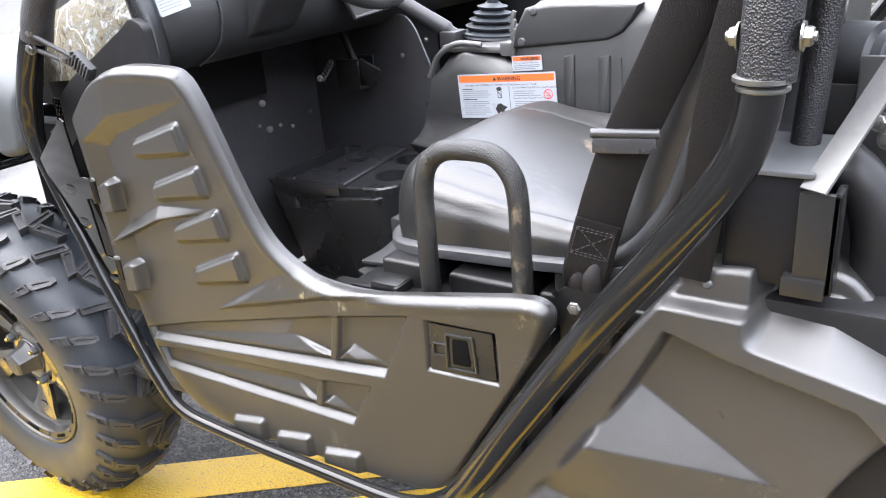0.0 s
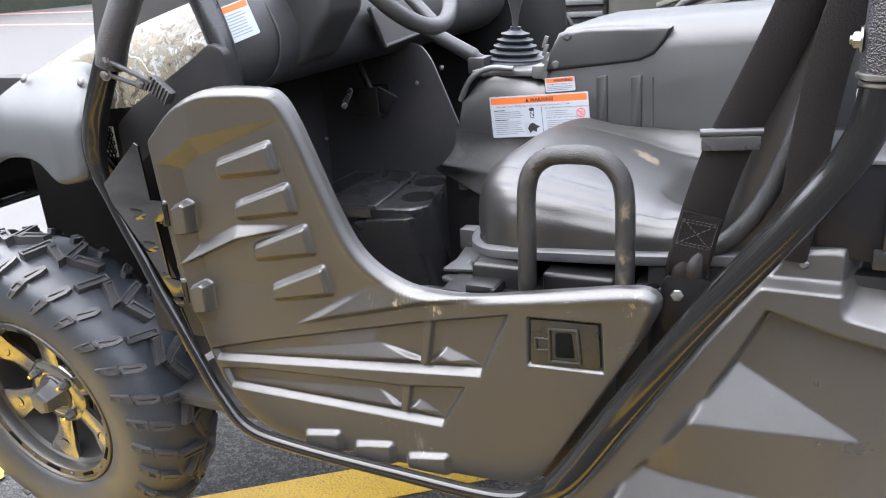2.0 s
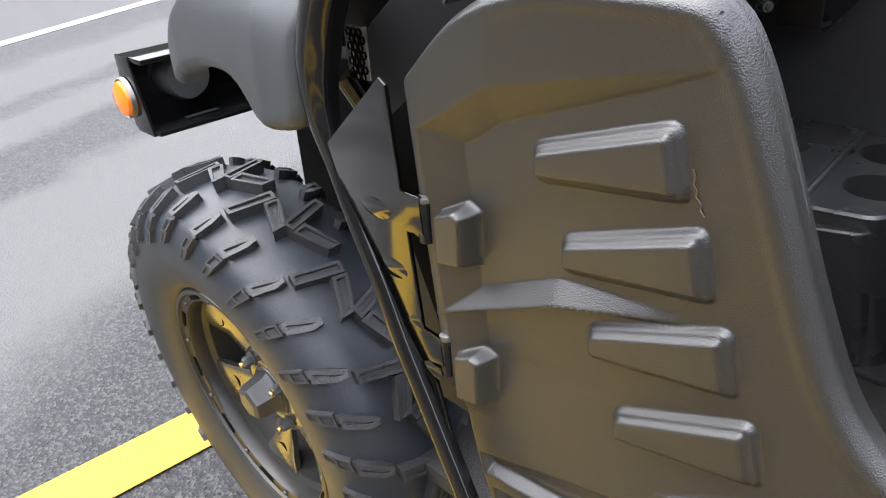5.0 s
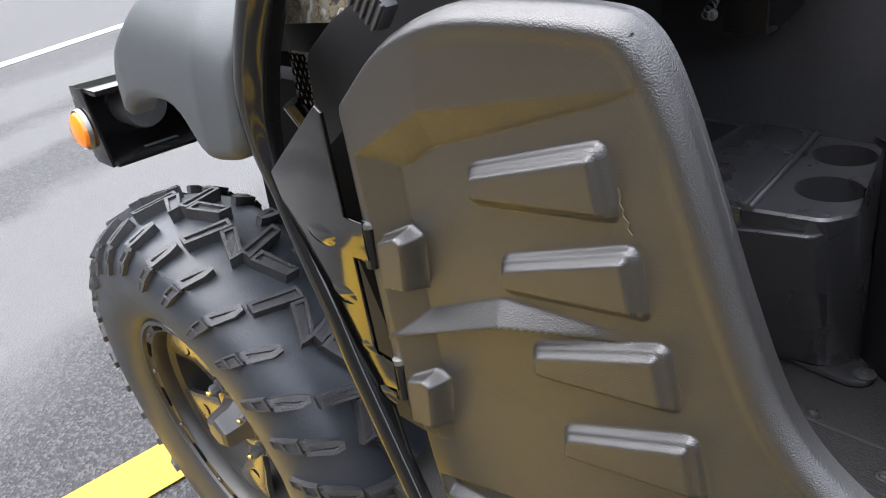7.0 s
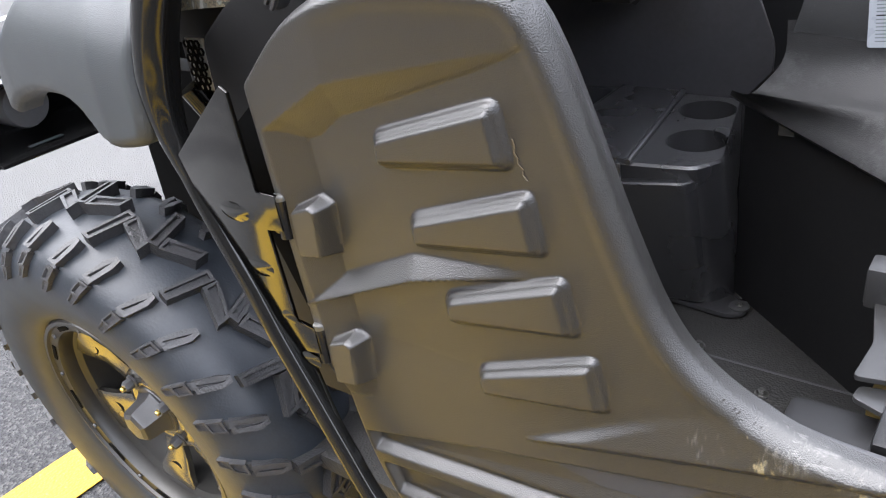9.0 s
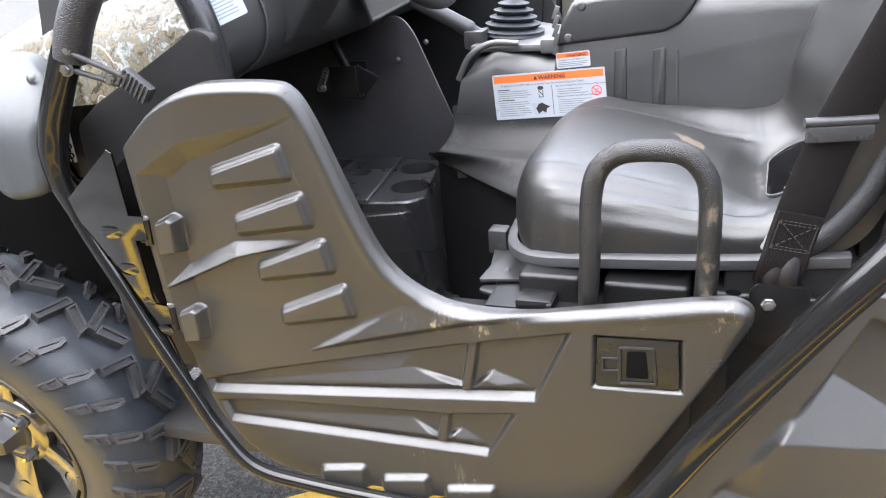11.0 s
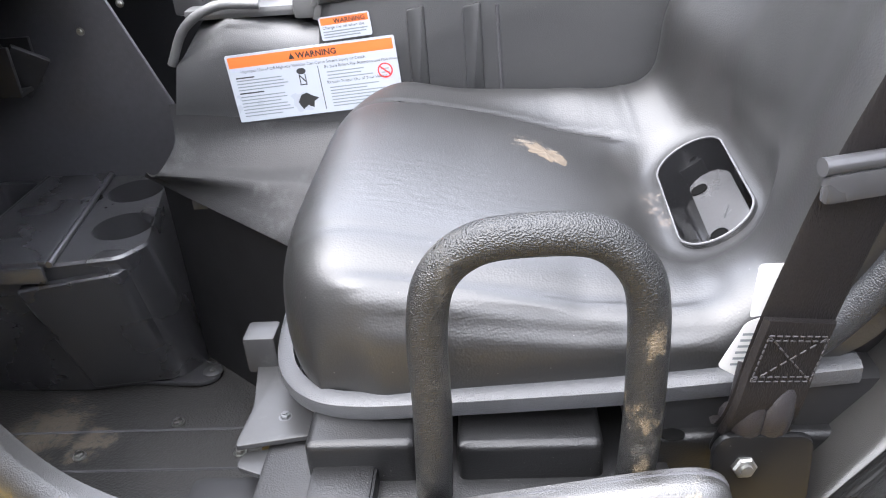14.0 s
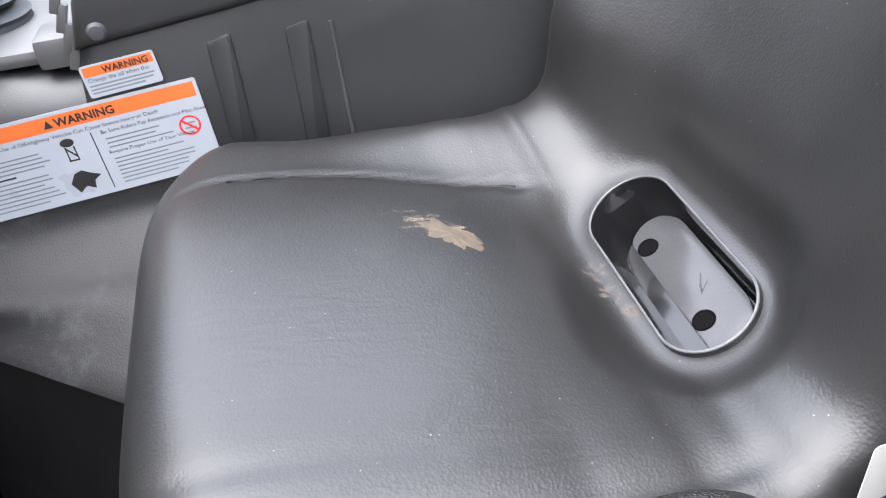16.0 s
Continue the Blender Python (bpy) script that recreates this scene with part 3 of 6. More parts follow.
def door_relief(x, z, e):
    y = np.zeros(x.shape)
    # proud upper field with a slanted underside that runs out to the rear
    edge_z = np.interp(x, [-0.80, -0.742, -0.661, -0.475, -0.40], [0.875, 0.901, 0.949, 0.986, 1.0])
    wid = np.interp(x, [-0.742, -0.690, -0.64, -0.475], [0.022, 0.036, 0.030, 0.006])
    amp = np.interp(x, [-0.742, -0.66, -0.475], [0.016, 0.015, 0.0])
    y += amp * np.clip(1 + (z - edge_z) / wid, 0, 1)
    # proud strip by the hinges
    d = -(x + 0.733 + 0.10 * (z - 0.80))
    y = np.maximum(y, 0.016 * np.clip(1 + d / 0.040, 0, 1) * step(z, 0.60, 0.66))
    bump_top = []
    for p in BUMPS:
        bump_top.append(frustum(x, z, p, (0.006, 0.007, 0.009, 0.005, 0.0015), 0.022))
    # ridge between the bumps: a ledge that slopes out and drops back sharply
    ta = np.interp(x, [-0.75, -0.724, -0.603, -0.49], [0.732, 0.745, 0.803, 0.812])
    tb = np.interp(x, [-0.75, -0.727, -0.599, -0.49], [0.715, 0.727, 0.783, 0.8075])
    amp = np.interp(x, [-0.74, -0.60, -0.485], [0.018, 0.015, 0.0])
    ledge = amp * np.clip((ta - z) / np.maximum(ta - tb, 0.003), 0, 1) * step(z - tb, -0.008, 0.0)
    # field below the ridge lies deeper and comes out again over a slanted facet
    fa = np.interp(x, [-0.72, -0.676, -0.550], [0.640, 0.650, 0.654])
    fb = np.interp(x, [-0.72, -0.710, -0.550], [0.597, 0.600, 0.653])
    deep = 0.017 * step(-x, 0.47, 0.62) * np.clip((z - fb) / np.maximum(fa - fb, 0.004), 0, 1) * (1 - step(z - tb, -0.008, 0.0))
    strip_ = y.copy()
    y = np.where(strip_ > 0.001, np.maximum(strip_, ledge), ledge - deep)
    for t in bump_top:
        y = np.maximum(y, t)
    for p in PADS:
        d, _ = sdf(x, z, rounded(p, 0.011, 4))
        y += 0.0120 * np.interp(d, [0, 0.0032, 0.0058, 0.0088, 0.0104], [0, 0.50, 0.54, 0.98, 1])
    # shelf under the dip of the door, sloping out to a crease
    dip = [(-0.505, 0.638), (-0.330, 0.745), (-0.05, 0.80), (0.12, 0.79), (0.10, 0.742), (-0.126, 0.728), (-0.262, 0.704)]
    d, _ = sdf(x, z, dip)
    crease = np.interp(x, [-0.505, -0.262, -0.126, 0.10], [0.638, 0.704, 0.728, 0.745])
    y += 0.010 * np.clip(1 - (z - crease) / 0.045, 0, 1) * step(d, -0.003, 0.009) * step(-x, 0.10, 0.24)
    # two long sunk fields with slanted blades in them
    for rec, low_a, low_b, blade, chip, bar, dep in ((REC1, (-0.702, 0.536), (-0.178, 0.594), [(-0.625, 0.564), (-0.354, 0.622), (-0.286, 0.606)], [(-0.262, 0.607), (-0.236, 0.633), (-0.192, 0.617)], (-0.273, 0.640), 0.011),
                                                     (REC2, (-0.678, 0.484), (-0.250, 0.491), [(-0.626, 0.507), (-0.364, 0.537), (-0.328, 0.514)], [(-0.309, 0.515), (-0.288, 0.531), (-0.256, 0.513)], (-0.319, 0.535), 0.010)):
        d, _ = sdf(x, z, rec)
        _, over = along(x, z, low_a, low_b)
        wall = np.minimum(step(d, -0.001, 0.006), np.clip(over / 0.0105, 0, 1))
        fill = np.zeros(x.shape)
        # each blade is a flat facet that slopes out from its upper edge and ends at a steep cut
        for tri, upper, cut, run in ((blade, (0, 1), (1, 2), 0.026), (chip, (1, 2), (0, 1), 0.017)):
            _, up_ = along(x, z, tri[upper[0]], tri[upper[1]])
            _, side_ = along(x, z, tri[cut[0]], tri[cut[1]])
            _, v_ = along(x, z, tri[0], tri[2])
            fill = np.maximum(fill, np.clip(-up_ / run, 0, 1) * step(-side_, -0.002, 0.003) * np.clip(1 + v_ / 0.012, 0, 1))
        # upright bar between blade and chip
        u, v_ = along(x, z, (bar[0], bar[1] - 0.03), (bar[0] + 0.012, bar[1] + 0.03))
        fill = np.maximum(fill, 0.9 * (1 - step(np.abs(v_), 0.005, 0.009))) * step(over, 0.011, 0.016)
        y -= dep * wall * (1 - 0.9 * fill)
    # three half-round drain lips
    for cx in (-0.484, -0.381, -0.279):
        lip = rounded([(cx - 0.042, 0.360), (cx - 0.042, 0.430), (cx + 0.040, 0.446), (cx + 0.040, 0.360)], 0.012)
        d, _ = sdf(x, z, lip)
        y += 0.010 * step(d, -0.002, 0.009)
    # seat for the latch
    d, _ = sdf(x, z, [(-0.101, 0.629), (0.010, 0.634), (0.007, 0.708), (-0.099, 0.704)])
    y -= 0.007 * step(d, -0.003, 0.004)
    # rolled upper rim
    y += 0.0015 * (1 - step(e, 0.014, 0.024)) * step(z, 0.70, 0.74) * step(x, -0.70, -0.62)
    return y


DOOR_OUT = [tuple(p)[:2] for p in spline([(a, b, 0) for a, b in DOOR_EDGE + DOOR_EDGE[:1]], 4)][:-1]
door = part("side_door", relief(DOOR_OUT, 0.0016, door_relief, lambda x, y, z: (x, y, z), lambda x, z: 0.005 + 0.009 * step(x, -0.72, -0.60) * step(z, 0.64, 0.74), 0.013), DOOR, vehicle,
            "dark moulded plastic half door with raised pads and scuffs", 50)
part("inner_skin", plate([(x, z) for x, z in DOOR_OUT], 0.006, Matrix.Translation((0, 0.0165, 0)) @ SIDE, 0.002), INNER, door, "black inside skin of the door")

# a thin pale scratch by the first pad
part("scratch", tube([(-0.4985, -0.0006, 0.919), (-0.4965, -0.0006, 0.914), (-0.4975, -0.0006, 0.909), (-0.4945, -0.0006, 0.905), (-0.4950, -0.0006, 0.901), (-0.4905, -0.0006, 0.897), (-0.4915, -0.0006, 0.893), (-0.488, -0.0006, 0.889)], 0.0006, 5),
     surface("scratched_tan", (0.10, 0.08, 0.05), 0.7), door, "thin pale scratch")
# latch
latch = part("latch_plate", plate(rounded([(-0.097, 0.631), (0.006, 0.637), (0.003, 0.706), (-0.095, 0.702)], 0.003), 0.004, Matrix.Translation((0, 0.002, 0)) @ SIDE, 0.001),
             surface("latch_plastic", (0.010, 0.0098, 0.009), 0.28, var=0.15), door, "recessed black latch plate")
pull = [(-0.067, 0.640), (-0.022, 0.643), (-0.026, 0.694), (-0.067, 0.691)]
ring = join(*[tube([(a[0], 0.0005, a[1]), (b[0], 0.0005, b[1])], 0.0022, 8) for a, b in zip(pull, pull[1:] + pull[:1])],
            tube([(-0.088, 0.0005, 0.656), (-0.067, 0.0005, 0.658)], 0.0018, 8), tube([(-0.088, 0.0005, 0.674), (-0.067, 0.0005, 0.675)], 0.0018, 8),
            tube([(-0.088, 0.0005, 0.656), (-0.088, 0.0005, 0.674)], 0.0018, 8))
part("latch_rim", ring, surface("latch_edge", (0.014, 0.014, 0.0135), 0.3), door)
# flat plate, the pocket's shade is in its near-black colour
part("finger_pocket", plate(rounded([(-0.059, 0.648), (-0.031, 0.650), (-0.035, 0.688), (-0.058, 0.686)], 0.004), 0.002, Matrix.Translation((0, 0.0005, 0)) @ SIDE, 0.0005), SHADE_BLACK, door, "near-black plate painted as the shade in the latch's finger pocket")

# hinges
for hx, hz in ((-0.7275, 0.824), (-0.7145, 0.687)):
    part("hinge", join(block((hx - 0.034, -0.030, hz - 0.020), (hx - 0.004, -0.025, hz + 0.014), 0.002),
                       lathe([(0, -0.022), (0.0075, -0.022), (0.0075, 0.016), (0, 0.016)], Matrix.Translation((hx, -0.026, hz)), 20)), GLOSS, door, "gloss black hinge knuckle")
    part("hinge_pin", lathe([(0, 0.016), (0.0070, 0.016), (0.0070, 0.019), (0.006, 0.021), (0.003, 0.022), (0, 0.022)], Matrix.Translation((hx, -0.026, hz)), 20), STEEL, door, "bright steel hinge pin")

# hinge plate beside the door
hp = [(-0.866, 0.864), (-0.776, 0.940), (-0.768, 0.935), (-0.762, 0.842), (-0.738, 0.842), (-0.736, 0.806), (-0.758, 0.803), (-0.750, 0.702), (-0.726, 0.700), (-0.724, 0.670), (-0.743, 0.667),
      (-0.726, 0.601), (-0.712, 0.56), (-0.735, 0.570), (-0.800, 0.700), (-0.850, 0.815)]
hinge_plate = part("hinge_plate", plate(hp, 0.005, Matrix.Translation((0, -0.025, 0)) @ SIDE, 0.0015), HINGE, vehicle, "gloss black hinge plate with oval dimples")
# near-black sheet set behind the gap to paint its shade
part("plate_backing", plate([(-0.86, 0.86), (-0.768, 0.93), (-0.70, 0.93), (-0.66, 0.56), (-0.70, 0.52), (-0.78, 0.66)], 0.004, Matrix.Translation((0, 0.024, 0)) @ SIDE, 0.001), SHADE_BLACK, hinge_plate, "near-black sheet that paints the shade behind the hinge gap")
for cx, cz in ((-0.800, 0.815), (-0.784, 0.757), (-0.769, 0.703), (-0.749, 0.657)):
    part("oval_dimple", lathe([(0.0175, 0.0), (0.015, 0.0006), (0.009, 0.0018), (0, 0.0022)], Matrix.Translation((cx, -0.0248, cz)) @ pose(0, 0, 0, 90, 0, 0) @ Matrix.Diagonal((1.25, 0.62, 1, 1)), 28), HINGE, hinge_plate)

# the door's upper half leans out over the sill, its points slid along sight lines from a mean camera place to fit the
# view; its hinge plate follows it
def lean(ob, extra=0.0):
    for v in ob.data.vertices:
        x, y, z = v.co
        dy = 0.006 - 0.093 * max(0.0, z - 0.70) + extra
        k = dy / (y + 0.65)
        v.co = (x + (x - 0.05) * k, y + dy, z + (z - 1.15) * k)


for ob in (door, *door.children):
    lean(ob, 0.012 if ob.name.startswith("hinge") else 0.0)
for ob in (hinge_plate, *hinge_plate.children):
    lean(ob, 0.002)

# -- frame pipes --
pillar = spline([(-0.70, 0.01, 1.26), (-0.742, -0.005, 1.166), (-0.775, -0.015, 1.112), (-0.825, -0.02, 1.030), (-0.862, -0.02, 0.960), (-0.874, -0.02, 0.900),
                 (-0.860, -0.02, 0.842), (-0.839, -0.02, 0.790), (-0.812, -0.02, 0.732), (-0.786, -0.02, 0.670), (-0.757, -0.02, 0.610), (-0.728, -0.02, 0.550), (-0.692, -0.02, 0.480), (-0.638, -0.02, 0.418),
                 (-0.539, -0.015, 0.397), (-0.333, -0.015, 0.392), (-0.151, -0.02, 0.397), (-0.076, -0.02, 0.425), (-0.030, -0.02, 0.474), (0.042, -0.02, 0.590),
                 (0.148, -0.02, 0.752), (0.240, -0.02, 0.880), (0.288, -0.02, 0.952), (0.308, -0.02, 1.005), (0.314, -0.02, 1.07), (0.315, -0.02, 1.13)], 8)
def pipe_radius(p):
    """Stout at both posts, slimmer along the sill."""
    front = min(1, max(0, (p.z - 0.84) / 0.10)) if p.x < -0.5 else 0
    back = min(1, max(0, (p.x + 0.16) / 0.12))
    return 0.0115 + 0.0095 * max(front, back)


part("frame_pipe", tube(pillar, [pipe_radius(p) for p in pillar], 24), GLOSS, vehicle, "bent gloss black steel frame pipe")
sleeve = part("rear_post", tube(spline([(0.315, -0.02, 1.047), (0.317, -0.02, 1.12), (0.322, -0.015, 1.30), (0.33, -0.01, 1.6)], 6), 0.0255, 28), WRAP, vehicle, "crinkle-coated black roll cage post")
part("weld_ring", join(lathe([(0.0225, -0.004), (0.027, -0.002), (0.027, 0.002), (0.0225, 0.004)], Matrix.Translation((0.313, -0.02, 1.047)), 28),
                       lathe([(0.021, -0.012), (0.0235, -0.010), (0.0235, -0.007), (0.021, -0.005)], Matrix.Translation((0.313, -0.02, 1.047)), 28)), STEEL, sleeve, "bare bright edge of the post joint")


def hex_bolt(name, at, axis, r, parent, label="", mat=None):
    """A bolt with washer, hex head and shank end, its head towards axis."""
    m = Matrix.Translation(at) @ Vector(axis).to_track_quat('Z', 'Y').to_matrix().to_4x4()
    head = join(lathe([(0, 0), (r * 1.35, 0), (r * 1.35, r * 0.22), (r * 0.5, r * 0.25)], m, 24),
                lathe([(r * 0.98, r * 0.2), (r * 0.98, r * 0.75), (r * 0.82, r * 0.95), (0, r * 1.0)], m, 6),
                lathe([(r * 0.5, r * 0.9), (r * 0.48, r * 1.25), (0, r * 1.3)], m, 16))
    return part(name, head, mat or STEEL, parent, label, 30)


hex_bolt("post_bolt", (0.290, -0.02, 1.083), (-1, 0, 0), 0.0095, sleeve)
hex_bolt("post_bolt", (0.343, -0.03, 1.085), (1, 0, 0), 0.0095, sleeve)
part("post_clamp", tube(spline([(-0.796, -0.017, 1.066), (-0.775, -0.015, 1.112), (-0.742, -0.005, 1.170), (-0.69, 0.01, 1.27)], 6), 0.0245, 24), WRAP, vehicle, "crinkle-coated black windscreen post sleeve")
# rubber strap latch on the front post
strap = part("strap_latch", join(tube([(-0.785, -0.035, 1.078), (-0.712, -0.012, 1.036)], 0.004, 10), tube([(-0.795, -0.030, 1.055), (-0.733, -0.010, 1.028)], 0.004, 10),
                                 block((-0.024, -0.007, -0.012), (0.024, 0.007, 0.012), 0.003, Matrix.Translation((-0.705, -0.008, 1.026)) @ pose(0, 0, 0, 0, 38, 0)),
                                 *[block((-0.0015, -0.010, -0.012), (0.0015, -0.006, 0.012), 0.001, Matrix.Translation((-0.705, -0.008, 1.026)) @ pose(0, 0, 0, 0, 38, 0) @ Matrix.Translation((k * 0.007, 0, 0))) for k in range(-3, 4)]),
             surface("strap_rubber", (0.03, 0.03, 0.032), 0.5), vehicle, "ribbed black rubber strap latch on the post")
for b in ((-0.783, -0.032, 1.079), (-0.794, -0.032, 1.054), (-0.742, -0.012, 1.036)):
    hex_bolt("strap_bolt", b, (0.3, -1, 0), 0.0075, strap)

# -- front wheel --
CAMBER = 5.5
WM = Matrix.Translation((-1.252, 0.085, 0.341)) @ pose(0, 0, 0, 90 + CAMBER, 0, 0)      # local z points to the outside
wheel = new("front_wheel")
wheel.parent = vehicle
wheel["label"] = "front wheel with chunky off-road tyre and black alloy rim"
RL = 0.207
CASE = [(RL - 0.006, 0.071), (RL + 0.005, 0.085), (RL + 0.016, 0.093), (0.248, 0.102), (0.276, 0.106), (0.302, 0.104), (0.325, 0.094), (0.342, 0.077), (0.353, 0.055), (0.359, 0.029), (0.360, 0.0)]
prof = [tuple(p)[:2] for p in spline([(r, z, 0) for r, z in CASE + [(r, -z) for r, z in CASE[-2::-1]]], 3)]
tyre = part("tyre", lathe(prof, WM, 120), RUBBER, wheel, "black off-road tyre with dusty sidewall", 50)


def radial(a, r, z):
    return Vector((r * math.cos(a), r * math.sin(a), z))


ARC = [(0.0, 0.360), (0.029, 0.359), (0.055, 0.353), (0.077, 0.342), (0.094, 0.325), (0.104, 0.302), (0.106, 0.276), (0.102, 0.248)]
ARC_LEN = list(itertools.accumulate([0.0] + [math.dist(a, b) for a, b in zip(ARC, ARC[1:])]))


def casing(u):
    """Place across and radius at the distance u over the casing from its middle."""
    return (math.copysign(float(np.interp(abs(u), ARC_LEN, [a for a, _ in ARC])), u), float(np.interp(abs(u), ARC_LEN, [r for _, r in ARC])))


def tread_block(cells, h, groove=0.005, depth=0.004):
    """A tread block on the casing: outline cells of (metres round the tyre, distance over the casing)."""
    bm = bmesh.new()
    c = (sum(v[0] for v in cells) / len(cells), sum(v[1] for v in cells) / len(cells))

    def lifted(s, u, up):
        z, r = casing(u)
        za, ra = casing(u - 0.006)
        zb, rb = casing(u + 0.006)
        n = Vector((zb - za, -(rb - ra))).normalized()
        return radial(s / 0.36, r + up * n.x, z + up * n.y)

    bot = [bm.verts.new(lifted(s, u, -0.004)) for s, u in cells]
    top = [bm.verts.new(lifted(c[0] + (s - c[0]) * 0.90, c[1] + (u - c[1]) * 0.95, h)) for s, u in cells]
    n = len(cells)
    for i in range(n):
        bm.faces.new((bot[i], bot[(i + 1) % n], top[(i + 1) % n], top[i]))
    f = bm.faces.new(top)
    bmesh.ops.recalc_face_normals(bm, faces=bm.faces)
    if groove:
        bmesh.ops.inset_region(bm, faces=[f], thickness=groove)
        bmesh.ops.inset_region(bm, faces=[f], thickness=0.0006)
        mid = f.calc_center_median()
        for v in f.verts:
            v.co -= Vector((mid.x, mid.y, 0)).normalized() * depth
    return bm


def quad(s0, z0, s1, z1, w0, w1):
    """A bar from (s0, z0) to (s1, z1) with the widths w0 and w1 round the tyre."""
    return [(s0 - w0 / 2, z0), (s1 - w1 / 2, z1), (s1 + w1 / 2, z1), (s0 + w0 / 2, z0)]


KINDS = []
for sd in (1, -1):
    def skew(cells, u0, k):
        """The lugs lean: their outer ends lead."""
        return [(s + k * (u - u0), sd * u) for s, u in cells]

    def lug(u0):
        """A shoulder lug: a slotted inner block, a notch, and a ladder of two pockets down the shoulder."""
        k = 0.55
        inner = tread_block(skew([(-0.004, u0 - 0.002), (0.007, u0 - 0.004), (0.0105, u0 + 0.008), (0.011, u0 + 0.036), (-0.0105, u0 + 0.038), (-0.011, u0 + 0.010)], u0, k), 0.0135, 0.0080)
        link = tread_block(skew(quad(0.001, u0 + 0.035, 0.001, u0 + 0.044, 0.014, 0.014), u0, k), 0.006, 0)
        a = tread_block(skew(quad(0.000, u0 + 0.042, 0.000, u0 + 0.060, 0.0215, 0.0205), u0, k), 0.0100, 0.0032, 0.006)
        b = tread_block(skew(quad(0.000, u0 + 0.0595, 0.000, u0 + 0.078, 0.0205, 0.0165), u0, k), 0.0075, 0.0032, 0.005)
        return join(inner, link, a, b)

    # a hook: a bar across the tread and a leg that turns back round the tyre
    hook = join(tread_block(skew([(0.009, 0.050), (0.010, -0.014), (-0.010, -0.010), (-0.009, 0.052)], 0.0, 0.30), 0.019, 0.0066),
                tread_block(skew([(-0.007, -0.012), (-0.064, 0.010), (-0.070, 0.030), (-0.009, 0.010)], 0.0, 0.30), 0.0185, 0.0066))
    KINDS.append([part("tread_block", b, LUG, wheel, "", 30) for b in (lug(0.050), lug(0.056), hook)])
N = 16
for sd, kinds in enumerate(KINDS):
    for kind, ob in enumerate(kinds):
        for k in range(N):
            a = 2 * math.pi * (k + 0.25 * sd) / N + (0, math.pi / N, 0.13 + 0.13 * sd)[kind]
            o = ob if k == 0 else ob.copy()
            if k:
                scene.collection.objects.link(o)
            o.matrix_basis = WM @ pose(0, 0, 0, 0, 0, math.degrees(a))

rim_prof = [(RL, 0.069), (RL + 0.004, 0.081), (RL, 0.087), (RL - 0.006, 0.087), (RL - 0.008, 0.082), (RL - 0.022, 0.079), (RL - 0.025, 0.073), (RL - 0.026, 0.055), (RL - 0.034, 0.047), (RL - 0.036, 0.020),
            (RL - 0.044, 0.0), (RL - 0.046, -0.030), (RL - 0.052, -0.04), (RL - 0.052, -0.09)]
WM = WM @ Matrix.Translation((0, 0, 0.002))
rim = part("rim", lathe(rim_prof, WM @ Matrix.Translation((0, 0, -0.002)), 72), RIMWELL, wheel, "black alloy rim with bolted outer ring", 30)
for k in range(6):
    a = 2 * math.pi * k / 6 + 0.35
    arm = []
    for r, half, z in ((0.050, 0.030, 0.030), (0.088, 0.024, 0.033), (0.125, 0.026, 0.036), (0.150, 0.034, 0.044), (RL - 0.030, 0.046, 0.050)):
        arm.append((r, half, z))
    bm = bmesh.new()
    rows_ = []
    for r, half, z in arm:
        rows_.append([bm.verts.new(radial(a + q * half / r, r, zz)) for q, zz in ((-1, z - 0.012), (-1, z - 0.002), (-0.8, z), (0.8, z), (1, z - 0.002), (1, z - 0.012))])
    for p, q in zip(rows_, rows_[1:]):
        for m_ in range(6):
            bm.faces.new((p[m_], p[(m_ + 1) % 6], q[(m_ + 1) % 6], q[m_]))
    bm.faces.new(rows_[0])
    bm.faces.new(rows_[-1][::-1])
    fix(bm)
    bm.transform(WM)
    part("spoke", bm, RIM, rim, "", 25)
    # near-black disc paints the shade of a spoke hole
    part("spoke_hole", lathe([(0, -0.001), (0.010, -0.001), (0.0125, 0.001), (0.014, -0.002)], WM @ Matrix.Translation(radial(a, 0.146, 0.0415)) @ pose(0, 0, 0, 0, 0, math.degrees(a)) @ Matrix.Diagonal((0.8, 1.15, 1, 1)), 20), SHADE_BLACK, rim, "near-black disc painted as the shade in an oval spoke hole")
part("hub_disc", lathe([(0, 0.036), (0.046, 0.036), (0.050, 0.039), (0.060, 0.039), (0.068, 0.036), (0.078, 0.034), (0.084, 0.028), (0.086, 0.012), (0.060, 0.0)], WM, 48), RIM, rim)
part("hub_cap", join(lathe([(0, 0.085), (0.022, 0.084), (0.029, 0.080), (0.032, 0.072), (0.035, 0.050), (0.042, 0.040)], WM @ pose(0, 0, 0, 0, 0, 20), 6), lathe([(0.030, 0.040), (0.044, 0.039), (0.046, 0.036)], WM, 32)), PANEL, wheel, "black plastic hub cap", 30)
for k in range(4):
    a = 2 * math.pi * k / 4 + 0.6
    m = WM @ Matrix.Translation(radial(a, 0.060, 0.038))
    nut = part("wheel_nut", join(lathe([(0, 0.018), (0.007, 0.018), (0.0095, 0.014), (0.0095, 0)], m, 6), lathe([(0.013, 0.0), (0.013, 0.003), (0.009, 0.004)], m, 16)), INNER, wheel, "black wheel nut", 30)
    part("stud_end", lathe([(0, 0.024), (0.004, 0.024), (0.005, 0.022), (0.005, 0.016)], m, 12), BRASS, wheel, "brass-coloured stud end")
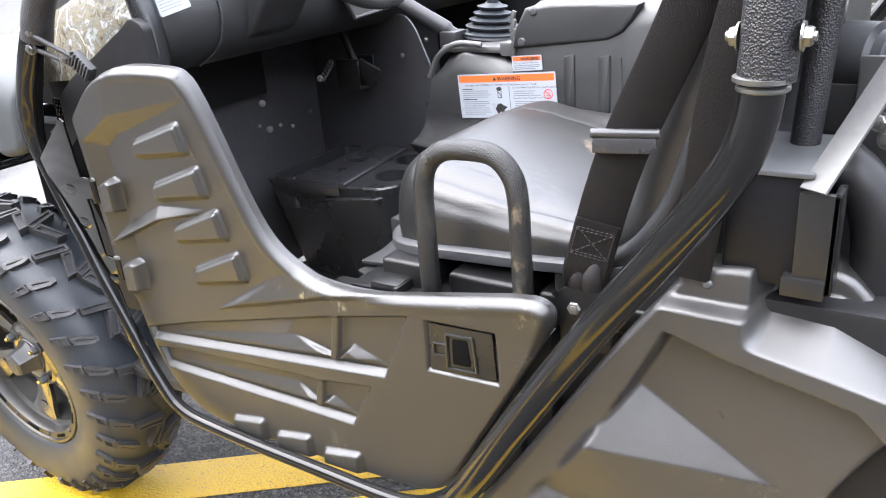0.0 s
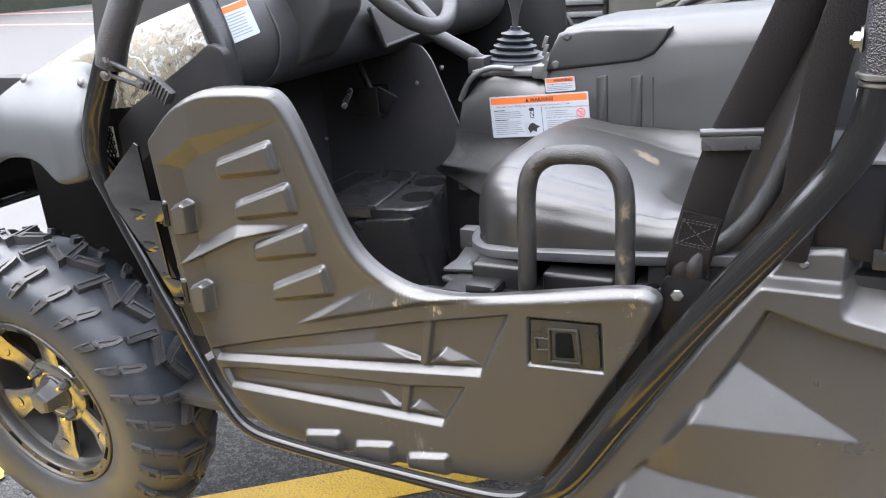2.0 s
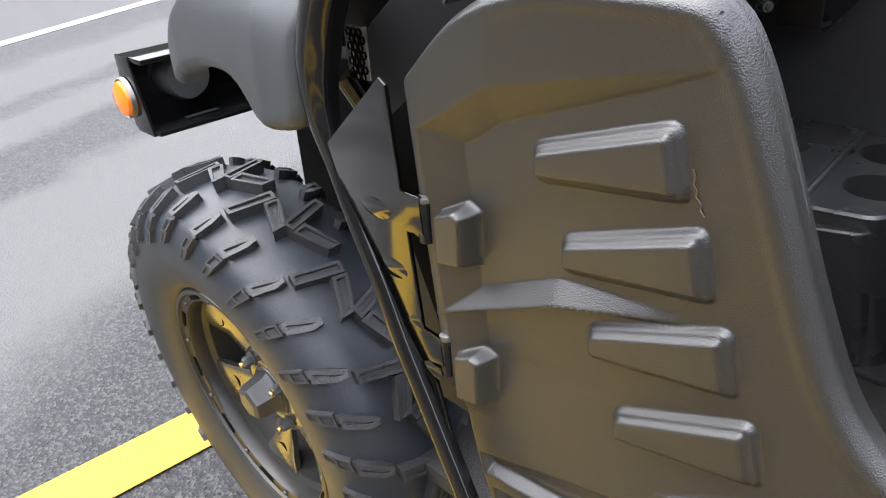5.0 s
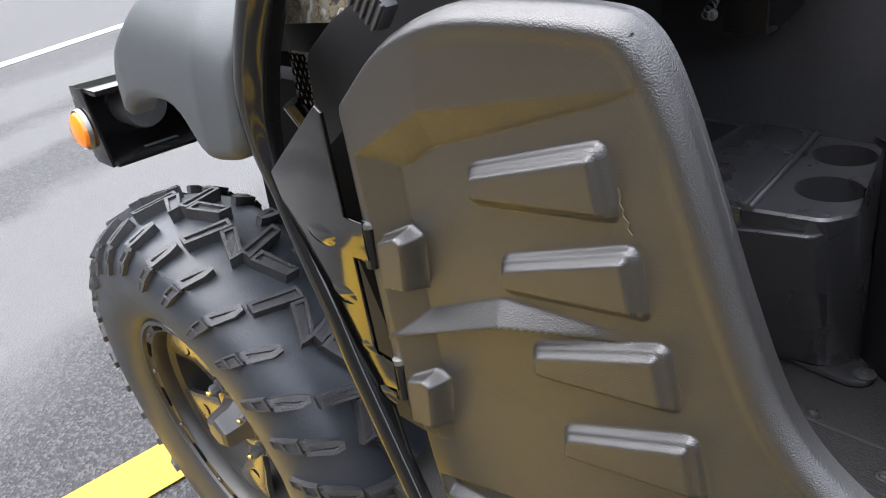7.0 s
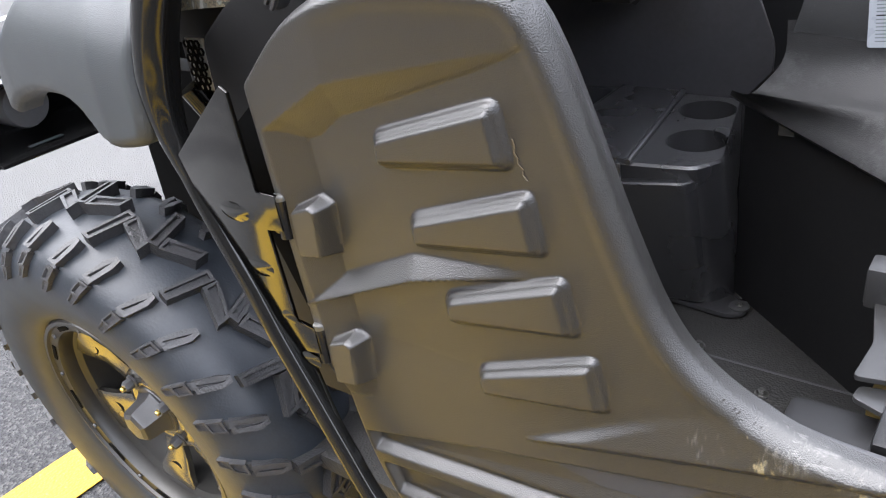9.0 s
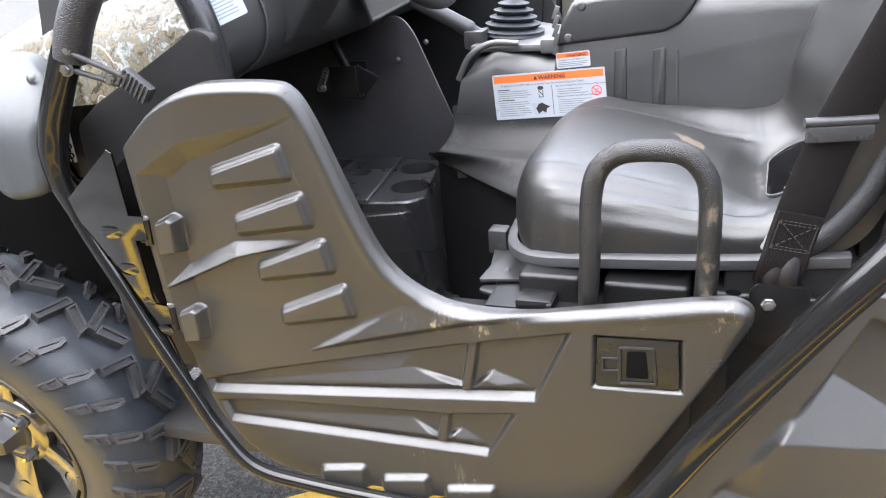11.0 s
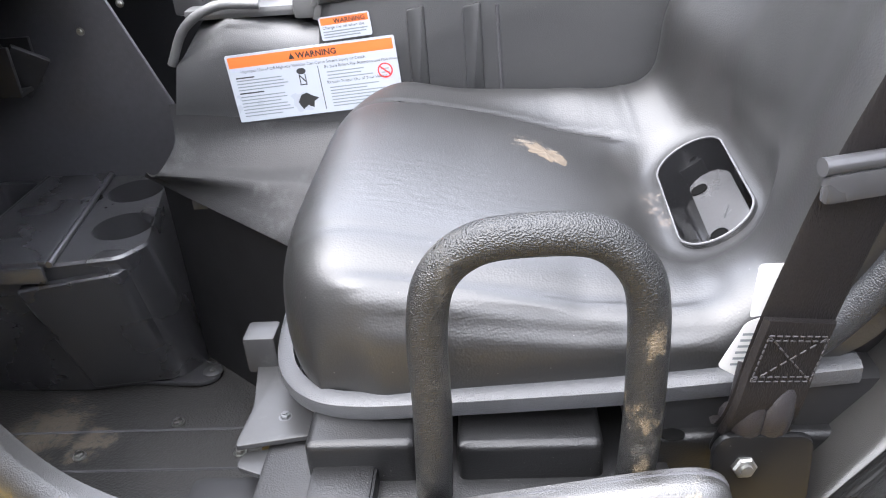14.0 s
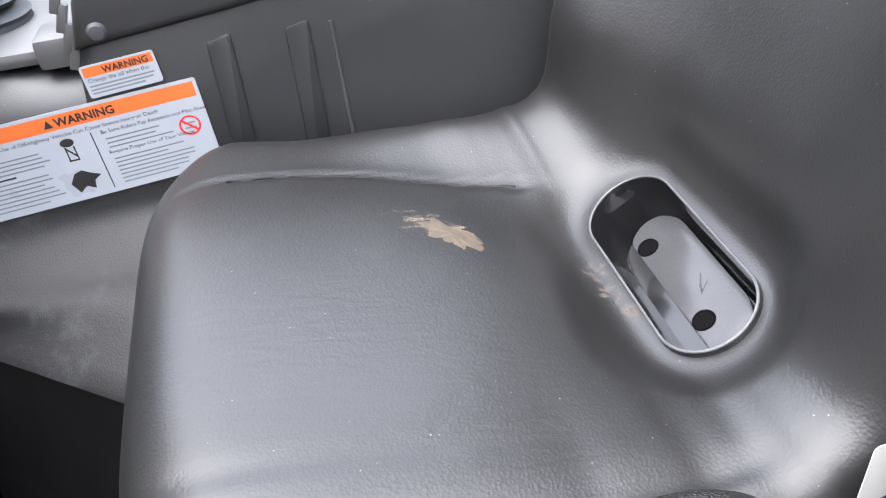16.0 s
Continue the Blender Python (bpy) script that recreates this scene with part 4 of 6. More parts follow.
for k in range(20):
    a = 2 * math.pi * k / 20 + 0.1
    mm = WM @ Matrix.Translation(radial(a, RL - 0.015, 0.0790)) @ pose(0, 0, 0, 0, 0, math.degrees(a))
    if k % 2:
        part("ring_bolt", lathe([(0, 0.003), (0.0035, 0.003), (0.0045, 0)], mm, 10), INNER, rim)
    else:
        # near-black bar paints the shade of a slot
        part("ring_slot", block((-0.004, -0.020, -0.001), (0.004, 0.020, 0.0012), 0.001, mm), SHADE_BLACK, rim, "near-black bar painted as the shade in an outer ring slot")
va = math.radians(205)
m = WM @ Matrix.Translation(radial(va, RL - 0.036, 0.020)) @ Vector(radial(va, -1, 0.9)).normalized().to_track_quat('Z', 'Y').to_matrix().to_4x4()
part("valve_stem", lathe([(0.007, 0), (0.007, 0.014), (0.0045, 0.026), (0, 0.026)], m, 16), RUBBER, wheel)
part("valve_cap", lathe([(0.005, 0.024), (0.005, 0.036), (0, 0.037)], m, 14), BRASS, wheel, "small brass valve cap")
part("brake_disc", lathe([(0, -0.05), (0.11, -0.05), (0.11, -0.056), (0, -0.056)], WM, 40), GREYMETAL, wheel)

# -- seat --
seat = new("bucket_seat")
seat.parent = vehicle
seat["label"] = "black vinyl bucket seat with a tear in the cushion"
YC, HW = 0.335, 0.236
SPROF = [(-0.238, 0.756), (-0.244, 0.776), (-0.246, 0.806), (-0.241, 0.842), (-0.223, 0.872), (-0.180, 0.884), (-0.090, 0.866), (-0.010, 0.846), (0.040, 0.830),
         (0.075, 0.816), (0.104, 0.810), (0.132, 0.822), (0.153, 0.846), (0.166, 0.880), (0.178, 0.930), (0.196, 0.985), (0.228, 1.090), (0.265, 1.220), (0.300, 1.350), (0.330, 1.500)]
SBASE = [(-0.240, 0.756), (-0.240, 0.756), (-0.238, 0.756), (-0.230, 0.757), (-0.210, 0.758), (-0.165, 0.761), (-0.090, 0.767), (-0.010, 0.773), (0.040, 0.776),
         (0.080, 0.778), (0.110, 0.780), (0.150, 0.786), (0.185, 0.800), (0.210, 0.830), (0.230, 0.885), (0.250, 0.950), (0.285, 1.070), (0.322, 1.205), (0.358, 1.340), (0.390, 1.490)]


def ease(a, b, v):
    t = max(0.0, min(1.0, (v - a) / (b - a)))
    return t * t * (3 - 2 * t)


def seam_at(x):
    """Where the seam between cushion and bolster runs, as a share of the half width."""
    return float(np.interp(x, [-0.24, -0.165, -0.113, -0.07, 0.0, 0.064, 0.10], [0.50, 0.575, 0.615, 0.61, 0.555, 0.495, 0.46]))


def seat_surface():
    top = spline([(a, 0, b) for a, b in SPROF], 8)
    base = spline([(a, 0, b) for a, b in SBASE], 8)
    n, mth = len(top), 120
    verts, rows_ = [], []
    for i in range(n):
        row = []
        tx, tz = top[i].x, top[i].z
        back = ease(0.12, 0.21, tx)
        for j in range(mth + 1):
            th = math.pi * j / mth
            c, s_ = math.cos(th), math.sin(th)
            ex = 2 / 4.4
            w = math.copysign(abs(c) ** ex, -c)
            d = abs(s_) ** ex
            hw = HW * (0.93 + 0.07 * ease(-0.26, -0.18, tx)) * (1.0 + 0.05 * back)
            p = base[i].lerp(top[i], d)
            p.y = YC + hw * w
            # rounded front corners, the near one slanting back
            front = ease(-0.10, -0.24, p.x)
            p.x += front * (0.045 * w ** 5 if w > 0 else 0.038 * w ** 6)
            cush = ease(0.13, 0.06, tx) * ease(-0.24, -0.17, tx)
            ws = seam_at(tx)
            if w > 0:
                p.z -= d * cush * 0.0035 * math.exp(-((w - ws) / 0.016) ** 2)
            # the sides wrap up and forward round the hips
            turn = radians(80) * ease(0.0, 0.36, max(0.0, tx) + max(0.0, tz - 0.83))
            rear = ease(0.0, 0.10, tx)
            if w > 0:
                high = float(np.interp(tx, [-0.24, -0.17, -0.10, 0.0, 0.05, 0.10, 0.20], [0, 0.020, 0.024, 0.036, 0.050, 0.074, 0.066]))
                wrap = d * high * ((1 - rear) * ease(ws, ws + 0.36, w) + rear * ease(0.18, 1.0, w))
            else:
                wrap = d * float(np.interp(tx, [0.0, 0.06, 0.12, 0.20], [0, 0.014, 0.040, 0.046])) * ease(0.25, 1.0, -w)
            p.x -= wrap * math.sin(turn)
            p.z += wrap * math.cos(turn)
            # folds along the near side
            if w < 0:
                p.z -= 0.0045 * cush * math.exp(-((d - 0.86) / 0.04) ** 2) * ease(0.3, 0.8, -w)
                p.z -= 0.0030 * ease(0.02, -0.08, tx) * ease(-0.25, -0.2, tx) * math.exp(-((d - 0.955) / 0.010) ** 2) * ease(0.4, 0.9, -w)
                p.y += 0.0025 * cush * math.exp(-((d - 0.60) / 0.10) ** 2)
                p.y += 0.002 * cush * math.exp(-((d - 0.78) / 0.03) ** 2) * math.sin(tx * 40)
            row.append(len(verts))
            verts.append(p)
        rows_.append(row)
    faces = [(rows_[i][j], rows_[i][j + 1], rows_[i + 1][j + 1], rows_[i + 1][j]) for i in range(n - 1) for j in range(mth)]
    return verts, faces


PT = Matrix.Translation((0.132, 0.314, 0.8275)) @ pose(0, 0, 0, 1.8, -32, -3.1)   # the pocket's own plane
PTI = PT.inverted()
sv, sf = seat_surface()
hx_, hy_ = np.array([(PTI @ v).x for v in sv]), np.array([(PTI @ v).y for v in sv])
hd, hn = sdf(hx_, hy_, stadium(0, 0, 0.072, 0.191, 18))
whole = list(sf)
creased(SEAT, [(-0.13, 0.24, 0.86, 0.12), (-0.04, 0.20, 0.85, 0.10), (-0.10, 0.12, 0.82, 0.08)], 0.20, 120, (0.22, 1, 1))
# the cover dips to the pocket's rim and is trimmed along it
low = [abs((PTI @ v).z) < 0.06 for v in sv]
sf = [f for f in sf if not (low[f[0]] and all(hd[k] > 0 for k in f))]
trim_line = {k for f in sf for k in f if hd[k] > 0 and low[k]}
for k, v in enumerate(sv):
    q = PTI @ v
    wgt = ease(-0.042, -0.002, float(hd[k])) * ease(0.07, 0.045, abs(q.z))
    if k in trim_line:
        q.x, q.y = hn[k]
        wgt = 1.0
    if wgt > 0:
        q.z = q.z * (1 - wgt) + 0.001 * wgt
        sv[k] = PT @ q
skin = BVHTree.FromPolygons([tuple(v) for v in sv], whole)
scuffed(SEAT, [(-0.030, 0.398, 0.852, 0.035), (-0.008, 0.384, 0.848, 0.028), (-0.243, 0.20, 0.83, 0.02)], (0.16, 0.125, 0.085), 0.75, 120, (0.5, 1.4, 1), 0.50)
scuffed(SEAT, [(0.088, 0.345, 0.812, 0.022), (0.090, 0.320, 0.812, 0.022), (0.092, 0.295, 0.812, 0.022)], (0.085, 0.065, 0.05), 0.7, 150, (1, 1, 1), 0.46)
part("cushion", ([tuple(v) for v in sv], [], sf), SEAT, seat, "smooth black vinyl cushion and backrest", 60)
# buckle pocket
def pocket():
    """A deep oval dish with a thin upstanding rim."""
    loops = ((0.096, 0.215, -0.006), (0.080, 0.199, -0.0025), (0.0745, 0.1935, -0.001), (0.073, 0.192, 0.002), (0.0715, 0.1905, 0.0045), (0.0685, 0.1875, 0.0045), (0.067, 0.186, 0.001), (0.062, 0.180, -0.030), (0.058, 0.174, -0.046))
    bm = bmesh.new()
    ring = [[bm.verts.new((x, y, z)) for x, y in stadium(0, 0, w, l, 18)] for w, l, z in loops]
    for a, b in zip(ring, ring[1:]):
        for k in range(len(a)):
            bm.faces.new((a[k], a[(k + 1) % len(a)], b[(k + 1) % len(a)], b[k]))
    bm.faces.new(ring[-1])
    fix(bm)
    bm.transform(PT)
    return bm


tray = part("buckle_pocket", pocket(), surface("pocket_plastic", (0.012, 0.012, 0.013), 0.10, var=0.1, coat=0.5, rough_var=0.04), seat, "glossy black oval plastic pocket in the seat")
rim_line = stadium(0, 0, 0.070, 0.189, 18)
part("pocket_edge", tube([PT @ Vector((x, y, 0.0052)) for x, y in rim_line + rim_line[:1]], 0.0011, 8), surface("pocket_edge_grey", (0.10, 0.10, 0.105), 0.22), tray, "pale moulded edge")
strip_out = rounded([(-0.015, -0.086), (0.018, -0.074), (0.0275, -0.055), (0.0275, 0.050), (0.018, 0.066), (0.002, 0.070), (-0.015, 0.060)], 0.014, 6)
part("pocket_floor_strip", plate(strip_out, 0.024, PT @ Matrix.Translation((0, 0, -0.0455)), 0.002), surface("pocket_strip", (0.05, 0.05, 0.052), 0.13, var=0.25, scale=30, rough_var=0.06), tray, "scratched grey step with two holes")
# shallow near-black discs paint the shade inside the two holes
for hy in (0.043, -0.047):
    part("strap_hole", lathe([(0.0, -0.0213), (0.0070, -0.0213), (0.0082, -0.0203), (0.0086, -0.0212)], PT @ Matrix.Translation((-0.006, hy, 0)), 28), SHADE_BLACK, tray, "near-black disc painted as the shade in a round hole")
part("pocket_scratch", tube([PT @ Vector(p) for p in ((0.006, -0.020, -0.0212), (0.012, -0.010, -0.0212), (0.004, -0.026, -0.0212), (0.013, -0.019, -0.0212))], 0.0004, 5), TRIM, tray, "pale scratch")
# piping round the cushion's foot
pip = spline([(0.190, 0.092, 0.788), (0.05, 0.093, 0.774), (-0.10, 0.095, 0.765), (-0.175, 0.101, 0.759), (-0.212, 0.116, 0.756), (-0.238, 0.150, 0.754), (-0.250, 0.200, 0.753), (-0.256, 0.30, 0.752), (-0.254, 0.45, 0.752), (-0.240, 0.54, 0.753), (-0.20, 0.57, 0.756)], 8)
def welt(path):
    """A flat band with a small roll beneath it."""
    bm = bmesh.new()
    rows_ = []
    for i, p in enumerate(path):
        t = (path[min(i + 1, len(path) - 1)] - path[max(0, i - 1)]).normalized()
        o = t.cross(Vector((0, 0, 1))).normalized() * -1
        prof = ((0.006, 0.009), (-0.004, 0.0085), (-0.0078, 0.0055), (-0.0085, -0.003), (-0.0070, -0.0078), (-0.002, -0.0105), (0.008, -0.010))
        rows_.append([bm.verts.new(p + o * -a + Vector((0, 0, b))) for a, b in prof])
    for a, b in zip(rows_, rows_[1:]):
        for k in range(len(a)):
            bm.faces.new((a[k], a[(k + 1) % len(a)], b[(k + 1) % len(a)], b[k]))
    return fix(bm)


piping = part("piping", welt(pip), TRIM, seat, "wide grey vinyl piping along the cushion foot", 40)
stitches = []
run_ = [p for p in pip if p.y < 0.16]
for a, b in zip(run_, run_[1:]):
    n_ = max(1, round((b - a).length / 0.007))
    for k in range(n_):
        q = a.lerp(b, k / n_) + (b - a).normalized().cross(Vector((0, 0, 1))) * 0.0082
        stitches.append(tube([q + Vector((0, 0, 0.0005)), q + Vector((0.0008, 0, 0.0055))], 0.0006, 5))
tagged(part("piping_stitching", join(*stitches), surface("piping_thread", (0.02, 0.02, 0.022), 0.7), piping, "short dark stitches along the piping"), kind="stuff")
# seam between cushion and far bolster
seam = []
for k in range(47):
    x = -0.165 + 0.230 * k / 46
    hit = skin.ray_cast(Vector((x, YC + HW * seam_at(x), 1.1)), Vector((0, 0, -1)))[0]
    if hit:
        seam.append(hit + Vector((0, 0.0012 * math.sin(k * 1.7) * math.sin(k * 0.61), -0.0002)))
part("seam", tube(seam, 0.0011, 8), surface("seam_thread", (0.004, 0.004, 0.0042), 0.7), seat, "dark pinched seam along the bolster")
# tear in the cover, laid on the skin
def tear_patch():
    random.seed(5)
    verts, faces, n = [], [], 64
    rough = [random.random() for _ in range(n)]
    ring0 = [0.2 + 0.8 * (0.3 * rough[k] + 0.35 * rough[k - 1] + 0.35 * rough[k - 2]) for k in range(n)]
    for q in (0.0, 0.5, 1.0):
        for k in range(n):
            a = 2 * math.pi * k / n
            r = q * (0.30 + 0.95 * ring0[k] ) * 0.034
            x = -0.010 + 0.80 * r * math.cos(a) * 0.75 - 0.30 * r * math.sin(a)
            y = 0.378 - 0.66 * r * math.cos(a) * 0.75 - 0.36 * r * math.sin(a)
            hit, _, _, _ = skin.ray_cast(Vector((x, y, 1.0)), Vector((0, 0, -1)))
            verts.append((x, y, (hit.z if hit else 0.855) + 0.0012 - 0.001 * q))
    for lv in range(2):
        for k in range(n):
            faces.append((lv * n + k, lv * n + (k + 1) % n, (lv + 1) * n + (k + 1) % n, (lv + 1) * n + k))
    return verts, [], faces


part("tear", tear_patch(), surface("torn_backing", (0.085, 0.066, 0.046), 0.8, var=0.5, scale=90, dirt=(0.02, 0.02, 0.02), dirt_scale=160, dirt_amount=1.0), seat, "torn cover showing tan backing")

# seat pan and brackets
pan = new("seat_base")
pan.parent = vehicle
pan["label"] = "black ribbed plastic seat base with steel brackets"
part("base_tray", block((-0.255, 0.040, 0.690), (0.060, 0.575, 0.714), 0.005), BASEP, pan)
part("base_step", block((-0.212, 0.066, 0.700), (-0.128, 0.40, 0.751), 0.007, None, 3), BASEP, pan)
part("base_step", block((-0.098, 0.066, 0.700), (0.010, 0.40, 0.747), 0.007, None, 3), BASEP, pan)
part("base_step", block((0.034, 0.080, 0.700), (0.190, 0.40, 0.738), 0.007, None, 3), BASEP, pan)
part("base_clip", join(block((-0.208, 0.030, 0.716), (-0.160, 0.074, 0.730), 0.004), block((-0.166, 0.026, 0.694), (-0.158, 0.070, 0.728), 0.003)), BASEP, pan)
# near-black disc paints the shade of an oval hole
part("oval_hole", lathe([(0, 0), (0.009, 0), (0.0095, -0.001)], Matrix.Translation((0.062, 0.083, 0.7385)) @ Matrix.Diagonal((1, 0.7, 1, 1)), 20), SHADE_BLACK, pan)
part("base_tongue", join(plate(rounded([(-0.280, 0.100), (-0.215, 0.112), (-0.222, 0.160), (-0.258, 0.235), (-0.292, 0.235), (-0.276, 0.150)], 0.006), 0.005, Matrix.Translation((0, 0, 0.716)), 0.0015),
                         plate(rounded([(-0.277, 0.088), (-0.211, 0.060), (-0.208, 0.085), (-0.215, 0.116), (-0.275, 0.104)], 0.005), 0.005, Matrix.Translation((0, 0, 0.706)), 0.0015),
                         block((-0.296, 0.205, 0.714), (-0.266, 0.235, 0.752), 0.004)), surface("worn_grey_bracket", (0.022, 0.022, 0.0225), 0.42, var=0.2, dirt=(0.2, 0.2, 0.19), dirt_scale=40, dirt_amount=0.2), pan, "worn grey plastic tongue bracket")
for b in ((-0.245, 0.135, 0.720),):
    hex_bolt("base_bolt", b, (0, 0, 1), 0.0045, pan, "", GREYMETAL)
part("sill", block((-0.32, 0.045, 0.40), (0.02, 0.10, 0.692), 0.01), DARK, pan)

# grab hoop
hoop = part("grab_hoop", tube(spline([(-0.116, 0.055, 0.705), (-0.114, 0.048, 0.735), (-0.110, 0.042, 0.80), (-0.108, 0.040, 0.870), (-0.099, 0.040, 0.908), (-0.075, 0.040, 0.929), (-0.040, 0.040, 0.934), (-0.003, 0.040, 0.931),
                                       (0.020, 0.040, 0.912), (0.030, 0.040, 0.880), (0.031, 0.042, 0.80), (0.029, 0.048, 0.735), (0.027, 0.055, 0.705)], 8), 0.0135, 20), scuffed(HOOP, [(0.032, 0.03, 0.80, 0.035), (0.031, 0.03, 0.755, 0.03), (0.030, 0.03, 0.862, 0.03)], (0.17, 0.13, 0.08), 0.6, 70, (1, 1, 0.6), 0.50), vehicle, "crinkle-coated black steel grab hoop with worn spots")

def bars_flat(rects, y):
    """Printed bars on an upright plane that faces -y."""
    verts, faces = [], []
    for x0, z0, x1, z1 in rects:
        k = len(verts)
        verts += [(x0, y, z0), (x1, y, z0), (x1, y, z1), (x0, y, z1)]
        faces.append((k, k + 1, k + 2, k + 3))
    return verts, [], faces


# belts
def strip(path, width, axis, thick=0.0016):
    """Webbing along a path; axis gives its width's direction."""
    path = [Vector(p) for p in path]
    bm = bmesh.new()
    rows_ = []
    for i, p in enumerate(path):
        t = (path[min(i + 1, len(path) - 1)] - path[max(0, i - 1)]).normalized()
        ax = Vector(axis)
        ax = (ax - t * ax.dot(t)).normalized()
        nn_ = t.cross(ax)
        w = width / 2
        rows_.append([bm.verts.new(p + ax * a * w + nn_ * b * thick) for a, b in ((-1, 0), (-0.9, 1), (0, 1.1), (0.9, 1), (1, 0), (0.9, -1), (-0.9, -1))])
    for a, b in zip(rows_, rows_[1:]):
        for k in range(7):
            bm.faces.new((a[k], a[(k + 1) % 7], b[(k + 1) % 7], b[k]))
    bm.faces.new(rows_[0][::-1])
    bm.faces.new(rows_[-1])
    return fix(bm)


belt = part("seat_belt", strip(spline([(0.275, 0.085, 1.30), (0.226, 0.072, 1.12), (0.160, 0.062, 0.960), (0.137, 0.058, 0.890), (0.124, 0.056, 0.840), (0.114, 0.052, 0.795), (0.110, 0.058, 0.772), (0.112, 0.070, 0.762)], 6), 0.056, (1, 0.25, -0.25)), BELT, vehicle, "dark brown-black seat belt webbing")
part("stitched_end", strip(spline([(0.128, 0.053, 0.858), (0.120, 0.051, 0.825), (0.113, 0.048, 0.793), (0.110, 0.056, 0.768)], 6), 0.054, (1, 0.25, -0.2), 0.0035), BELT, belt, "doubled stitched belt end")
st = []


def on_belt(u, v):
    """A point on the stitched field: u across, v up."""
    return Vector((0.1185 + u * 0.021 + v * 0.0085, 0.0455 + u * 0.0055 + v * 0.0018, 0.815 + v * 0.034 - u * 0.005))


for a, b in (((-1, 0), (1, 0)), ((-1, 1), (1, 1)), ((-1, 0.1), (1, 0.1)), ((-1, 0.9), (1, 0.9)), ((-1, 0), (1, 1)), ((-1, 1), (1, 0)), ((-1, 0), (-1, 1)), ((1, 0), (1, 1))):
    for k in range(8):
        p, q = Vector(on_belt(*a)), Vector(on_belt(*b))
        st.append(tube([p.lerp(q, k / 8), p.lerp(q, (k + 0.62) / 8)], 0.0006, 5))
tagged(part("stitching", join(*st), surface("grey_thread", (0.025, 0.023, 0.024), 0.7), belt, "crossed grey thread stitching"), kind="stuff")
part("belt_slide", join(tube([(0.122, 0.045, 0.966), (0.194, 0.063, 0.966)], 0.0055, 12), block((-0.035, -0.004, -0.020), (0.035, 0.004, -0.002), 0.003, Matrix.Translation((0.158, 0.052, 0.964)) @ pose(0, 0, 0, 0, 0, 14))), surface("slide_steel", (0.05, 0.05, 0.052), 0.28, metal=0.4), belt, "dark steel belt adjuster bar")
part("shoulder_strap", strip(spline([(0.338, 0.068, 1.30), (0.276, 0.066, 1.12), (0.252, 0.066, 0.991), (0.242, 0.066, 0.879), (0.232, 0.066, 0.80)], 6), 0.046, (1, 0.1, -0.2)), BELT, belt, "second dark belt strap over the seat edge")
# webbing colour lightened towards purple, the loop's sheen is painted in
part("belt_loop", join(*[tube(spline([(x + 0.008, 0.066, 0.812), (x + 0.003, 0.0575, 0.797), (x, 0.0535, 0.780), (x, 0.060, 0.766), (x + 0.001, 0.074, 0.764)], 6), 0.0135, 18) for x in (0.103, 0.119)]),
     surface("belt_loop_webbing", (0.0095, 0.0080, 0.0086), 0.48, spec=0.4, grain=0.4, grain_scale=900, var=0.2), belt, "folded belt end rolled into a loop")
anchor = part("belt_anchor", join(plate(rounded([(0.082, 0.690), (0.150, 0.690), (0.146, 0.770), (0.087, 0.772), (0.079, 0.760)], 0.010), 0.006, Matrix.Translation((0, 0.042, 0)) @ SIDE, 0.002),
                                  plate(rounded([(0.082, 0.735), (0.140, 0.735), (0.138, 0.785), (0.098, 0.785)], 0.010), 0.004, Matrix.Translation((0, 0.064, 0)) @ SIDE, 0.0015)), surface("anchor_black", (0.0045, 0.0045, 0.0048), 0.40, spec=0.3, specks=0.4), vehicle, "black steel belt anchor")
hex_bolt("anchor_bolt", (0.101, 0.046, 0.745), (0.1, -1, 0.1), 0.0090, anchor)
part("paper_tag", plate(rounded([(0.108, 0.838), (0.126, 0.842), (0.130, 0.880), (0.110, 0.880)], 0.003), 0.0006, Matrix.Translation((0, 0.086, 0)) @ SIDE, 0), PALE_SHEET, seat, "white paper care tag")
ptag = part("paper_tag", plate(rounded([(0.088, 0.802), (0.104, 0.792), (0.124, 0.822), (0.120, 0.845), (0.104, 0.838)], 0.004), 0.0006, Matrix.Translation((0, 0.080, 0)) @ SIDE, 0), PALE_SHEET, seat, "white paper care tag")
tagged(part("tag_print", bars_flat([(0.0965 + 0.0012 * k, 0.803 + 0.005 * k, 0.107 + 0.0012 * k, 0.805 + 0.005 * k) for k in range(6)], 0.0795), GREYINK, ptag, "", 0), kind="stuff")
# seat side edge with coarse welt
part("seat_welt", tube(spline([(0.128, 0.096, 0.790), (0.165, 0.094, 0.820), (0.198, 0.092, 0.870), (0.224, 0.090, 0.940), (0.252, 0.088, 1.04), (0.275, 0.088, 1.14), (0.29, 0.088, 1.25)], 8), 0.0125, 14), surface("coarse_welt", (0.014, 0.0152, 0.0172), 0.4, grain=0.6, grain_scale=800), seat, "coarse grey welt along the backrest edge")

# -- centre console and cab floor --
tunnel = new("centre_console")
tunnel.parent = vehicle
tunnel["label"] = "grey-black plastic centre console with gear lever and labels"
TY0, TY1 = 0.600, 0.930
side = [(-0.478, 0.760), (-0.472, 0.830), (-0.455, 0.900), (-0.425, 0.948), (-0.385, 0.966), (-0.300, 0.950), (-0.272, 0.950), (-0.262, 1.000), (-0.240, 1.040), (-0.190, 1.050),
        (0.000, 1.058), (0.160, 1.064), (0.300, 1.066), (0.300, 0.700), (-0.478, 0.700)]


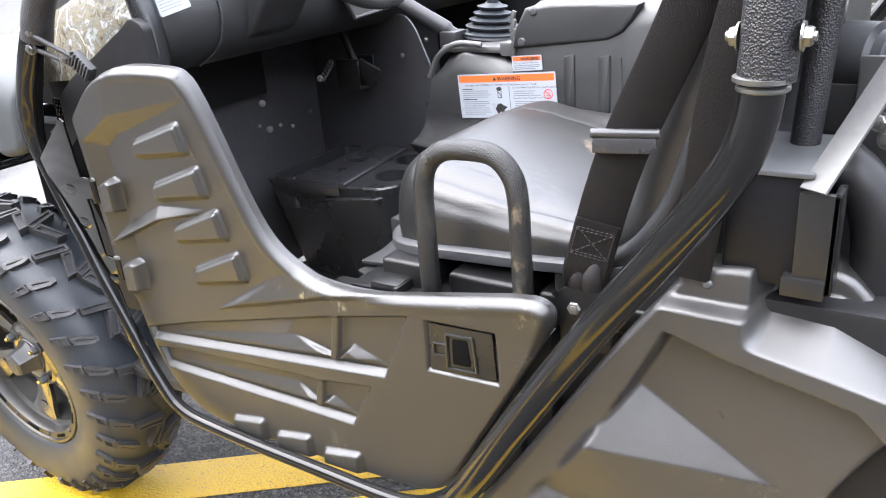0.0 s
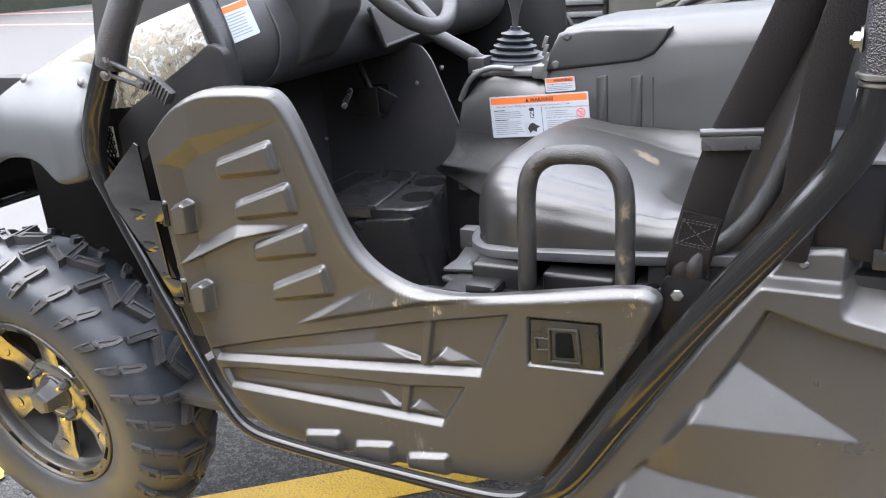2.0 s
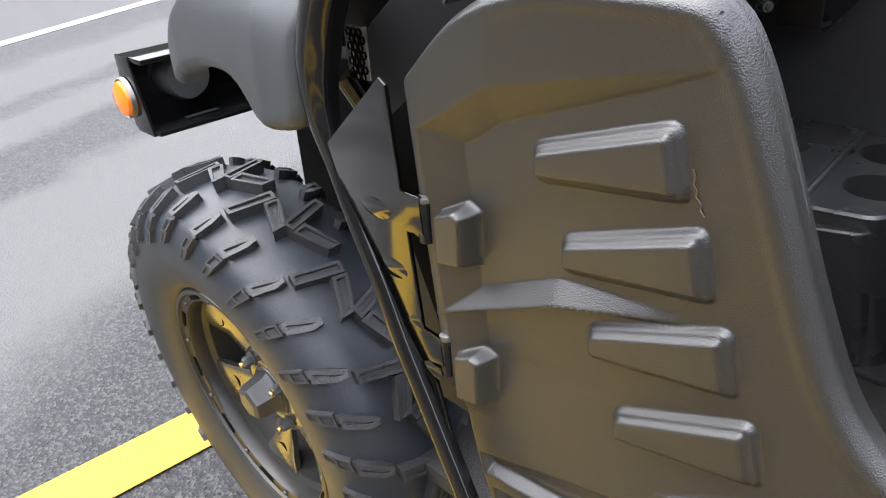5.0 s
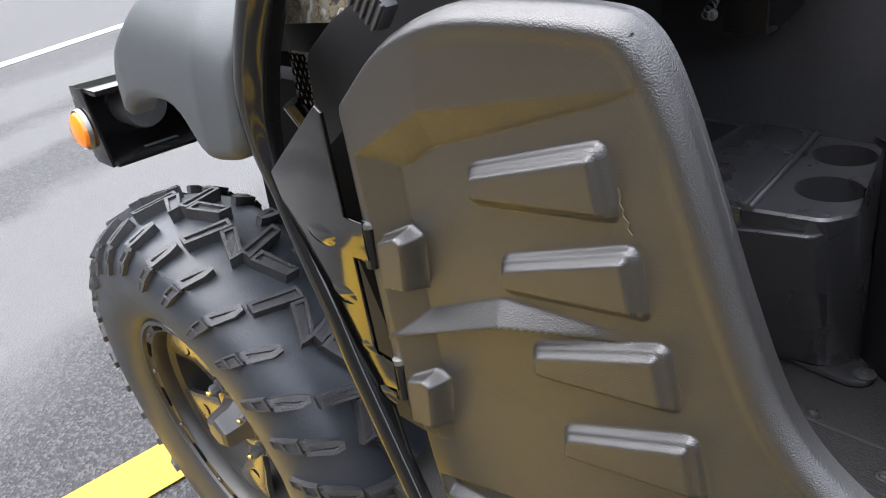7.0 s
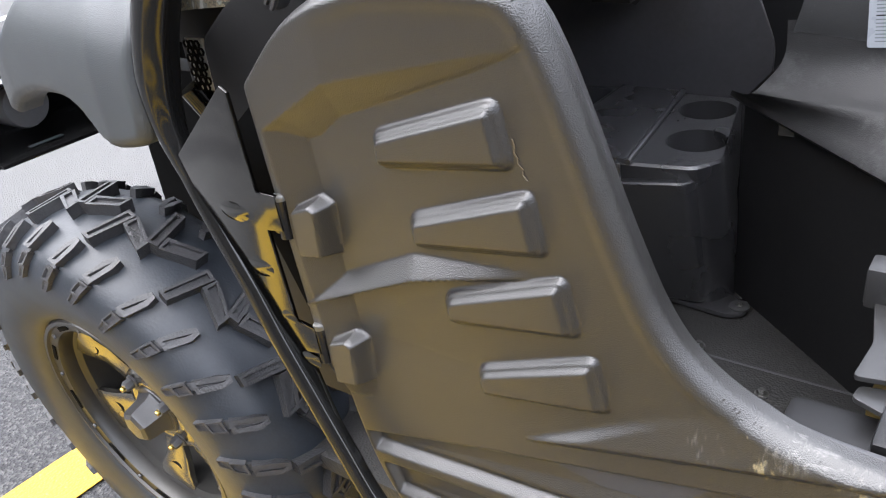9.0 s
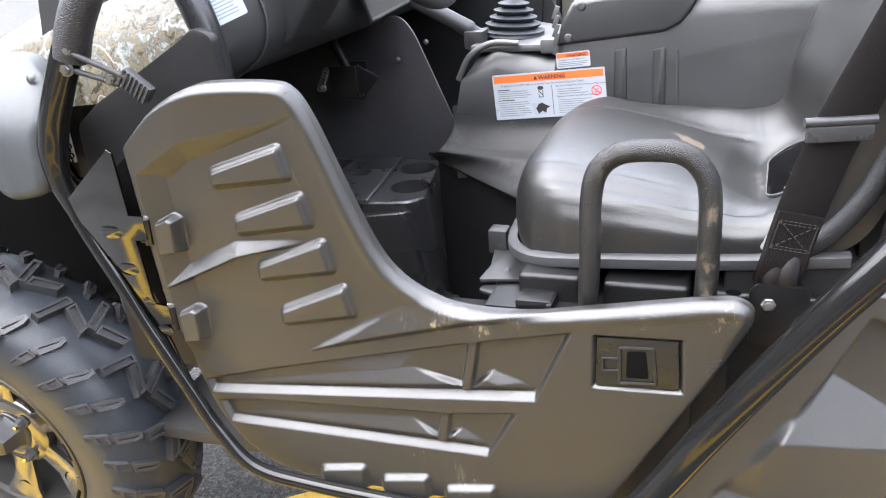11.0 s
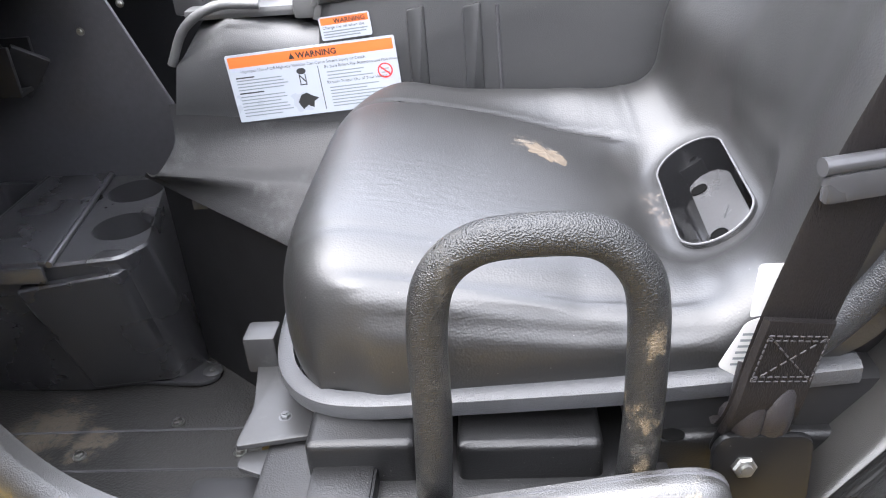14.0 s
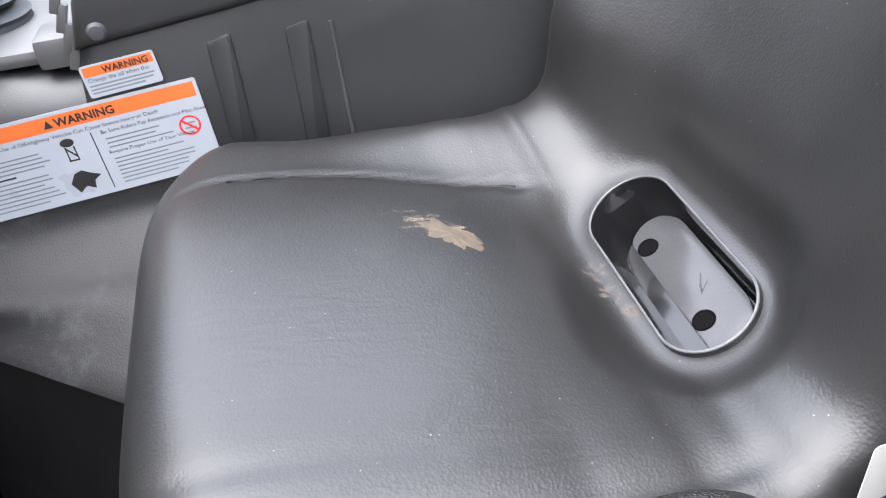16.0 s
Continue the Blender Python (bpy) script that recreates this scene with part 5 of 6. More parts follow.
def console_body():
    """The console's side profile drawn across, with softly rounded upper edges."""
    bm = bmesh.new()
    rows_ = []
    for y, ins in ((TY0 - 0.004, 0.055), (TY0 + 0.002, 0.034), (TY0 + 0.013, 0.018), (TY0 + 0.032, 0.006), (TY0 + 0.065, 0.0), (TY1 - 0.03, 0.0), (TY1 - 0.01, 0.004), (TY1, 0.014)):
        rows_.append([bm.verts.new((x, y, z - ins if z > 0.9 else z)) for x, z in side])
    n = len(side)
    for a, b in zip(rows_, rows_[1:]):
        for k in range(n):
            bm.faces.new((a[k], a[(k + 1) % n], b[(k + 1) % n], b[k]))
    bm.faces.new(rows_[0])
    bm.faces.new(rows_[-1][::-1])
    return fix(bm)


part("console_body", console_body(), TUNNEL, tunnel)
# lid over the rear half, a few millimetres proud
lid = [(-0.266, 0.962), (-0.160, 0.972), (-0.075, 0.981), (-0.048, 0.994), (-0.030, 1.016), (-0.018, 1.042), (-0.1, 1.045), (-0.18, 1.044), (-0.236, 1.036), (-0.256, 1.000)]
lid_part = part("console_lid", plate(lid, 0.06, Matrix.Translation((0, TY0 - 0.010, 0)) @ SIDE, 0.008, 3), TUNNEL, tunnel, "raised console lid with a curved edge")
for sx, sz in ((-0.243, 0.975), (-0.218, 1.030)):
    part("console_screw", lathe([(0, 0.004), (0.006, 0.003), (0.0085, 0)], Matrix.Translation((sx, TY0 - 0.010, sz)) @ pose(0, 0, 0, 90, 0, 0), 18), INNER, lid_part)
for rx in (-0.150, -0.082):
    part("console_rib", plate(rounded([(rx - 0.011, 0.79), (rx + 0.011, 0.79), (rx + 0.011, 0.955), (rx - 0.011, 0.950)], 0.004), 0.006, Matrix.Translation((0, TY0 - 0.0068, 0)) @ SIDE, 0.0025), TUNNEL, tunnel)
# hollow behind the second rib
part("console_seam", tube([(-0.052, TY0 - 0.004, 0.95), (-0.048, TY0 - 0.004, 0.80)], 0.0022, 8), INNER, tunnel)
SKIRT = surface("scuffed_black_plastic", (0.018, 0.018, 0.0185), 0.48, spec=0.4, specks=0.4, grain=0.2, grain_scale=700, var=0.2, scale=5, dirt=(0.11, 0.11, 0.11), dirt_scale=12, dirt_amount=0.6, stretch=(1, 0.5, 1))
# skirt: ledge that flares out below the console
def skirt():
    """A ledge that falls from the console's foot to a slanted lower edge, then turns down."""
    bm = bmesh.new()
    rows_ = []
    n = 20
    for i in range(n + 1):
        t = i / n
        top = Vector((-0.478 + t * 0.40, TY0 - 0.003, 0.850))
        mid = Vector((-0.515 + t * 0.36, TY0 - 0.02 - 0.10 * t, 0.758 - 0.004 * t))
        edge = Vector((-0.560 + t * 0.31, 0.655 - t * 0.245, 0.735 - 0.022 * t))
        low = edge + Vector((0.004, 0.006, -0.016))
        low2 = edge + Vector((0.020, 0.014, -0.018))
        pts = spline([top, top + Vector((0, -0.004, -0.045)), (top + mid) / 2 + Vector((0, -0.004, -0.030)), mid, edge], 5) + [edge + Vector((-0.002, -0.003, -0.006)), low, low2]
        rows_.append([bm.verts.new(p) for p in pts])
    for a, b in zip(rows_, rows_[1:]):
        for k in range(len(a) - 1):
            bm.faces.new((a[k], a[k + 1], b[k + 1], b[k]))
    return fix(bm)


part("console_skirt", skirt(), SKIRT, tunnel, "flared plastic ledge scuffed with dust")
wall = bmesh.new()
wl = [(-0.545, 0.668), (-0.252, 0.425), (-0.270, 0.12), (-0.262, 0.06), (0.06, 0.06), (0.06, 0.93), (-0.545, 0.93)]
vb = [wall.verts.new((x, y, 0.395)) for x, y in wl]
vt = [wall.verts.new((x, y, 0.722 if y > 0.4 else 0.69)) for x, y in wl]
for k in range(len(wl)):
    wall.faces.new((vb[k], vb[(k + 1) % len(wl)], vt[(k + 1) % len(wl)], vt[k]))
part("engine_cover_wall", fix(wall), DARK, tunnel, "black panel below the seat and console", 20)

# silver shift plate, boot and knob
part("shift_plate", join(block((-0.440, 0.615, 0.948), (-0.275, 0.86, 0.962), 0.006), block((-0.300, 0.605, 0.945), (-0.262, 0.66, 0.972), 0.006),
                         tube(spline([(-0.462, 0.60, 0.90), (-0.435, 0.598, 0.945), (-0.392, 0.60, 0.968), (-0.34, 0.606, 0.966)], 6), 0.006, 12)), SILVER, tunnel, "dusty silver shift plate")
part("plate_slot", join(*[block((-0.004, -0.003, -0.012), (0.004, 0.003, 0.012), 0.001, Matrix.Translation((-0.268, 0.604, 0.955 + 0.016 * k)) @ pose(0, 0, 0, 0, 20, 0)) for k in range(5)]), SILVER, tunnel)
bprof = [(0.064, 0)]
for k in range(5):
    r = 0.062 - 0.008 * k
    bprof += [(r, 0.004 + 0.013 * k), (r + 0.002, 0.008 + 0.013 * k), (r - 0.012, 0.012 + 0.013 * k), (r - 0.014, 0.015 + 0.013 * k)]
bprof += [(0.012, 0.066), (0.012, 0.074), (0, 0.074)]
boot = part("shift_boot", lathe(bprof, Matrix.Translation((-0.382, 0.725, 0.966)) @ pose(0, 0, 0, 0, 4, 0), 40), RUBBER, tunnel, "ribbed black rubber gear lever boot", 50)
part("shift_knob", join(lathe([(0.006, 0.0), (0.008, 0.03), (0.013, 0.05), (0.019, 0.068), (0.020, 0.084), (0.014, 0.096), (0, 0.099)], Matrix.Translation((-0.378, 0.725, 1.034)) @ pose(0, 0, 0, 0, 3, 0), 28),
                        block((-0.030, -0.010, 0.066), (-0.005, 0.010, 0.088), 0.006, Matrix.Translation((-0.378, 0.725, 1.034)))), PANEL, tunnel, "black plastic gear knob")
# hand brake lever reaching to the dash
part("brake_lever", tube(spline([(-0.435, 0.668, 0.975), (-0.462, 0.662, 0.992), (-0.505, 0.652, 1.018), (-0.560, 0.640, 1.052)], 6), [0.012] * 4 + [0.016] * 15, 16), surface("grey_grip", (0.035, 0.035, 0.038), 0.4), tunnel, "grey brake lever grip")
part("brake_mount", block((-0.460, 0.640, 0.950), (-0.420, 0.690, 0.985), 0.006), PANEL, tunnel)


# -- labels --
def lettering(text, size, at, parent, material, m, bold=0.0):
    """Built-in font lettering as a mesh, on the x, y plane of the pose m."""
    cu = bpy.data.curves.new("lettering", 'FONT')
    cu.body, cu.size, cu.resolution_u, cu.offset = text, size, 2, bold
    ob = new("lettering_curve", cu)
    me = bpy.data.meshes.new_from_object(ob)
    bpy.data.objects.remove(ob)
    me.transform(m @ Matrix.Translation((at[0], at[1], 0.0004)))
    me.materials.append(material)
    o = new("lettering", me)
    o.parent = holder(parent)
    return o


def bars(rects, m, z=0.0003):
    """Flat printed bars in the x, y plane of the pose m."""
    verts, faces = [], []
    for x0, y0, x1, y1 in rects:
        k = len(verts)
        verts += [tuple(m @ Vector(p)) for p in ((x0, y0, z), (x1, y0, z), (x1, y1, z), (x0, y1, z))]
        faces.append((k, k + 1, k + 2, k + 3))
    return verts, [], faces


def printed(name, w, h, m, parent, label):
    ob = part(name, plate(rounded([(0, 0), (w, 0), (w, h), (0, h)], 0.003), 0.0006, m @ Matrix.Translation((0, 0, -0.0004)), 0), WHITE, parent, label, 0)
    return ob


FACE = Matrix(((1, 0, 0, 0), (0, 0, -1, 0), (0, 1, 0, 0), (0, 0, 0, 1)))   # print faces -y
random.seed(11)
LW, LH = 0.2145, 0.0868
LM = Matrix.Translation((-0.3865, TY0 - 0.006, 0.8215)) @ pose(0, 0, 0, 0, -3.8, 0) @ FACE
lab = printed("warning_label", LW, LH, LM, tunnel, "white warning label with orange band and small print")
part("orange_band", bars([(0.003, LH - 0.0165, LW - 0.003, LH - 0.003)], LM), LABEL_ORANGE, lab, "orange warning band", 0)
lettering("WARNING", 0.0105, (0.090, LH - 0.0135), lab, INK, LM @ Matrix.Translation((0, 0, 0.0003)), 0.0003)
lettering("Improper Use of Off-Highway Vehicles Can Cause Severe Injury or Death", 0.0053, (0.016, LH - 0.0235), lab, INK, LM)
lettering("Be Sure Riders Pay Attention and Plan Ahead", 0.0052, (0.122, LH - 0.030), lab, INK, LM)
lettering("Require Proper Use of Your Vehicle", 0.0052, (0.122, LH - 0.050), lab, INK, LM)
part("warning_sign", ([tuple(LM @ Vector(p)) for p in ((0.080, LH - 0.0135, 0.0006), (0.088, LH - 0.0135, 0.0006), (0.084, LH - 0.0060, 0.0006))], [], [(0, 1, 2)]), INK, lab, "", 0)
small = []
for k in range(4):
    small.append((0.008, LH - 0.034 - 0.0040 * k, 0.060 + 0.014 * random.random(), LH - 0.0326 - 0.0040 * k))
for k in range(7):
    small.append((0.008, LH - 0.055 - 0.0042 * k, 0.055 + 0.022 * random.random(), LH - 0.0536 - 0.0042 * k))
for k in range(3):
    small.append((0.124, LH - 0.036 - 0.0042 * k, 0.165 + 0.020 * random.random(), LH - 0.0346 - 0.0042 * k))
for k in range(7):
    small.append((0.124, LH - 0.056 - 0.0040 * k, 0.170 + 0.024 * random.random(), LH - 0.0546 - 0.0040 * k))
tagged(part("small_print", bars(small, LM), GREYINK, lab, "", 0), kind="stuff")
tagged(part("print_heads", bars([(0.008, LH - 0.0305, 0.032, LH - 0.0288), (0.008, LH - 0.0505, 0.040, LH - 0.0488), (0.1135, 0.005, 0.1145, LH - 0.026)], LM), INK, lab, "", 0), kind="stuff")
# pictograms as plain shapes
part("pictogram", join(plate([(0.092 + 0.006 * math.cos(k), LH - 0.030 + 0.004 * math.sin(k)) for k in [2 * math.pi * q / 14 for q in range(14)]], 0.0004, LM, 0),
                       plate([(0.0875, LH - 0.048), (0.0965, LH - 0.048), (0.0965, LH - 0.0465), (0.0875, LH - 0.0465)], 0.0004, LM, 0),
                       plate([(0.088, LH - 0.048), (0.0892, LH - 0.048), (0.0892, LH - 0.034), (0.088, LH - 0.034)], 0.0004, LM, 0),
                       plate([(0.0955, LH - 0.048), (0.0967, LH - 0.048), (0.0967, LH - 0.034), (0.0955, LH - 0.034)], 0.0004, LM, 0),
                       plate([(0.0885, LH - 0.036), (0.0965, LH - 0.046), (0.0965, LH - 0.0435), (0.0885, LH - 0.0335)], 0.0004, LM, 0),
                       plate([(0.080, LH - 0.069), (0.086, LH - 0.060), (0.093, LH - 0.058), (0.101, LH - 0.063), (0.108, LH - 0.066), (0.101, LH - 0.070), (0.099, LH - 0.078), (0.092, LH - 0.074), (0.085, LH - 0.079)], 0.0004, LM, 0)), INK, lab, "plain black pictogram shapes", 0)
cx_, cy_ = 0.197, LH - 0.042
ringv = bmesh.new()
ro = [ringv.verts.new((cx_ + 0.0095 * math.cos(a), cy_ + 0.0095 * math.sin(a), 0.0004)) for a in [2 * math.pi * k / 32 for k in range(32)]]
ri = [ringv.verts.new((cx_ + 0.0078 * math.cos(a), cy_ + 0.0078 * math.sin(a), 0.0004)) for a in [2 * math.pi * k / 32 for k in range(32)]]
for k in range(32):
    ringv.faces.new((ro[k], ro[(k + 1) % 32], ri[(k + 1) % 32], ri[k]))
ringv.faces.new([ringv.verts.new(p) for p in ((cx_ - 0.0066, cy_ + 0.0050, 0.0005), (cx_ - 0.0052, cy_ + 0.0064, 0.0005), (cx_ + 0.0066, cy_ - 0.0050, 0.0005), (cx_ + 0.0052, cy_ - 0.0064, 0.0005))])
ringv.transform(LM)
part("red_ring", ringv, RED, lab, "red barred ring", 0)
tagged(part("ring_bars", bars([(cx_ - 0.005, cy_ + 0.0015, cx_ + 0.005, cy_ + 0.003), (cx_ - 0.005, cy_ - 0.003, cx_ + 0.005, cy_ - 0.0015)], LM), GREYINK, lab, "", 0), kind="stuff")
SM = Matrix.Translation((-0.2655, TY0 - 0.007, 0.9195)) @ pose(0, 0, 0, 0, -4.5, 0) @ FACE
slab = printed("oil_label", 0.0625, 0.0285, SM, tunnel, "small white and orange oil label")
part("orange_band", bars([(0.002, 0.0185, 0.0605, 0.0268)], SM), LABEL_ORANGE, slab, "", 0)
lettering("WARNING", 0.0080, (0.018, 0.0197), slab, INK, SM @ Matrix.Translation((0, 0, 0.0003)), 0.0002)
lettering("Change the oil when the", 0.0052, (0.003, 0.0135), slab, INK, SM)
tagged(part("small_print", bars([(0.003, 0.0095, 0.058, 0.0110), (0.003, 0.0062, 0.056, 0.0077), (0.003, 0.003, 0.048, 0.0045)], SM), GREYINK, slab, "", 0), kind="stuff")

# -- cup holder box --
cup = new("cup_holder_box")
cup.parent = vehicle
cup["label"] = "black plastic console box with two cup holders on the floor"
BT = 0.672


def tub():
    """A tapered tub, its top with two round wells and an open tray in front."""
    top = rounded([(-0.880, 0.505), (-0.700, 0.498), (-0.560, 0.520), (-0.535, 0.560), (-0.590, 0.800), (-0.880, 0.800)], 0.012, 4)
    bot = [(x * 0.985 - 0.010, y + (0.085 if y < 0.65 else 0.0)) for x, y in top]
    bm = bmesh.new()
    a = [bm.verts.new((x, y, 0.405)) for x, y in bot]
    m_ = [bm.verts.new((x, y, BT - 0.004)) for x, y in top]
    cxm = sum(p[0] for p in top) / len(top)
    cym = sum(p[1] for p in top) / len(top)
    t = [bm.verts.new((x + (cxm - x) * 0.02, y + (cym - y) * 0.02, BT)) for x, y in top]
    for p, q in ((a, m_), (m_, t)):
        for k in range(len(p)):
            bm.faces.new((p[k], p[(k + 1) % len(p)], q[(k + 1) % len(p)], q[k]))
    # top face cut with two wells
    loops = [t]
    for cx, cy in ((-0.592, 0.612), (-0.622, 0.735)):
        loops.append([bm.verts.new((cx + 0.043 * math.cos(w), cy + 0.043 * math.sin(w), BT)) for w in [2 * math.pi * k / 28 for k in range(28)]])
    loops.append([bm.verts.new((x, y, BT)) for x, y in rounded([(-0.868, 0.520), (-0.802, 0.516), (-0.802, 0.785), (-0.868, 0.785)], 0.012, 4)])
    edges = []
    for lp in loops:
        for k in range(len(lp)):
            e = bm.edges.get((lp[k], lp[(k + 1) % len(lp)])) or bm.edges.new((lp[k], lp[(k + 1) % len(lp)]))
            edges.append(e)
    bmesh.ops.triangle_fill(bm, use_beauty=True, use_dissolve=False, edges=edges)
    for lp in loops[1:]:
        low = [bm.verts.new((v.co.x, v.co.y, BT - 0.075)) for v in lp]
        for k in range(len(lp)):
            bm.faces.new((lp[k], lp[(k + 1) % len(lp)], low[(k + 1) % len(lp)], low[k]))
        bm.faces.new(low)
    return fix(bm)


part("box_body", tub(), BOX, cup, "", 40)
part("box_lid", join(plate(rounded([(-0.790, 0.500), (-0.650, 0.502), (-0.690, 0.795), (-0.790, 0.795)], 0.008), 0.008, Matrix.Translation((0, 0, BT - 0.001)), 0.003),
                     tube([(-0.646, 0.499, BT + 0.004), (-0.686, 0.798, BT + 0.004)], 0.0045, 10), tube([(-0.793, 0.499, BT + 0.003), (-0.793, 0.798, BT + 0.003)], 0.004, 10),
                     block((-0.790, 0.494, BT - 0.022), (-0.655, 0.502, BT + 0.002), 0.003)), BOX, cup, "hinged lid")
face = bmesh.new()
fv = [face.verts.new(p) for p in ((-0.700, 0.489, BT - 0.030), (-0.568, 0.509, BT - 0.020), (-0.572, 0.592, 0.412), (-0.694, 0.575, 0.412),
                                  (-0.706, 0.530, BT - 0.030), (-0.552, 0.550, BT - 0.020), (-0.556, 0.620, 0.412), (-0.702, 0.610, 0.412))]
for f in ((0, 1, 2, 3), (7, 6, 5, 4), (0, 4, 5, 1), (1, 5, 6, 2), (2, 6, 7, 3), (3, 7, 4, 0)):
    face.faces.new([fv[k] for k in f])
bmesh.ops.recalc_face_normals(face, faces=face.faces)
bmesh.ops.bevel(face, geom=list(face.edges), offset=0.008, segments=3, affect='EDGES', profile=0.6)
part("box_front", face, BOX, cup, "proud front face of the box")
part("box_flange", plate(rounded([(-0.80, 0.588), (-0.62, 0.595), (-0.530, 0.585), (-0.505, 0.600), (-0.510, 0.635), (-0.60, 0.66), (-0.80, 0.66)], 0.012), 0.008, Matrix.Translation((0, 0, 0.402)), 0.002), BOX, cup)
for b in ((-0.518, 0.612), (-0.765, 0.60)):
    part("flange_washer", lathe([(0.005, 0.001), (0.013, 0.001), (0.015, 0.0), (0.015, -0.004)], Matrix.Translation((b[0], b[1], 0.413)), 20), PANEL, cup)
    hex_bolt("flange_bolt", (b[0], b[1], 0.411), (0, 0, 1), 0.005, cup)

# -- floor and front of the cab --
scuffed(FLOORMAT, [(-0.73, 0.50, 0.40, 0.10), (-0.66, 0.47, 0.40, 0.06), (-0.42, 0.30, 0.40, 0.10)], (0.09, 0.075, 0.055), 0.7, 45, (1, 1, 1), 0.42)
floor = part("cab_floor", block((-0.92, 0.06, 0.375), (-0.22, 1.42, 0.400), 0.004), FLOORMAT, vehicle, "dusty black plastic cab floor")
for fx, fy in ((-0.540, 0.505), (-0.43, 0.44), (-0.66, 0.44)):
    hex_bolt("floor_screw", (fx, fy, 0.400), (0, 0, 1), 0.007, floor)
part("floor_groove", join(*[tube([(-0.95, y, 0.4005), (-0.30, y, 0.4005)], 0.002, 6) for y in (0.25, 0.33, 0.41, 0.49)]), INNER, floor)
part("firewall", block((-0.985, 0.14, 0.39), (-0.960, 1.42, 1.05), 0.004), INNER, vehicle, "black plastic firewall and footwell panels")
part("toe_panel", plate(rounded([(-0.975, 0.402), (-0.565, 0.402), (-0.548, 0.755), (-0.632, 0.965), (-0.66, 1.0), (-0.975, 1.0)], 0.02), 0.008, Matrix.Translation((0, 0.806, 0)) @ SIDE, 0.003), surface("footwell_plastic", (0.042, 0.042, 0.046), 0.40, spec=0.5, specks=0.3, grain=0.2, grain_scale=700), vehicle, "smooth black footwell panel")
pedal = new("pedal")
pedal.parent = vehicle
pedal["label"] = "black steel pedal on an arm"
part("pedal_pad", block((-0.028, -0.006, -0.034), (0.028, 0.006, 0.034), 0.004, Matrix.Translation((-0.742, 0.735, 0.868)) @ pose(0, 0, 0, 20, 35, 40)), DARK, pedal)
part("pedal_arm", tube([(-0.760, 0.74, 0.87), (-0.80, 0.75, 0.95), (-0.85, 0.76, 1.05)], 0.010, 12), DARK, pedal)
part("pedal_box", join(block((-0.80, 0.705, 0.842), (-0.735, 0.712, 0.91), 0.002, None), block((-0.80, 0.765, 0.842), (-0.735, 0.772, 0.91), 0.002), block((-0.80, 0.705, 0.838), (-0.735, 0.772, 0.845), 0.002)), DARK, pedal)
for b in ((-0.760, 0.600, 0.886), (-0.80, 0.45, 0.86), (-0.82, 0.33, 0.84)):
    hex_bolt("frame_bolt", b, (1, -0.6, 0), 0.0055, vehicle, "bright bolt under the dash")

# dash: a soft roll across the cab
dash = new("dashboard")
dash.parent = vehicle
dash["label"] = "black plastic dashboard with steering column"


def dash_body():
    bm = bmesh.new()
    pr = spline([(-0.985, 0, 1.04), (-0.90, 0, 0.985), (-0.80, 0, 0.972), (-0.72, 0, 0.985), (-0.665, 0, 1.02), (-0.645, 0, 1.07), (-0.660, 0, 1.13), (-0.70, 0, 1.19), (-0.78, 0, 1.22), (-0.95, 0, 1.22)], 5)
    rows_ = []
    for y, k in ((0.100, 0.88), (0.108, 0.95), (0.125, 0.99), (0.16, 1.0), (0.60, 1.0), (1.33, 1.0), (1.37, 0.95)):
        c = Vector((-0.80, 0, 1.10))
        rows_.append([bm.verts.new(Vector((c.x + (p.x - c.x) * k, y, c.z + (p.z - c.z) * k))) for p in pr])
    for a, b in zip(rows_, rows_[1:]):
        for k in range(len(pr) - 1):
            bm.faces.new((a[k], a[k + 1], b[k + 1], b[k]))
    bm.faces.new(rows_[0])
    bm.faces.new(rows_[-1][::-1])
    return fix(bm)


part("dash_shell", dash_body(), PANEL, dash)
part("dash_seam", tube(spline([(-0.700, 0.235, 1.190), (-0.655, 0.235, 1.12), (-0.641, 0.235, 1.07), (-0.662, 0.235, 1.018), (-0.72, 0.235, 0.981)], 6), 0.0022, 8), INNER, dash)
DM = Matrix.Translation((-0.641, 0.108, 1.083)) @ pose(0, 0, 0, 0, 0, 62) @ pose(0, 0, 0, -8, 0, 0) @ FACE @ pose(0, 0, 0, 0, 0, 14)
dlab = printed("dash_label", 0.052, 0.060, DM, dash, "white label with orange head on the dash end")
part("orange_band", bars([(0.002, 0.048, 0.050, 0.058)], DM), LABEL_ORANGE, dlab, "", 0)
tagged(part("small_print", bars([(0.004, 0.0425 - 0.0050 * k, 0.036 + 0.012 * random.random(), 0.0440 - 0.0050 * k) for k in range(8)], DM), GREYINK, dlab, "", 0), kind="stuff")
shroud = plate(rounded([(-0.16, 0.02), (-0.085, -0.075), (-0.01, -0.060), (0.075, 0.005), (0.10, 0.075), (-0.16, 0.085)], 0.012), 0.125, Matrix.Translation((-0.648, 0.300, 1.090)) @ pose(0, 0, 0, 0, -14, 0) @ SIDE, 0.014, 3)
column = part("column_shroud", shroud, PANEL, dash, "black steering column shroud")
part("stalk", tube([(-0.70, 0.30, 1.14), (-0.705, 0.24, 1.15)], 0.010, 14), INNER, dash, "black stalk switch")
wheel_m = Matrix.Translation((-0.495, 0.40, 1.215)) @ pose(0, 0, 0, 0, 58, 0)
steer = part("steering_wheel", tube([wheel_m @ Vector((0.165 * math.cos(a), 0.165 * math.sin(a), 0)) for a in [2 * math.pi * k / 48 for k in range(49)]], 0.0155, 16, False), surface("soft_grip", (0.035, 0.035, 0.036), 0.42, grain=0.4, grain_scale=500), vehicle, "black padded steering wheel")
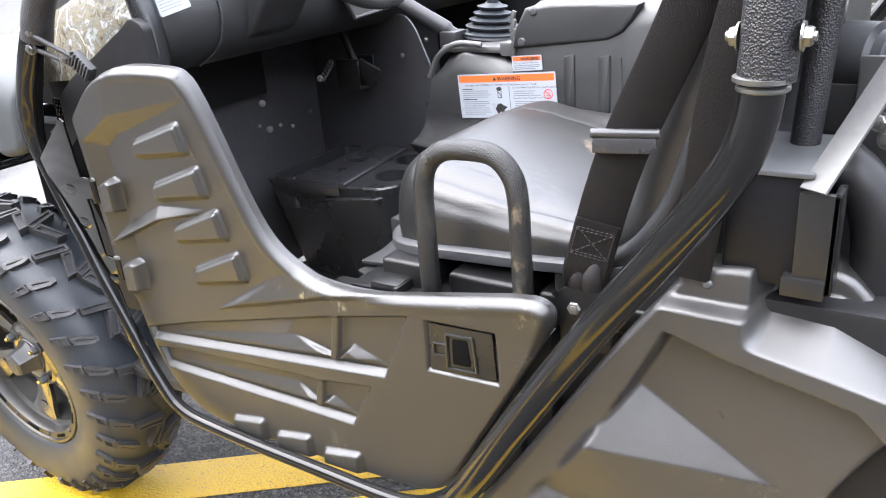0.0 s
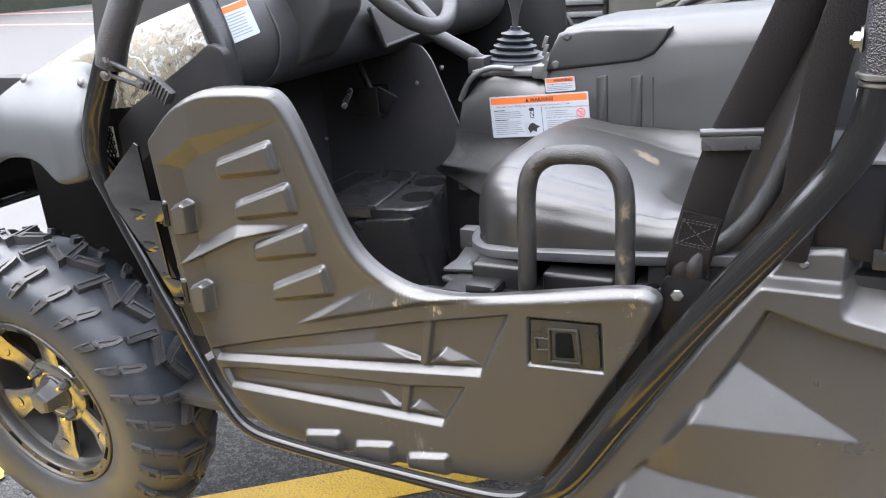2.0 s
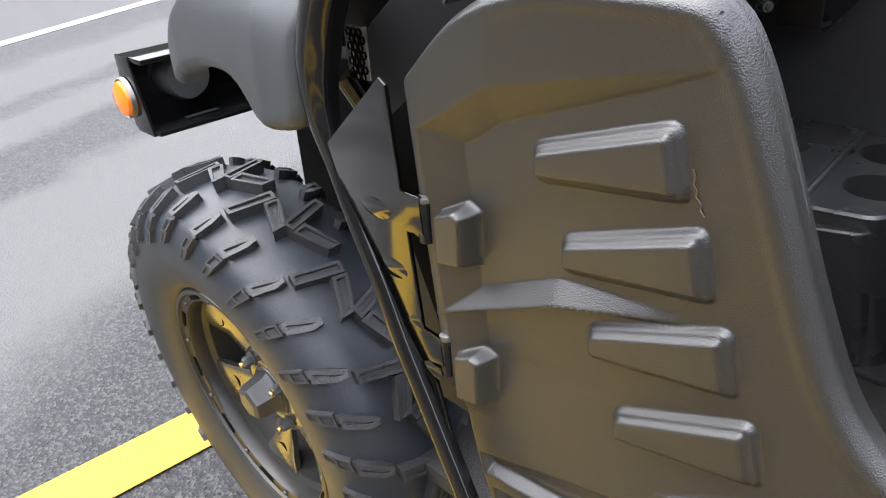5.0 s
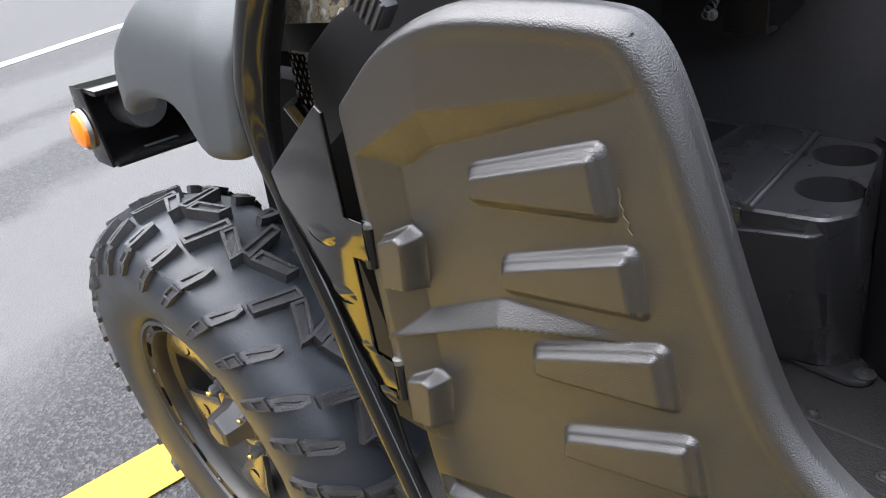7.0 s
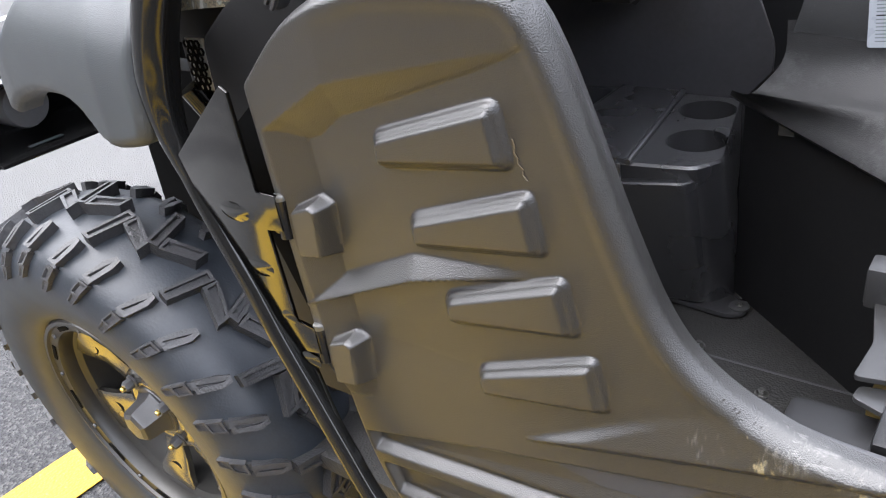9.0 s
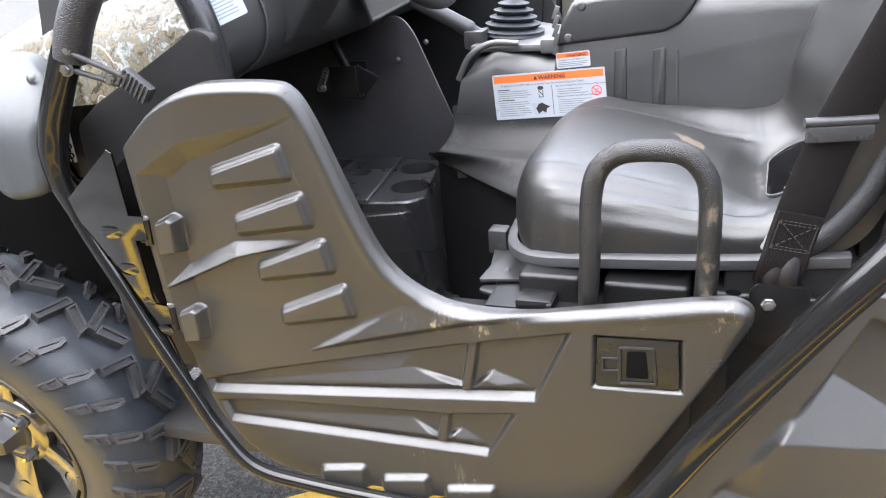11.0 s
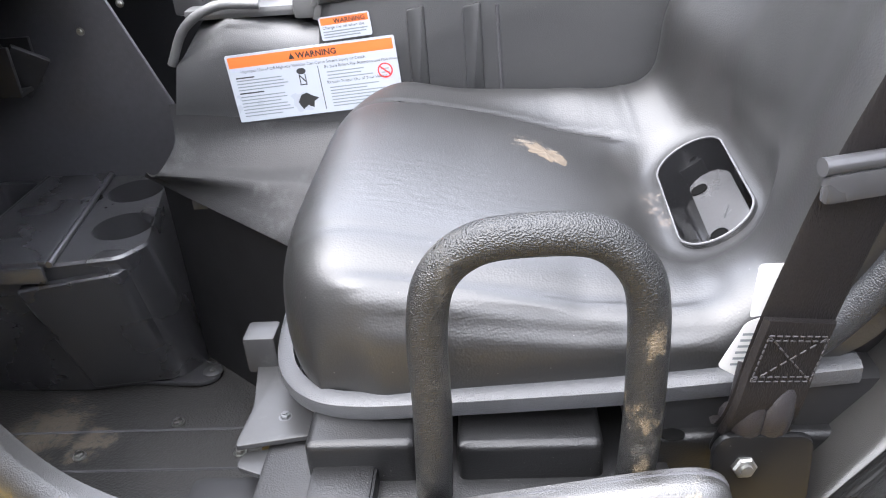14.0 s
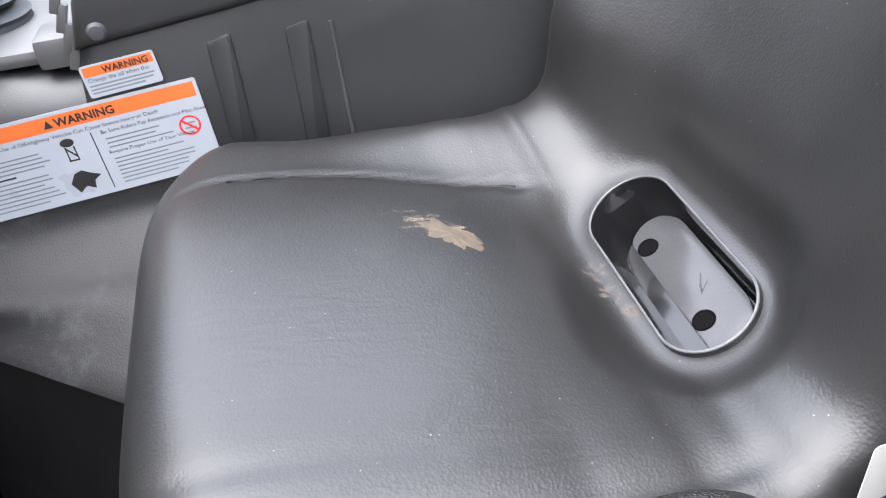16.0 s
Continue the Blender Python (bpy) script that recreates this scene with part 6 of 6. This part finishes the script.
part("steering_spoke", join(tube([wheel_m @ Vector((0.03, 0, -0.03)), wheel_m @ Vector((0.16, 0.0, 0))], 0.012, 12), tube([wheel_m @ Vector((-0.02, 0.03, -0.03)), wheel_m @ Vector((-0.08, 0.14, 0))], 0.012, 12),
                             tube([wheel_m @ Vector((-0.02, -0.03, -0.03)), wheel_m @ Vector((-0.08, -0.14, 0))], 0.012, 12), lathe([(0, 0.0), (0.05, -0.005), (0.055, -0.04), (0, -0.06)], wheel_m, 24)), PANEL, steer)
YZ = Matrix(((0, 0, 1, 0), (1, 0, 0, 0), (0, 1, 0, 0), (0, 0, 0, 1)))      # outline (y, z), thickness to +x
part("dash_panel", plate(rounded([(0.525, 1.104), (0.577, 1.021), (0.775, 1.033), (0.700, 1.110)], 0.006), 0.006, Matrix.Translation((-0.628, 0, 0)) @ YZ, 0.002), surface("grey_panel", (0.10, 0.096, 0.093), 0.4, var=0.1), dash, "pale grey switch panel")
part("panel_frame", join(*[tube([(-0.624, *a), (-0.624, *b)], 0.005, 8) for a, b in (((0.525, 1.104), (0.577, 1.021)), ((0.577, 1.021), (0.775, 1.033)), ((0.775, 1.033), (0.700, 1.110)))]), PANEL, dash, "black frame of the switch panel")
for b in ((-0.875, 0.505, 0.791), (-0.875, 0.534, 0.777), (-0.875, 0.571, 0.778), (-0.875, 0.611, 0.766), (-0.875, 0.677, 0.786)):
    hex_bolt("footwell_bolt", b, (1, -0.6, 0.2), 0.0035 if b[1] != 0.534 else 0.006, vehicle, "small bolt in the footwell", GREYMETAL)
for b in ((-0.673, 0.803, 0.905), (-0.602, 0.803, 0.942)):
    hex_bolt("panel_bolt", b, (0, -1, 0), 0.0045, vehicle, "small bolt in the footwell panel")
part("pedal_spring", tube([Vector((-0.792, 0.640 + 0.0007 * k, 0.872 + 0.0006 * k)) + Vector((0.007 * math.cos(k * 0.7), 0, 0.007 * math.sin(k * 0.7))) for k in range(60)], 0.0016, 6), GREYMETAL, pedal, "grey return spring")

# -- front body --
# grey wheel flare
FL = [(-1.181, 0.975), (-1.233, 0.938), (-1.269, 0.905), (-1.278, 0.869), (-1.268, 0.847), (-1.240, 0.858), (-1.210, 0.873), (-1.160, 0.889), (-1.112, 0.898), (-1.054, 0.901), (-1.014, 0.893), (-0.990, 0.877),
      (-0.972, 0.864), (-0.950, 0.861), (-0.900, 0.871), (-0.886, 0.885), (-0.881, 0.907), (-0.880, 0.949), (-0.872, 0.985), (-0.885, 1.018), (-0.912, 1.042), (-0.960, 1.060), (-1.050, 1.055), (-1.130, 1.020)]


def flare_relief(x, z, e):
    """Bulges out towards the door, turns in round the front and rolls back at the top."""
    top = np.logaddexp(0, (z - 0.985 + 0.10 * (x + 1.05) ** 2) / 0.018) * 0.018
    return 0.042 - 0.14 * np.maximum(0, -0.95 - x) - 1.05 * top - 0.5 * np.maximum(0, -1.20 - x) ** 1.5


FLO = [tuple(p)[:2] for p in spline([(a, b, 0) for a, b in FL + FL[:1]], 4)][:-1]
flare = part("fender_flare", relief(FLO, 0.005, flare_relief, lambda x, y, z: (x, y, z), 0.012, 0.028), FLARE, vehicle, "pale grey plastic front fender flare", 60)
for b in ((-0.905, 0.010, 1.036), (-1.065, 0.022, 1.040)):
    part("flare_rivet", lathe([(0, 0.003), (0.006, 0.0025), (0.009, 0)], Matrix.Translation(b) @ pose(0, 0, 0, 60, 0, 0), 20), PANEL, flare)


# camouflage hood
def camo():
    m = bpy.data.materials.new("camouflage_print")
    m.use_nodes = True
    nd, ln = m.node_tree.nodes, m.node_tree.links
    b = nd["Principled BSDF"]
    tc = nd.new("ShaderNodeTexCoord")
    wn_ = nd.new("ShaderNodeTexNoise")
    wn_.inputs["Scale"].default_value = 9
    wn_.inputs["Detail"].default_value = 4
    ln.new(tc.outputs["Object"], wn_.inputs["Vector"])
    mixv = nd.new("ShaderNodeMix")
    mixv.data_type = 'VECTOR'
    mixv.inputs[0].default_value = 0.22
    ln.new(tc.outputs["Object"], mixv.inputs[4])
    ln.new(wn_.outputs["Color"], mixv.inputs[5])
    n1 = nd.new("ShaderNodeTexNoise")
    n1.inputs["Scale"].default_value = 55
    n1.inputs["Detail"].default_value = 9
    n1.inputs["Roughness"].default_value = 0.7
    ln.new(mixv.outputs[1], n1.inputs["Vector"])
    r = nd.new("ShaderNodeValToRGB")
    e = r.color_ramp.elements
    e[0].position, e[0].color = 0.30, (0.010, 0.011, 0.010, 1)
    e[1].position, e[1].color = 0.66, (0.30, 0.31, 0.29, 1)
    for p, c in ((0.42, (0.022, 0.024, 0.020, 1)), (0.46, (0.12, 0.095, 0.06, 1)), (0.50, (0.20, 0.17, 0.11, 1)), (0.54, (0.045, 0.048, 0.046, 1)), (0.59, (0.21, 0.22, 0.21, 1))):
        q = e.new(p)
        q.color = c
    ln.new(n1.outputs["Fac"], r.inputs["Fac"])
    vo = nd.new("ShaderNodeTexVoronoi")
    vo.feature = 'DISTANCE_TO_EDGE'
    vo.inputs["Scale"].default_value = 9
    ln.new(mixv.outputs[1], vo.inputs["Vector"])
    br = nd.new("ShaderNodeMapRange")
    br.inputs["From Min"].default_value = 0.008
    br.inputs["From Max"].default_value = 0.028
    br.inputs["To Min"].default_value = 1.0
    br.inputs["To Max"].default_value = 0.0
    ln.new(vo.outputs["Distance"], br.inputs["Value"])
    mx = nd.new("ShaderNodeMix")
    mx.data_type = 'RGBA'
    mx.inputs[7].default_value = (0.33, 0.33, 0.31, 1)
    ln.new(br.outputs[0], mx.inputs[0])
    ln.new(r.outputs["Color"], mx.inputs[6])
    ln.new(mx.outputs[2], b.inputs["Base Color"])
    b.inputs["Roughness"].default_value = 0.3
    b.inputs["Coat Weight"].default_value = 0.0
    return m


CAMO = camo()


def hood():
    """A sloping bonnet with rounded shoulders."""
    bm = bmesh.new()
    rows_ = []
    for i in range(25):
        x = -0.652 - 0.80 * i / 24
        f = i / 24
        zt = 1.225 - 0.16 * f - 0.12 * f * f
        row = []
        pr = spline([(0, 0.055 + 0.05 * f, zt - 0.235 + 0.16 * f), (0, 0.070 + 0.05 * f, zt - 0.12 + 0.05 * f), (0, 0.13, zt - 0.035), (0, 0.30, zt), (0, 0.735, zt + 0.012), (0, 1.17, zt), (0, 1.34, zt - 0.035), (0, 1.42, zt - 0.11), (0, 1.44, zt - 0.20)], 5)
        rows_.append([bm.verts.new((x, p.y, p.z)) for p in pr])
    for a, b in zip(rows_, rows_[1:]):
        for k in range(len(a) - 1):
            bm.faces.new((a[k], a[k + 1], b[k + 1], b[k]))
    return fix(bm)


part("hood", hood(), CAMO, vehicle, "camouflage-print plastic bonnet", 60)
part("cowl_side", join(plate(rounded([(-0.885, 0.55), (-0.62, 0.55), (-0.60, 0.90), (-0.612, 1.080), (-0.640, 1.092), (-0.668, 1.074), (-0.745, 1.034), (-0.832, 0.990), (-0.880, 0.955)], 0.012), 0.02, Matrix.Translation((0, 0.044, 0)) @ SIDE, 0.005)), DARK, vehicle, "black plastic cowl side")
part("cowl_corner", tube(spline([(-0.690, 0.090, 1.19), (-0.652, 0.084, 1.10), (-0.640, 0.082, 1.03), (-0.645, 0.082, 0.97)], 6), 0.022, 16), surface("sheen_plastic", (0.010, 0.0105, 0.0115), 0.3), vehicle, "rounded black cowl edge")


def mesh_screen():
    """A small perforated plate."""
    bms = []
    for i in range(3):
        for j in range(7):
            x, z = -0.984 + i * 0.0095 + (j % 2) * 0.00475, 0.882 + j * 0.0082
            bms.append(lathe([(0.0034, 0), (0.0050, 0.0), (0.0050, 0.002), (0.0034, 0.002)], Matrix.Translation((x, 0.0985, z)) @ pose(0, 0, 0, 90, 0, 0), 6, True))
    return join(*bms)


screen = part("mesh_screen", mesh_screen(), SHADE_BLACK, vehicle, "perforated black screen behind the front post", 0)
# pale plate paints the bright ground that shows through the holes
part("screen_backing", block((-0.989, 0.100, 0.878), (-0.958, 0.104, 0.937), 0.001), PALE_SHEET, screen, "pale plate standing in for bright ground seen through the screen")
# black blocks that fill the dark behind the flare
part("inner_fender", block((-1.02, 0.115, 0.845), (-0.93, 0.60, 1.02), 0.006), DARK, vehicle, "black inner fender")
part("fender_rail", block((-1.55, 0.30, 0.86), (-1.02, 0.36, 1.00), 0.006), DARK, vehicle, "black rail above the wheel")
# near-black block added to paint the shade under the flare
part("frame_side", block((-1.55, 0.34, 0.40), (-1.06, 0.40, 0.80), 0.01), SHADE_BLACK, vehicle, "near-black block standing in for the shade under the front fender")
arms = new("suspension")
arms.parent = vehicle
arms["label"] = "black steel suspension arms and shock absorber"
for p in (((-1.28, 0.16, 0.30), (-1.10, 0.42, 0.36), (-1.00, 0.62, 0.40)), ((-1.28, 0.16, 0.30), (-1.42, 0.42, 0.36), (-1.48, 0.62, 0.40)), ((-1.27, 0.17, 0.45), (-1.13, 0.42, 0.52), (-1.02, 0.60, 0.56)), ((-1.00, 0.10, 0.88), (-0.96, 0.16, 0.74), (-0.90, 0.26, 0.60))):
    part("arm", tube(spline(p, 6), 0.016, 14), GLOSS, arms)
coil = []
for k in range(160):
    a = k * 0.35
    f = k / 159
    c = Vector((-1.10, 0.30, 0.42)).lerp(Vector((-1.02, 0.42, 0.92)), f)
    coil.append(c + Vector((0.032 * math.cos(a), 0.032 * math.sin(a), 0)))
part("spring", tube(coil, 0.0055, 8), GREYMETAL, arms, "coil spring")
part("shock", tube([(-1.10, 0.30, 0.40), (-1.02, 0.42, 0.95)], 0.018, 16), STEEL, arms)

# steel front bumper with side marker
bumper = new("front_bumper")
bumper.parent = vehicle
bumper.location = (0.03, 0, -0.02)
bumper["label"] = "black steel channel bumper with an orange side marker"
part("channel_back", block((-1.735, 0.10, 0.704), (-1.720, 1.38, 0.825), 0.003), GLOSS, bumper)
part("channel_top", block((-1.735, 0.10, 0.825), (-1.640, 1.38, 0.835), 0.003), GLOSS, bumper)
part("channel_floor", block((-1.735, 0.10, 0.700), (-1.628, 1.38, 0.708), 0.003), GLOSS, bumper)
part("end_plate", plate([(-1.735, 0.745), (-1.705, 0.700), (-1.640, 0.700), (-1.690, 0.835), (-1.735, 0.835)], 0.006, Matrix.Translation((0, 0.094, 0)) @ SIDE, 0.001), GLOSS, bumper)
for k in range(5):
    part("bumper_slot", block((-1.672, 0.17 + 0.13 * k, 0.7105), (-1.660, 0.235 + 0.13 * k, 0.7120), 0.0006), FLARE, bumper)
part("lamp_body", lathe([(0, 0), (0.040, 0), (0.044, 0.01), (0.044, 0.10), (0.036, 0.12), (0, 0.12)], Matrix.Translation((-1.66, 0.19, 0.785)) @ pose(0, 0, 0, 0, -90, 0), 28), surface("lamp_housing", (0.06, 0.06, 0.062), 0.45), bumper, "dark round lamp housing")
part("side_marker", lathe([(0, 0.017), (0.022, 0.016), (0.031, 0.011), (0.034, 0.0)], Matrix.Translation((-1.715, 0.090, 0.760)) @ pose(0, 0, 0, 90, 0, 0), 36), ORANGE, bumper, "round orange side marker lens")
part("marker_ring", lathe([(0.033, 0.004), (0.036, 0.008), (0.038, 0.0)], Matrix.Translation((-1.715, 0.092, 0.760)) @ pose(0, 0, 0, 90, 0, 0), 36), STEEL, bumper)

# -- rear fender --
REARP = surface("grey_black_moulding", (0.026, 0.025, 0.024), 0.32, spec=0.95, grain=0.35, grain_scale=1300, var=0.14, scale=6)
RF = [(-0.055, 0.395), (0.000, 0.470), (0.080, 0.592), (0.150, 0.700), (0.200, 0.768), (0.220, 0.793), (0.228, 0.809), (0.294, 0.817), (0.304, 0.812), (0.312, 0.800), (0.330, 0.808), (0.385, 0.806), (0.412, 0.785), (0.440, 0.755),
      (0.500, 0.735), (0.560, 0.72), (0.56, 0.62), (0.500, 0.672), (0.462, 0.655), (0.430, 0.610), (0.400, 0.55), (0.385, 0.48), (0.380, 0.40), (0.10, 0.37)]


def rear_relief(x, z, e):
    y = np.zeros(x.shape)
    # sunk field inside the slanted rim strip
    rec = [(-0.03, 0.365), (0.018, 0.430), (0.088, 0.526), (0.172, 0.654), (0.214, 0.738), (0.290, 0.716), (0.42, 0.690), (0.56, 0.56), (0.40, 0.34)]
    d, _ = sdf(x, z, rec)
    field = np.full(x.shape, -0.030)
    # slanted blades: from the sunk field out to a lower crease, then fading back
    for top, left, tip, fade in (((0.172, 0.656), (0.112, 0.572), (0.345, 0.560), 0.16), ((0.086, 0.524), (0.008, 0.415), (0.270, 0.462), 0.2)):
        _, u = along(x, z, tip, top)      # below the upper crease: u > 0
        _, ul = along(np.array([left[0]]), np.array([left[1]]), tip, top)
        s_, below = along(x, z, left, tip)
        span = math.dist(left, tip)
        ridge = np.clip(1 - s_ / span, 0, 1)
        out = np.where(below >= 0, np.clip(u / ul[0], 0, 1), ridge * np.clip(1 + below / fade, 0, 1))
        field = np.where(u > 0, np.maximum(field, -0.030 + 0.050 * out), field)
    y += step(d, -0.003, 0.010) * field
    # back-set tab and shelf behind the top edge
    y -= 0.026 * step(z, 0.766, 0.776) * (1 - step(x, 0.300, 0.314))
    # shelf behind the tab: slopes up and back to an upright flange
    fa = np.interp(x, [0.30, 0.56], [0.738, 0.690])
    fb = np.interp(x, [0.31, 0.385, 0.43, 0.47, 0.56], [0.784, 0.782, 0.752, 0.728, 0.712])
    y -= 0.080 * step(x, 0.296, 0.320) * np.clip((z - fa) / np.maximum(fb - fa, 0.01), 0, 1)
    return y


RFO = [tuple(p)[:2] for p in spline([(a, b, 0) for a, b in RF + RF[:1]], 3)][:-1]
rear = part("rear_fender", relief(RFO, 0.0022, rear_relief, lambda x, y, z: (x, y + 0.030 + 0.10 * (z - 0.65), z), 0.008, 0.05), REARP, vehicle, "dark moulded plastic rear fender with sharp facets", 50)
part("fender_rivet", lathe([(0, 0.003), (0.004, 0.0025), (0.0065, 0)], Matrix.Translation((0.252, 0.0690, 0.795)) @ pose(0, 0, 0, 90, 0, 0), 20), GREYMETAL, rear)
part("under_shell", block((0.05, 0.09, 0.30), (0.55, 0.16, 0.78), 0.01), DARK, vehicle, "dark panel behind the rear fender")

# rear frame clutter behind the seat
bay = new("rear_frame")
bay.parent = vehicle
bay["label"] = "black and grey steel brackets of the rear frame"
part("upright_pipe", tube([(0.318, 0.20, 0.90), (0.330, 0.20, 1.10), (0.345, 0.20, 1.5)], 0.0165, 20), WRAP, bay, "crinkle-coated black pipe")
part("steel_box", block((0.262, 0.085, 0.800), (0.345, 0.24, 0.925), 0.004), surface("dark_blue_steel", (0.005, 0.0055, 0.007), 0.40, spec=0.3), bay)
part("box_top", block((0.258, 0.08, 0.925), (0.350, 0.245, 0.931), 0.002), GREYMETAL, bay, "grey steel cover plate")
part("bracket_post", join(block((0.338, 0.075, 0.800), (0.378, 0.084, 0.912), 0.002), block((0.370, 0.075, 0.800), (0.378, 0.12, 0.912), 0.002), block((0.328, 0.07, 0.795), (0.372, 0.11, 0.818), 0.003)), surface("bracket_black", (0.013, 0.013, 0.013), 0.3), bay)
part("pale_strap", plate([(0, 0), (0.030, 0), (0.030, 0.19), (0, 0.19)], 0.004, Matrix.Translation((0.338, 0.082, 0.914)) @ pose(0, 0, 0, 45, 0, -28), 0.001), surface("pale_strap", (0.13, 0.13, 0.13), 0.45, metal=0.4), bay, "pale grey steel strap")
part("round_drum", lathe([(0, 0), (0.040, 0), (0.044, 0.006), (0.044, 0.045), (0.036, 0.050), (0.036, 0.062), (0.030, 0.066), (0, 0.066)], Matrix.Translation((0.330, 0.34, 1.005)) @ pose(0, 0, 0, 0, 90, -20), 40), surface("drum_grey", (0.040, 0.041, 0.044), 0.4), bay, "round grey-black drum")
part("drum_plate", join(plate(rounded([(0.300, 0.925), (0.372, 0.925), (0.372, 0.985), (0.300, 0.985)], 0.008), 0.006, Matrix.Translation((0, 0.27, 0)) @ SIDE, 0.002), block((0.398, 0.30, 0.93), (0.47, 0.36, 1.10), 0.008)), DARK, bay, "black plate below the drum")
for b in ((0.312, 0.268, 0.970), (0.392, 0.22, 0.955), (0.400, 0.24, 0.930), (0.388, 0.20, 0.985)):
    hex_bolt("bracket_bolt", b, (-0.3, -1, 0.2), 0.0085, bay)
part("back_plate", block((0.36, 0.26, 0.88), (0.47, 0.27, 1.02), 0.003), PANEL, bay)
part("curved_hose", tube(spline([(0.352, 0.19, 0.920), (0.382, 0.175, 0.900), (0.405, 0.17, 0.862), (0.412, 0.17, 0.815), (0.410, 0.17, 0.765), (0.408, 0.17, 0.69)], 8), 0.029, 20), DARK, bay, "thick black rubber hose")
part("bay_wall", join(block((0.30, 0.30, 0.60), (0.56, 0.32, 0.95), 0.004), block((0.20, 0.12, 0.70), (0.30, 0.60, 0.86), 0.006)), DARK, bay)
for b in ((0.235, 0.12, 0.815), (0.365, 0.13, 0.825)):
    hex_bolt("clutter_bolt", b, (0, -0.5, 1), 0.007, bay)

# -- far side of the cab --
far_pipe = [Vector((p.x, 1.47, p.z)) for p in pillar]
part("frame_pipe", tube(far_pipe, 0.0205, 16), GLOSS, vehicle, "bent gloss black steel frame pipe")
far_out = [(x, z) for x, z in DOOR_EDGE]
part("far_door", plate(far_out, 0.03, Matrix.Translation((0, 1.42, 0)) @ SIDE, 0.006), DARK, vehicle, "black inner side of the far half door")
part("far_hoop", tube(spline([(-0.155, 1.36, 0.72), (-0.155, 1.36, 0.96), (-0.138, 1.36, 1.02), (-0.07, 1.36, 1.05), (0.0, 1.36, 1.045), (0.03, 1.36, 1.0), (0.03, 1.36, 0.72)], 6), 0.0135, 14), HOOP, vehicle, "crinkle-coated black grab hoop on the far side")
# enlarged panel added so the far side of the cab stays dark
part("far_cowl", plate(rounded([(-1.00, 0.40), (-0.56, 0.40), (-0.50, 0.60), (-0.475, 0.98), (-0.50, 1.26), (-1.00, 1.26)], 0.02), 0.02, Matrix.Translation((0, 1.40, 0)) @ SIDE, 0.006), DARK, vehicle, "black panel added to fill the dark far side of the cab")
part("far_seat", block((-0.28, 0.96, 0.70), (0.20, 1.34, 0.86), 0.05, None, 4), SEAT, vehicle, "black vinyl passenger cushion")
part("far_backrest", block((0.16, 0.96, 0.84), (0.26, 1.34, 1.30), 0.04, pose(0, 0, 0, 0, 0, 0), 4), SEAT, vehicle)

# -- a second vehicle parked beyond --
other = tagged(new("parked_vehicle"), "olive-grey utility vehicle parked beyond the first", "utility vehicle")
OG = surface("olive_plastic", (0.035, 0.034, 0.028), 0.5, var=0.3, scale=5)
part("body", block((-0.72, 2.78, 0.55), (1.9, 4.0, 1.32), 0.06, None, 3), OG, other)
for k in range(6):
    part("panel_rib", block((-0.72, -0.006, -0.010), (0.95, 0.006, 0.010), 0.004, Matrix.Translation((0.2, 2.775, 0.70 + 0.085 * k)) @ pose(0, 0, 0, 0, -6 - 2 * k, 0)), surface("pale_olive_plastic", (0.11, 0.108, 0.09), 0.45), other)
part("engine_cover", block((-1.02, 2.82, 0.45), (-0.72, 3.9, 1.20), 0.03, None, 3), DARK, other, "black engine cover")
part("grille_bar", join(*[block((-1.00, 2.80, 0.72 + 0.055 * k), (-0.74, 2.825, 0.745 + 0.055 * k), 0.006) for k in range(8)]), GREYMETAL, other)
part("cargo_rim", tube([(-0.7, 2.77, 1.33), (1.9, 2.77, 1.34)], 0.02, 12), GREYMETAL, other)
om = Matrix.Translation((-0.45, 2.95, 0.32)) @ pose(0, 0, 0, 90, 0, 0)
part("tyre", join(lathe([(0.17, 0.09), (0.26, 0.12), (0.33, 0.11), (0.355, 0.07), (0.36, 0), (0.355, -0.07), (0.33, -0.11), (0.17, -0.09)], om, 48),
               *[block((-0.02, -0.015, -0.1), (0.02, 0.015, 0.1), 0.004, om @ pose(0, 0, 0, 0, 0, 360 / 22 * k) @ Matrix.Translation((0.362, 0, 0)) @ pose(0, 0, 0, 25, 0, 0)) for k in range(22)]), RUBBER, other, "black knobbly tyre")
part("rim", lathe([(0.17, 0.08), (0.15, 0.06), (0.14, 0.02), (0, 0.03)], om, 32), RIM, other)
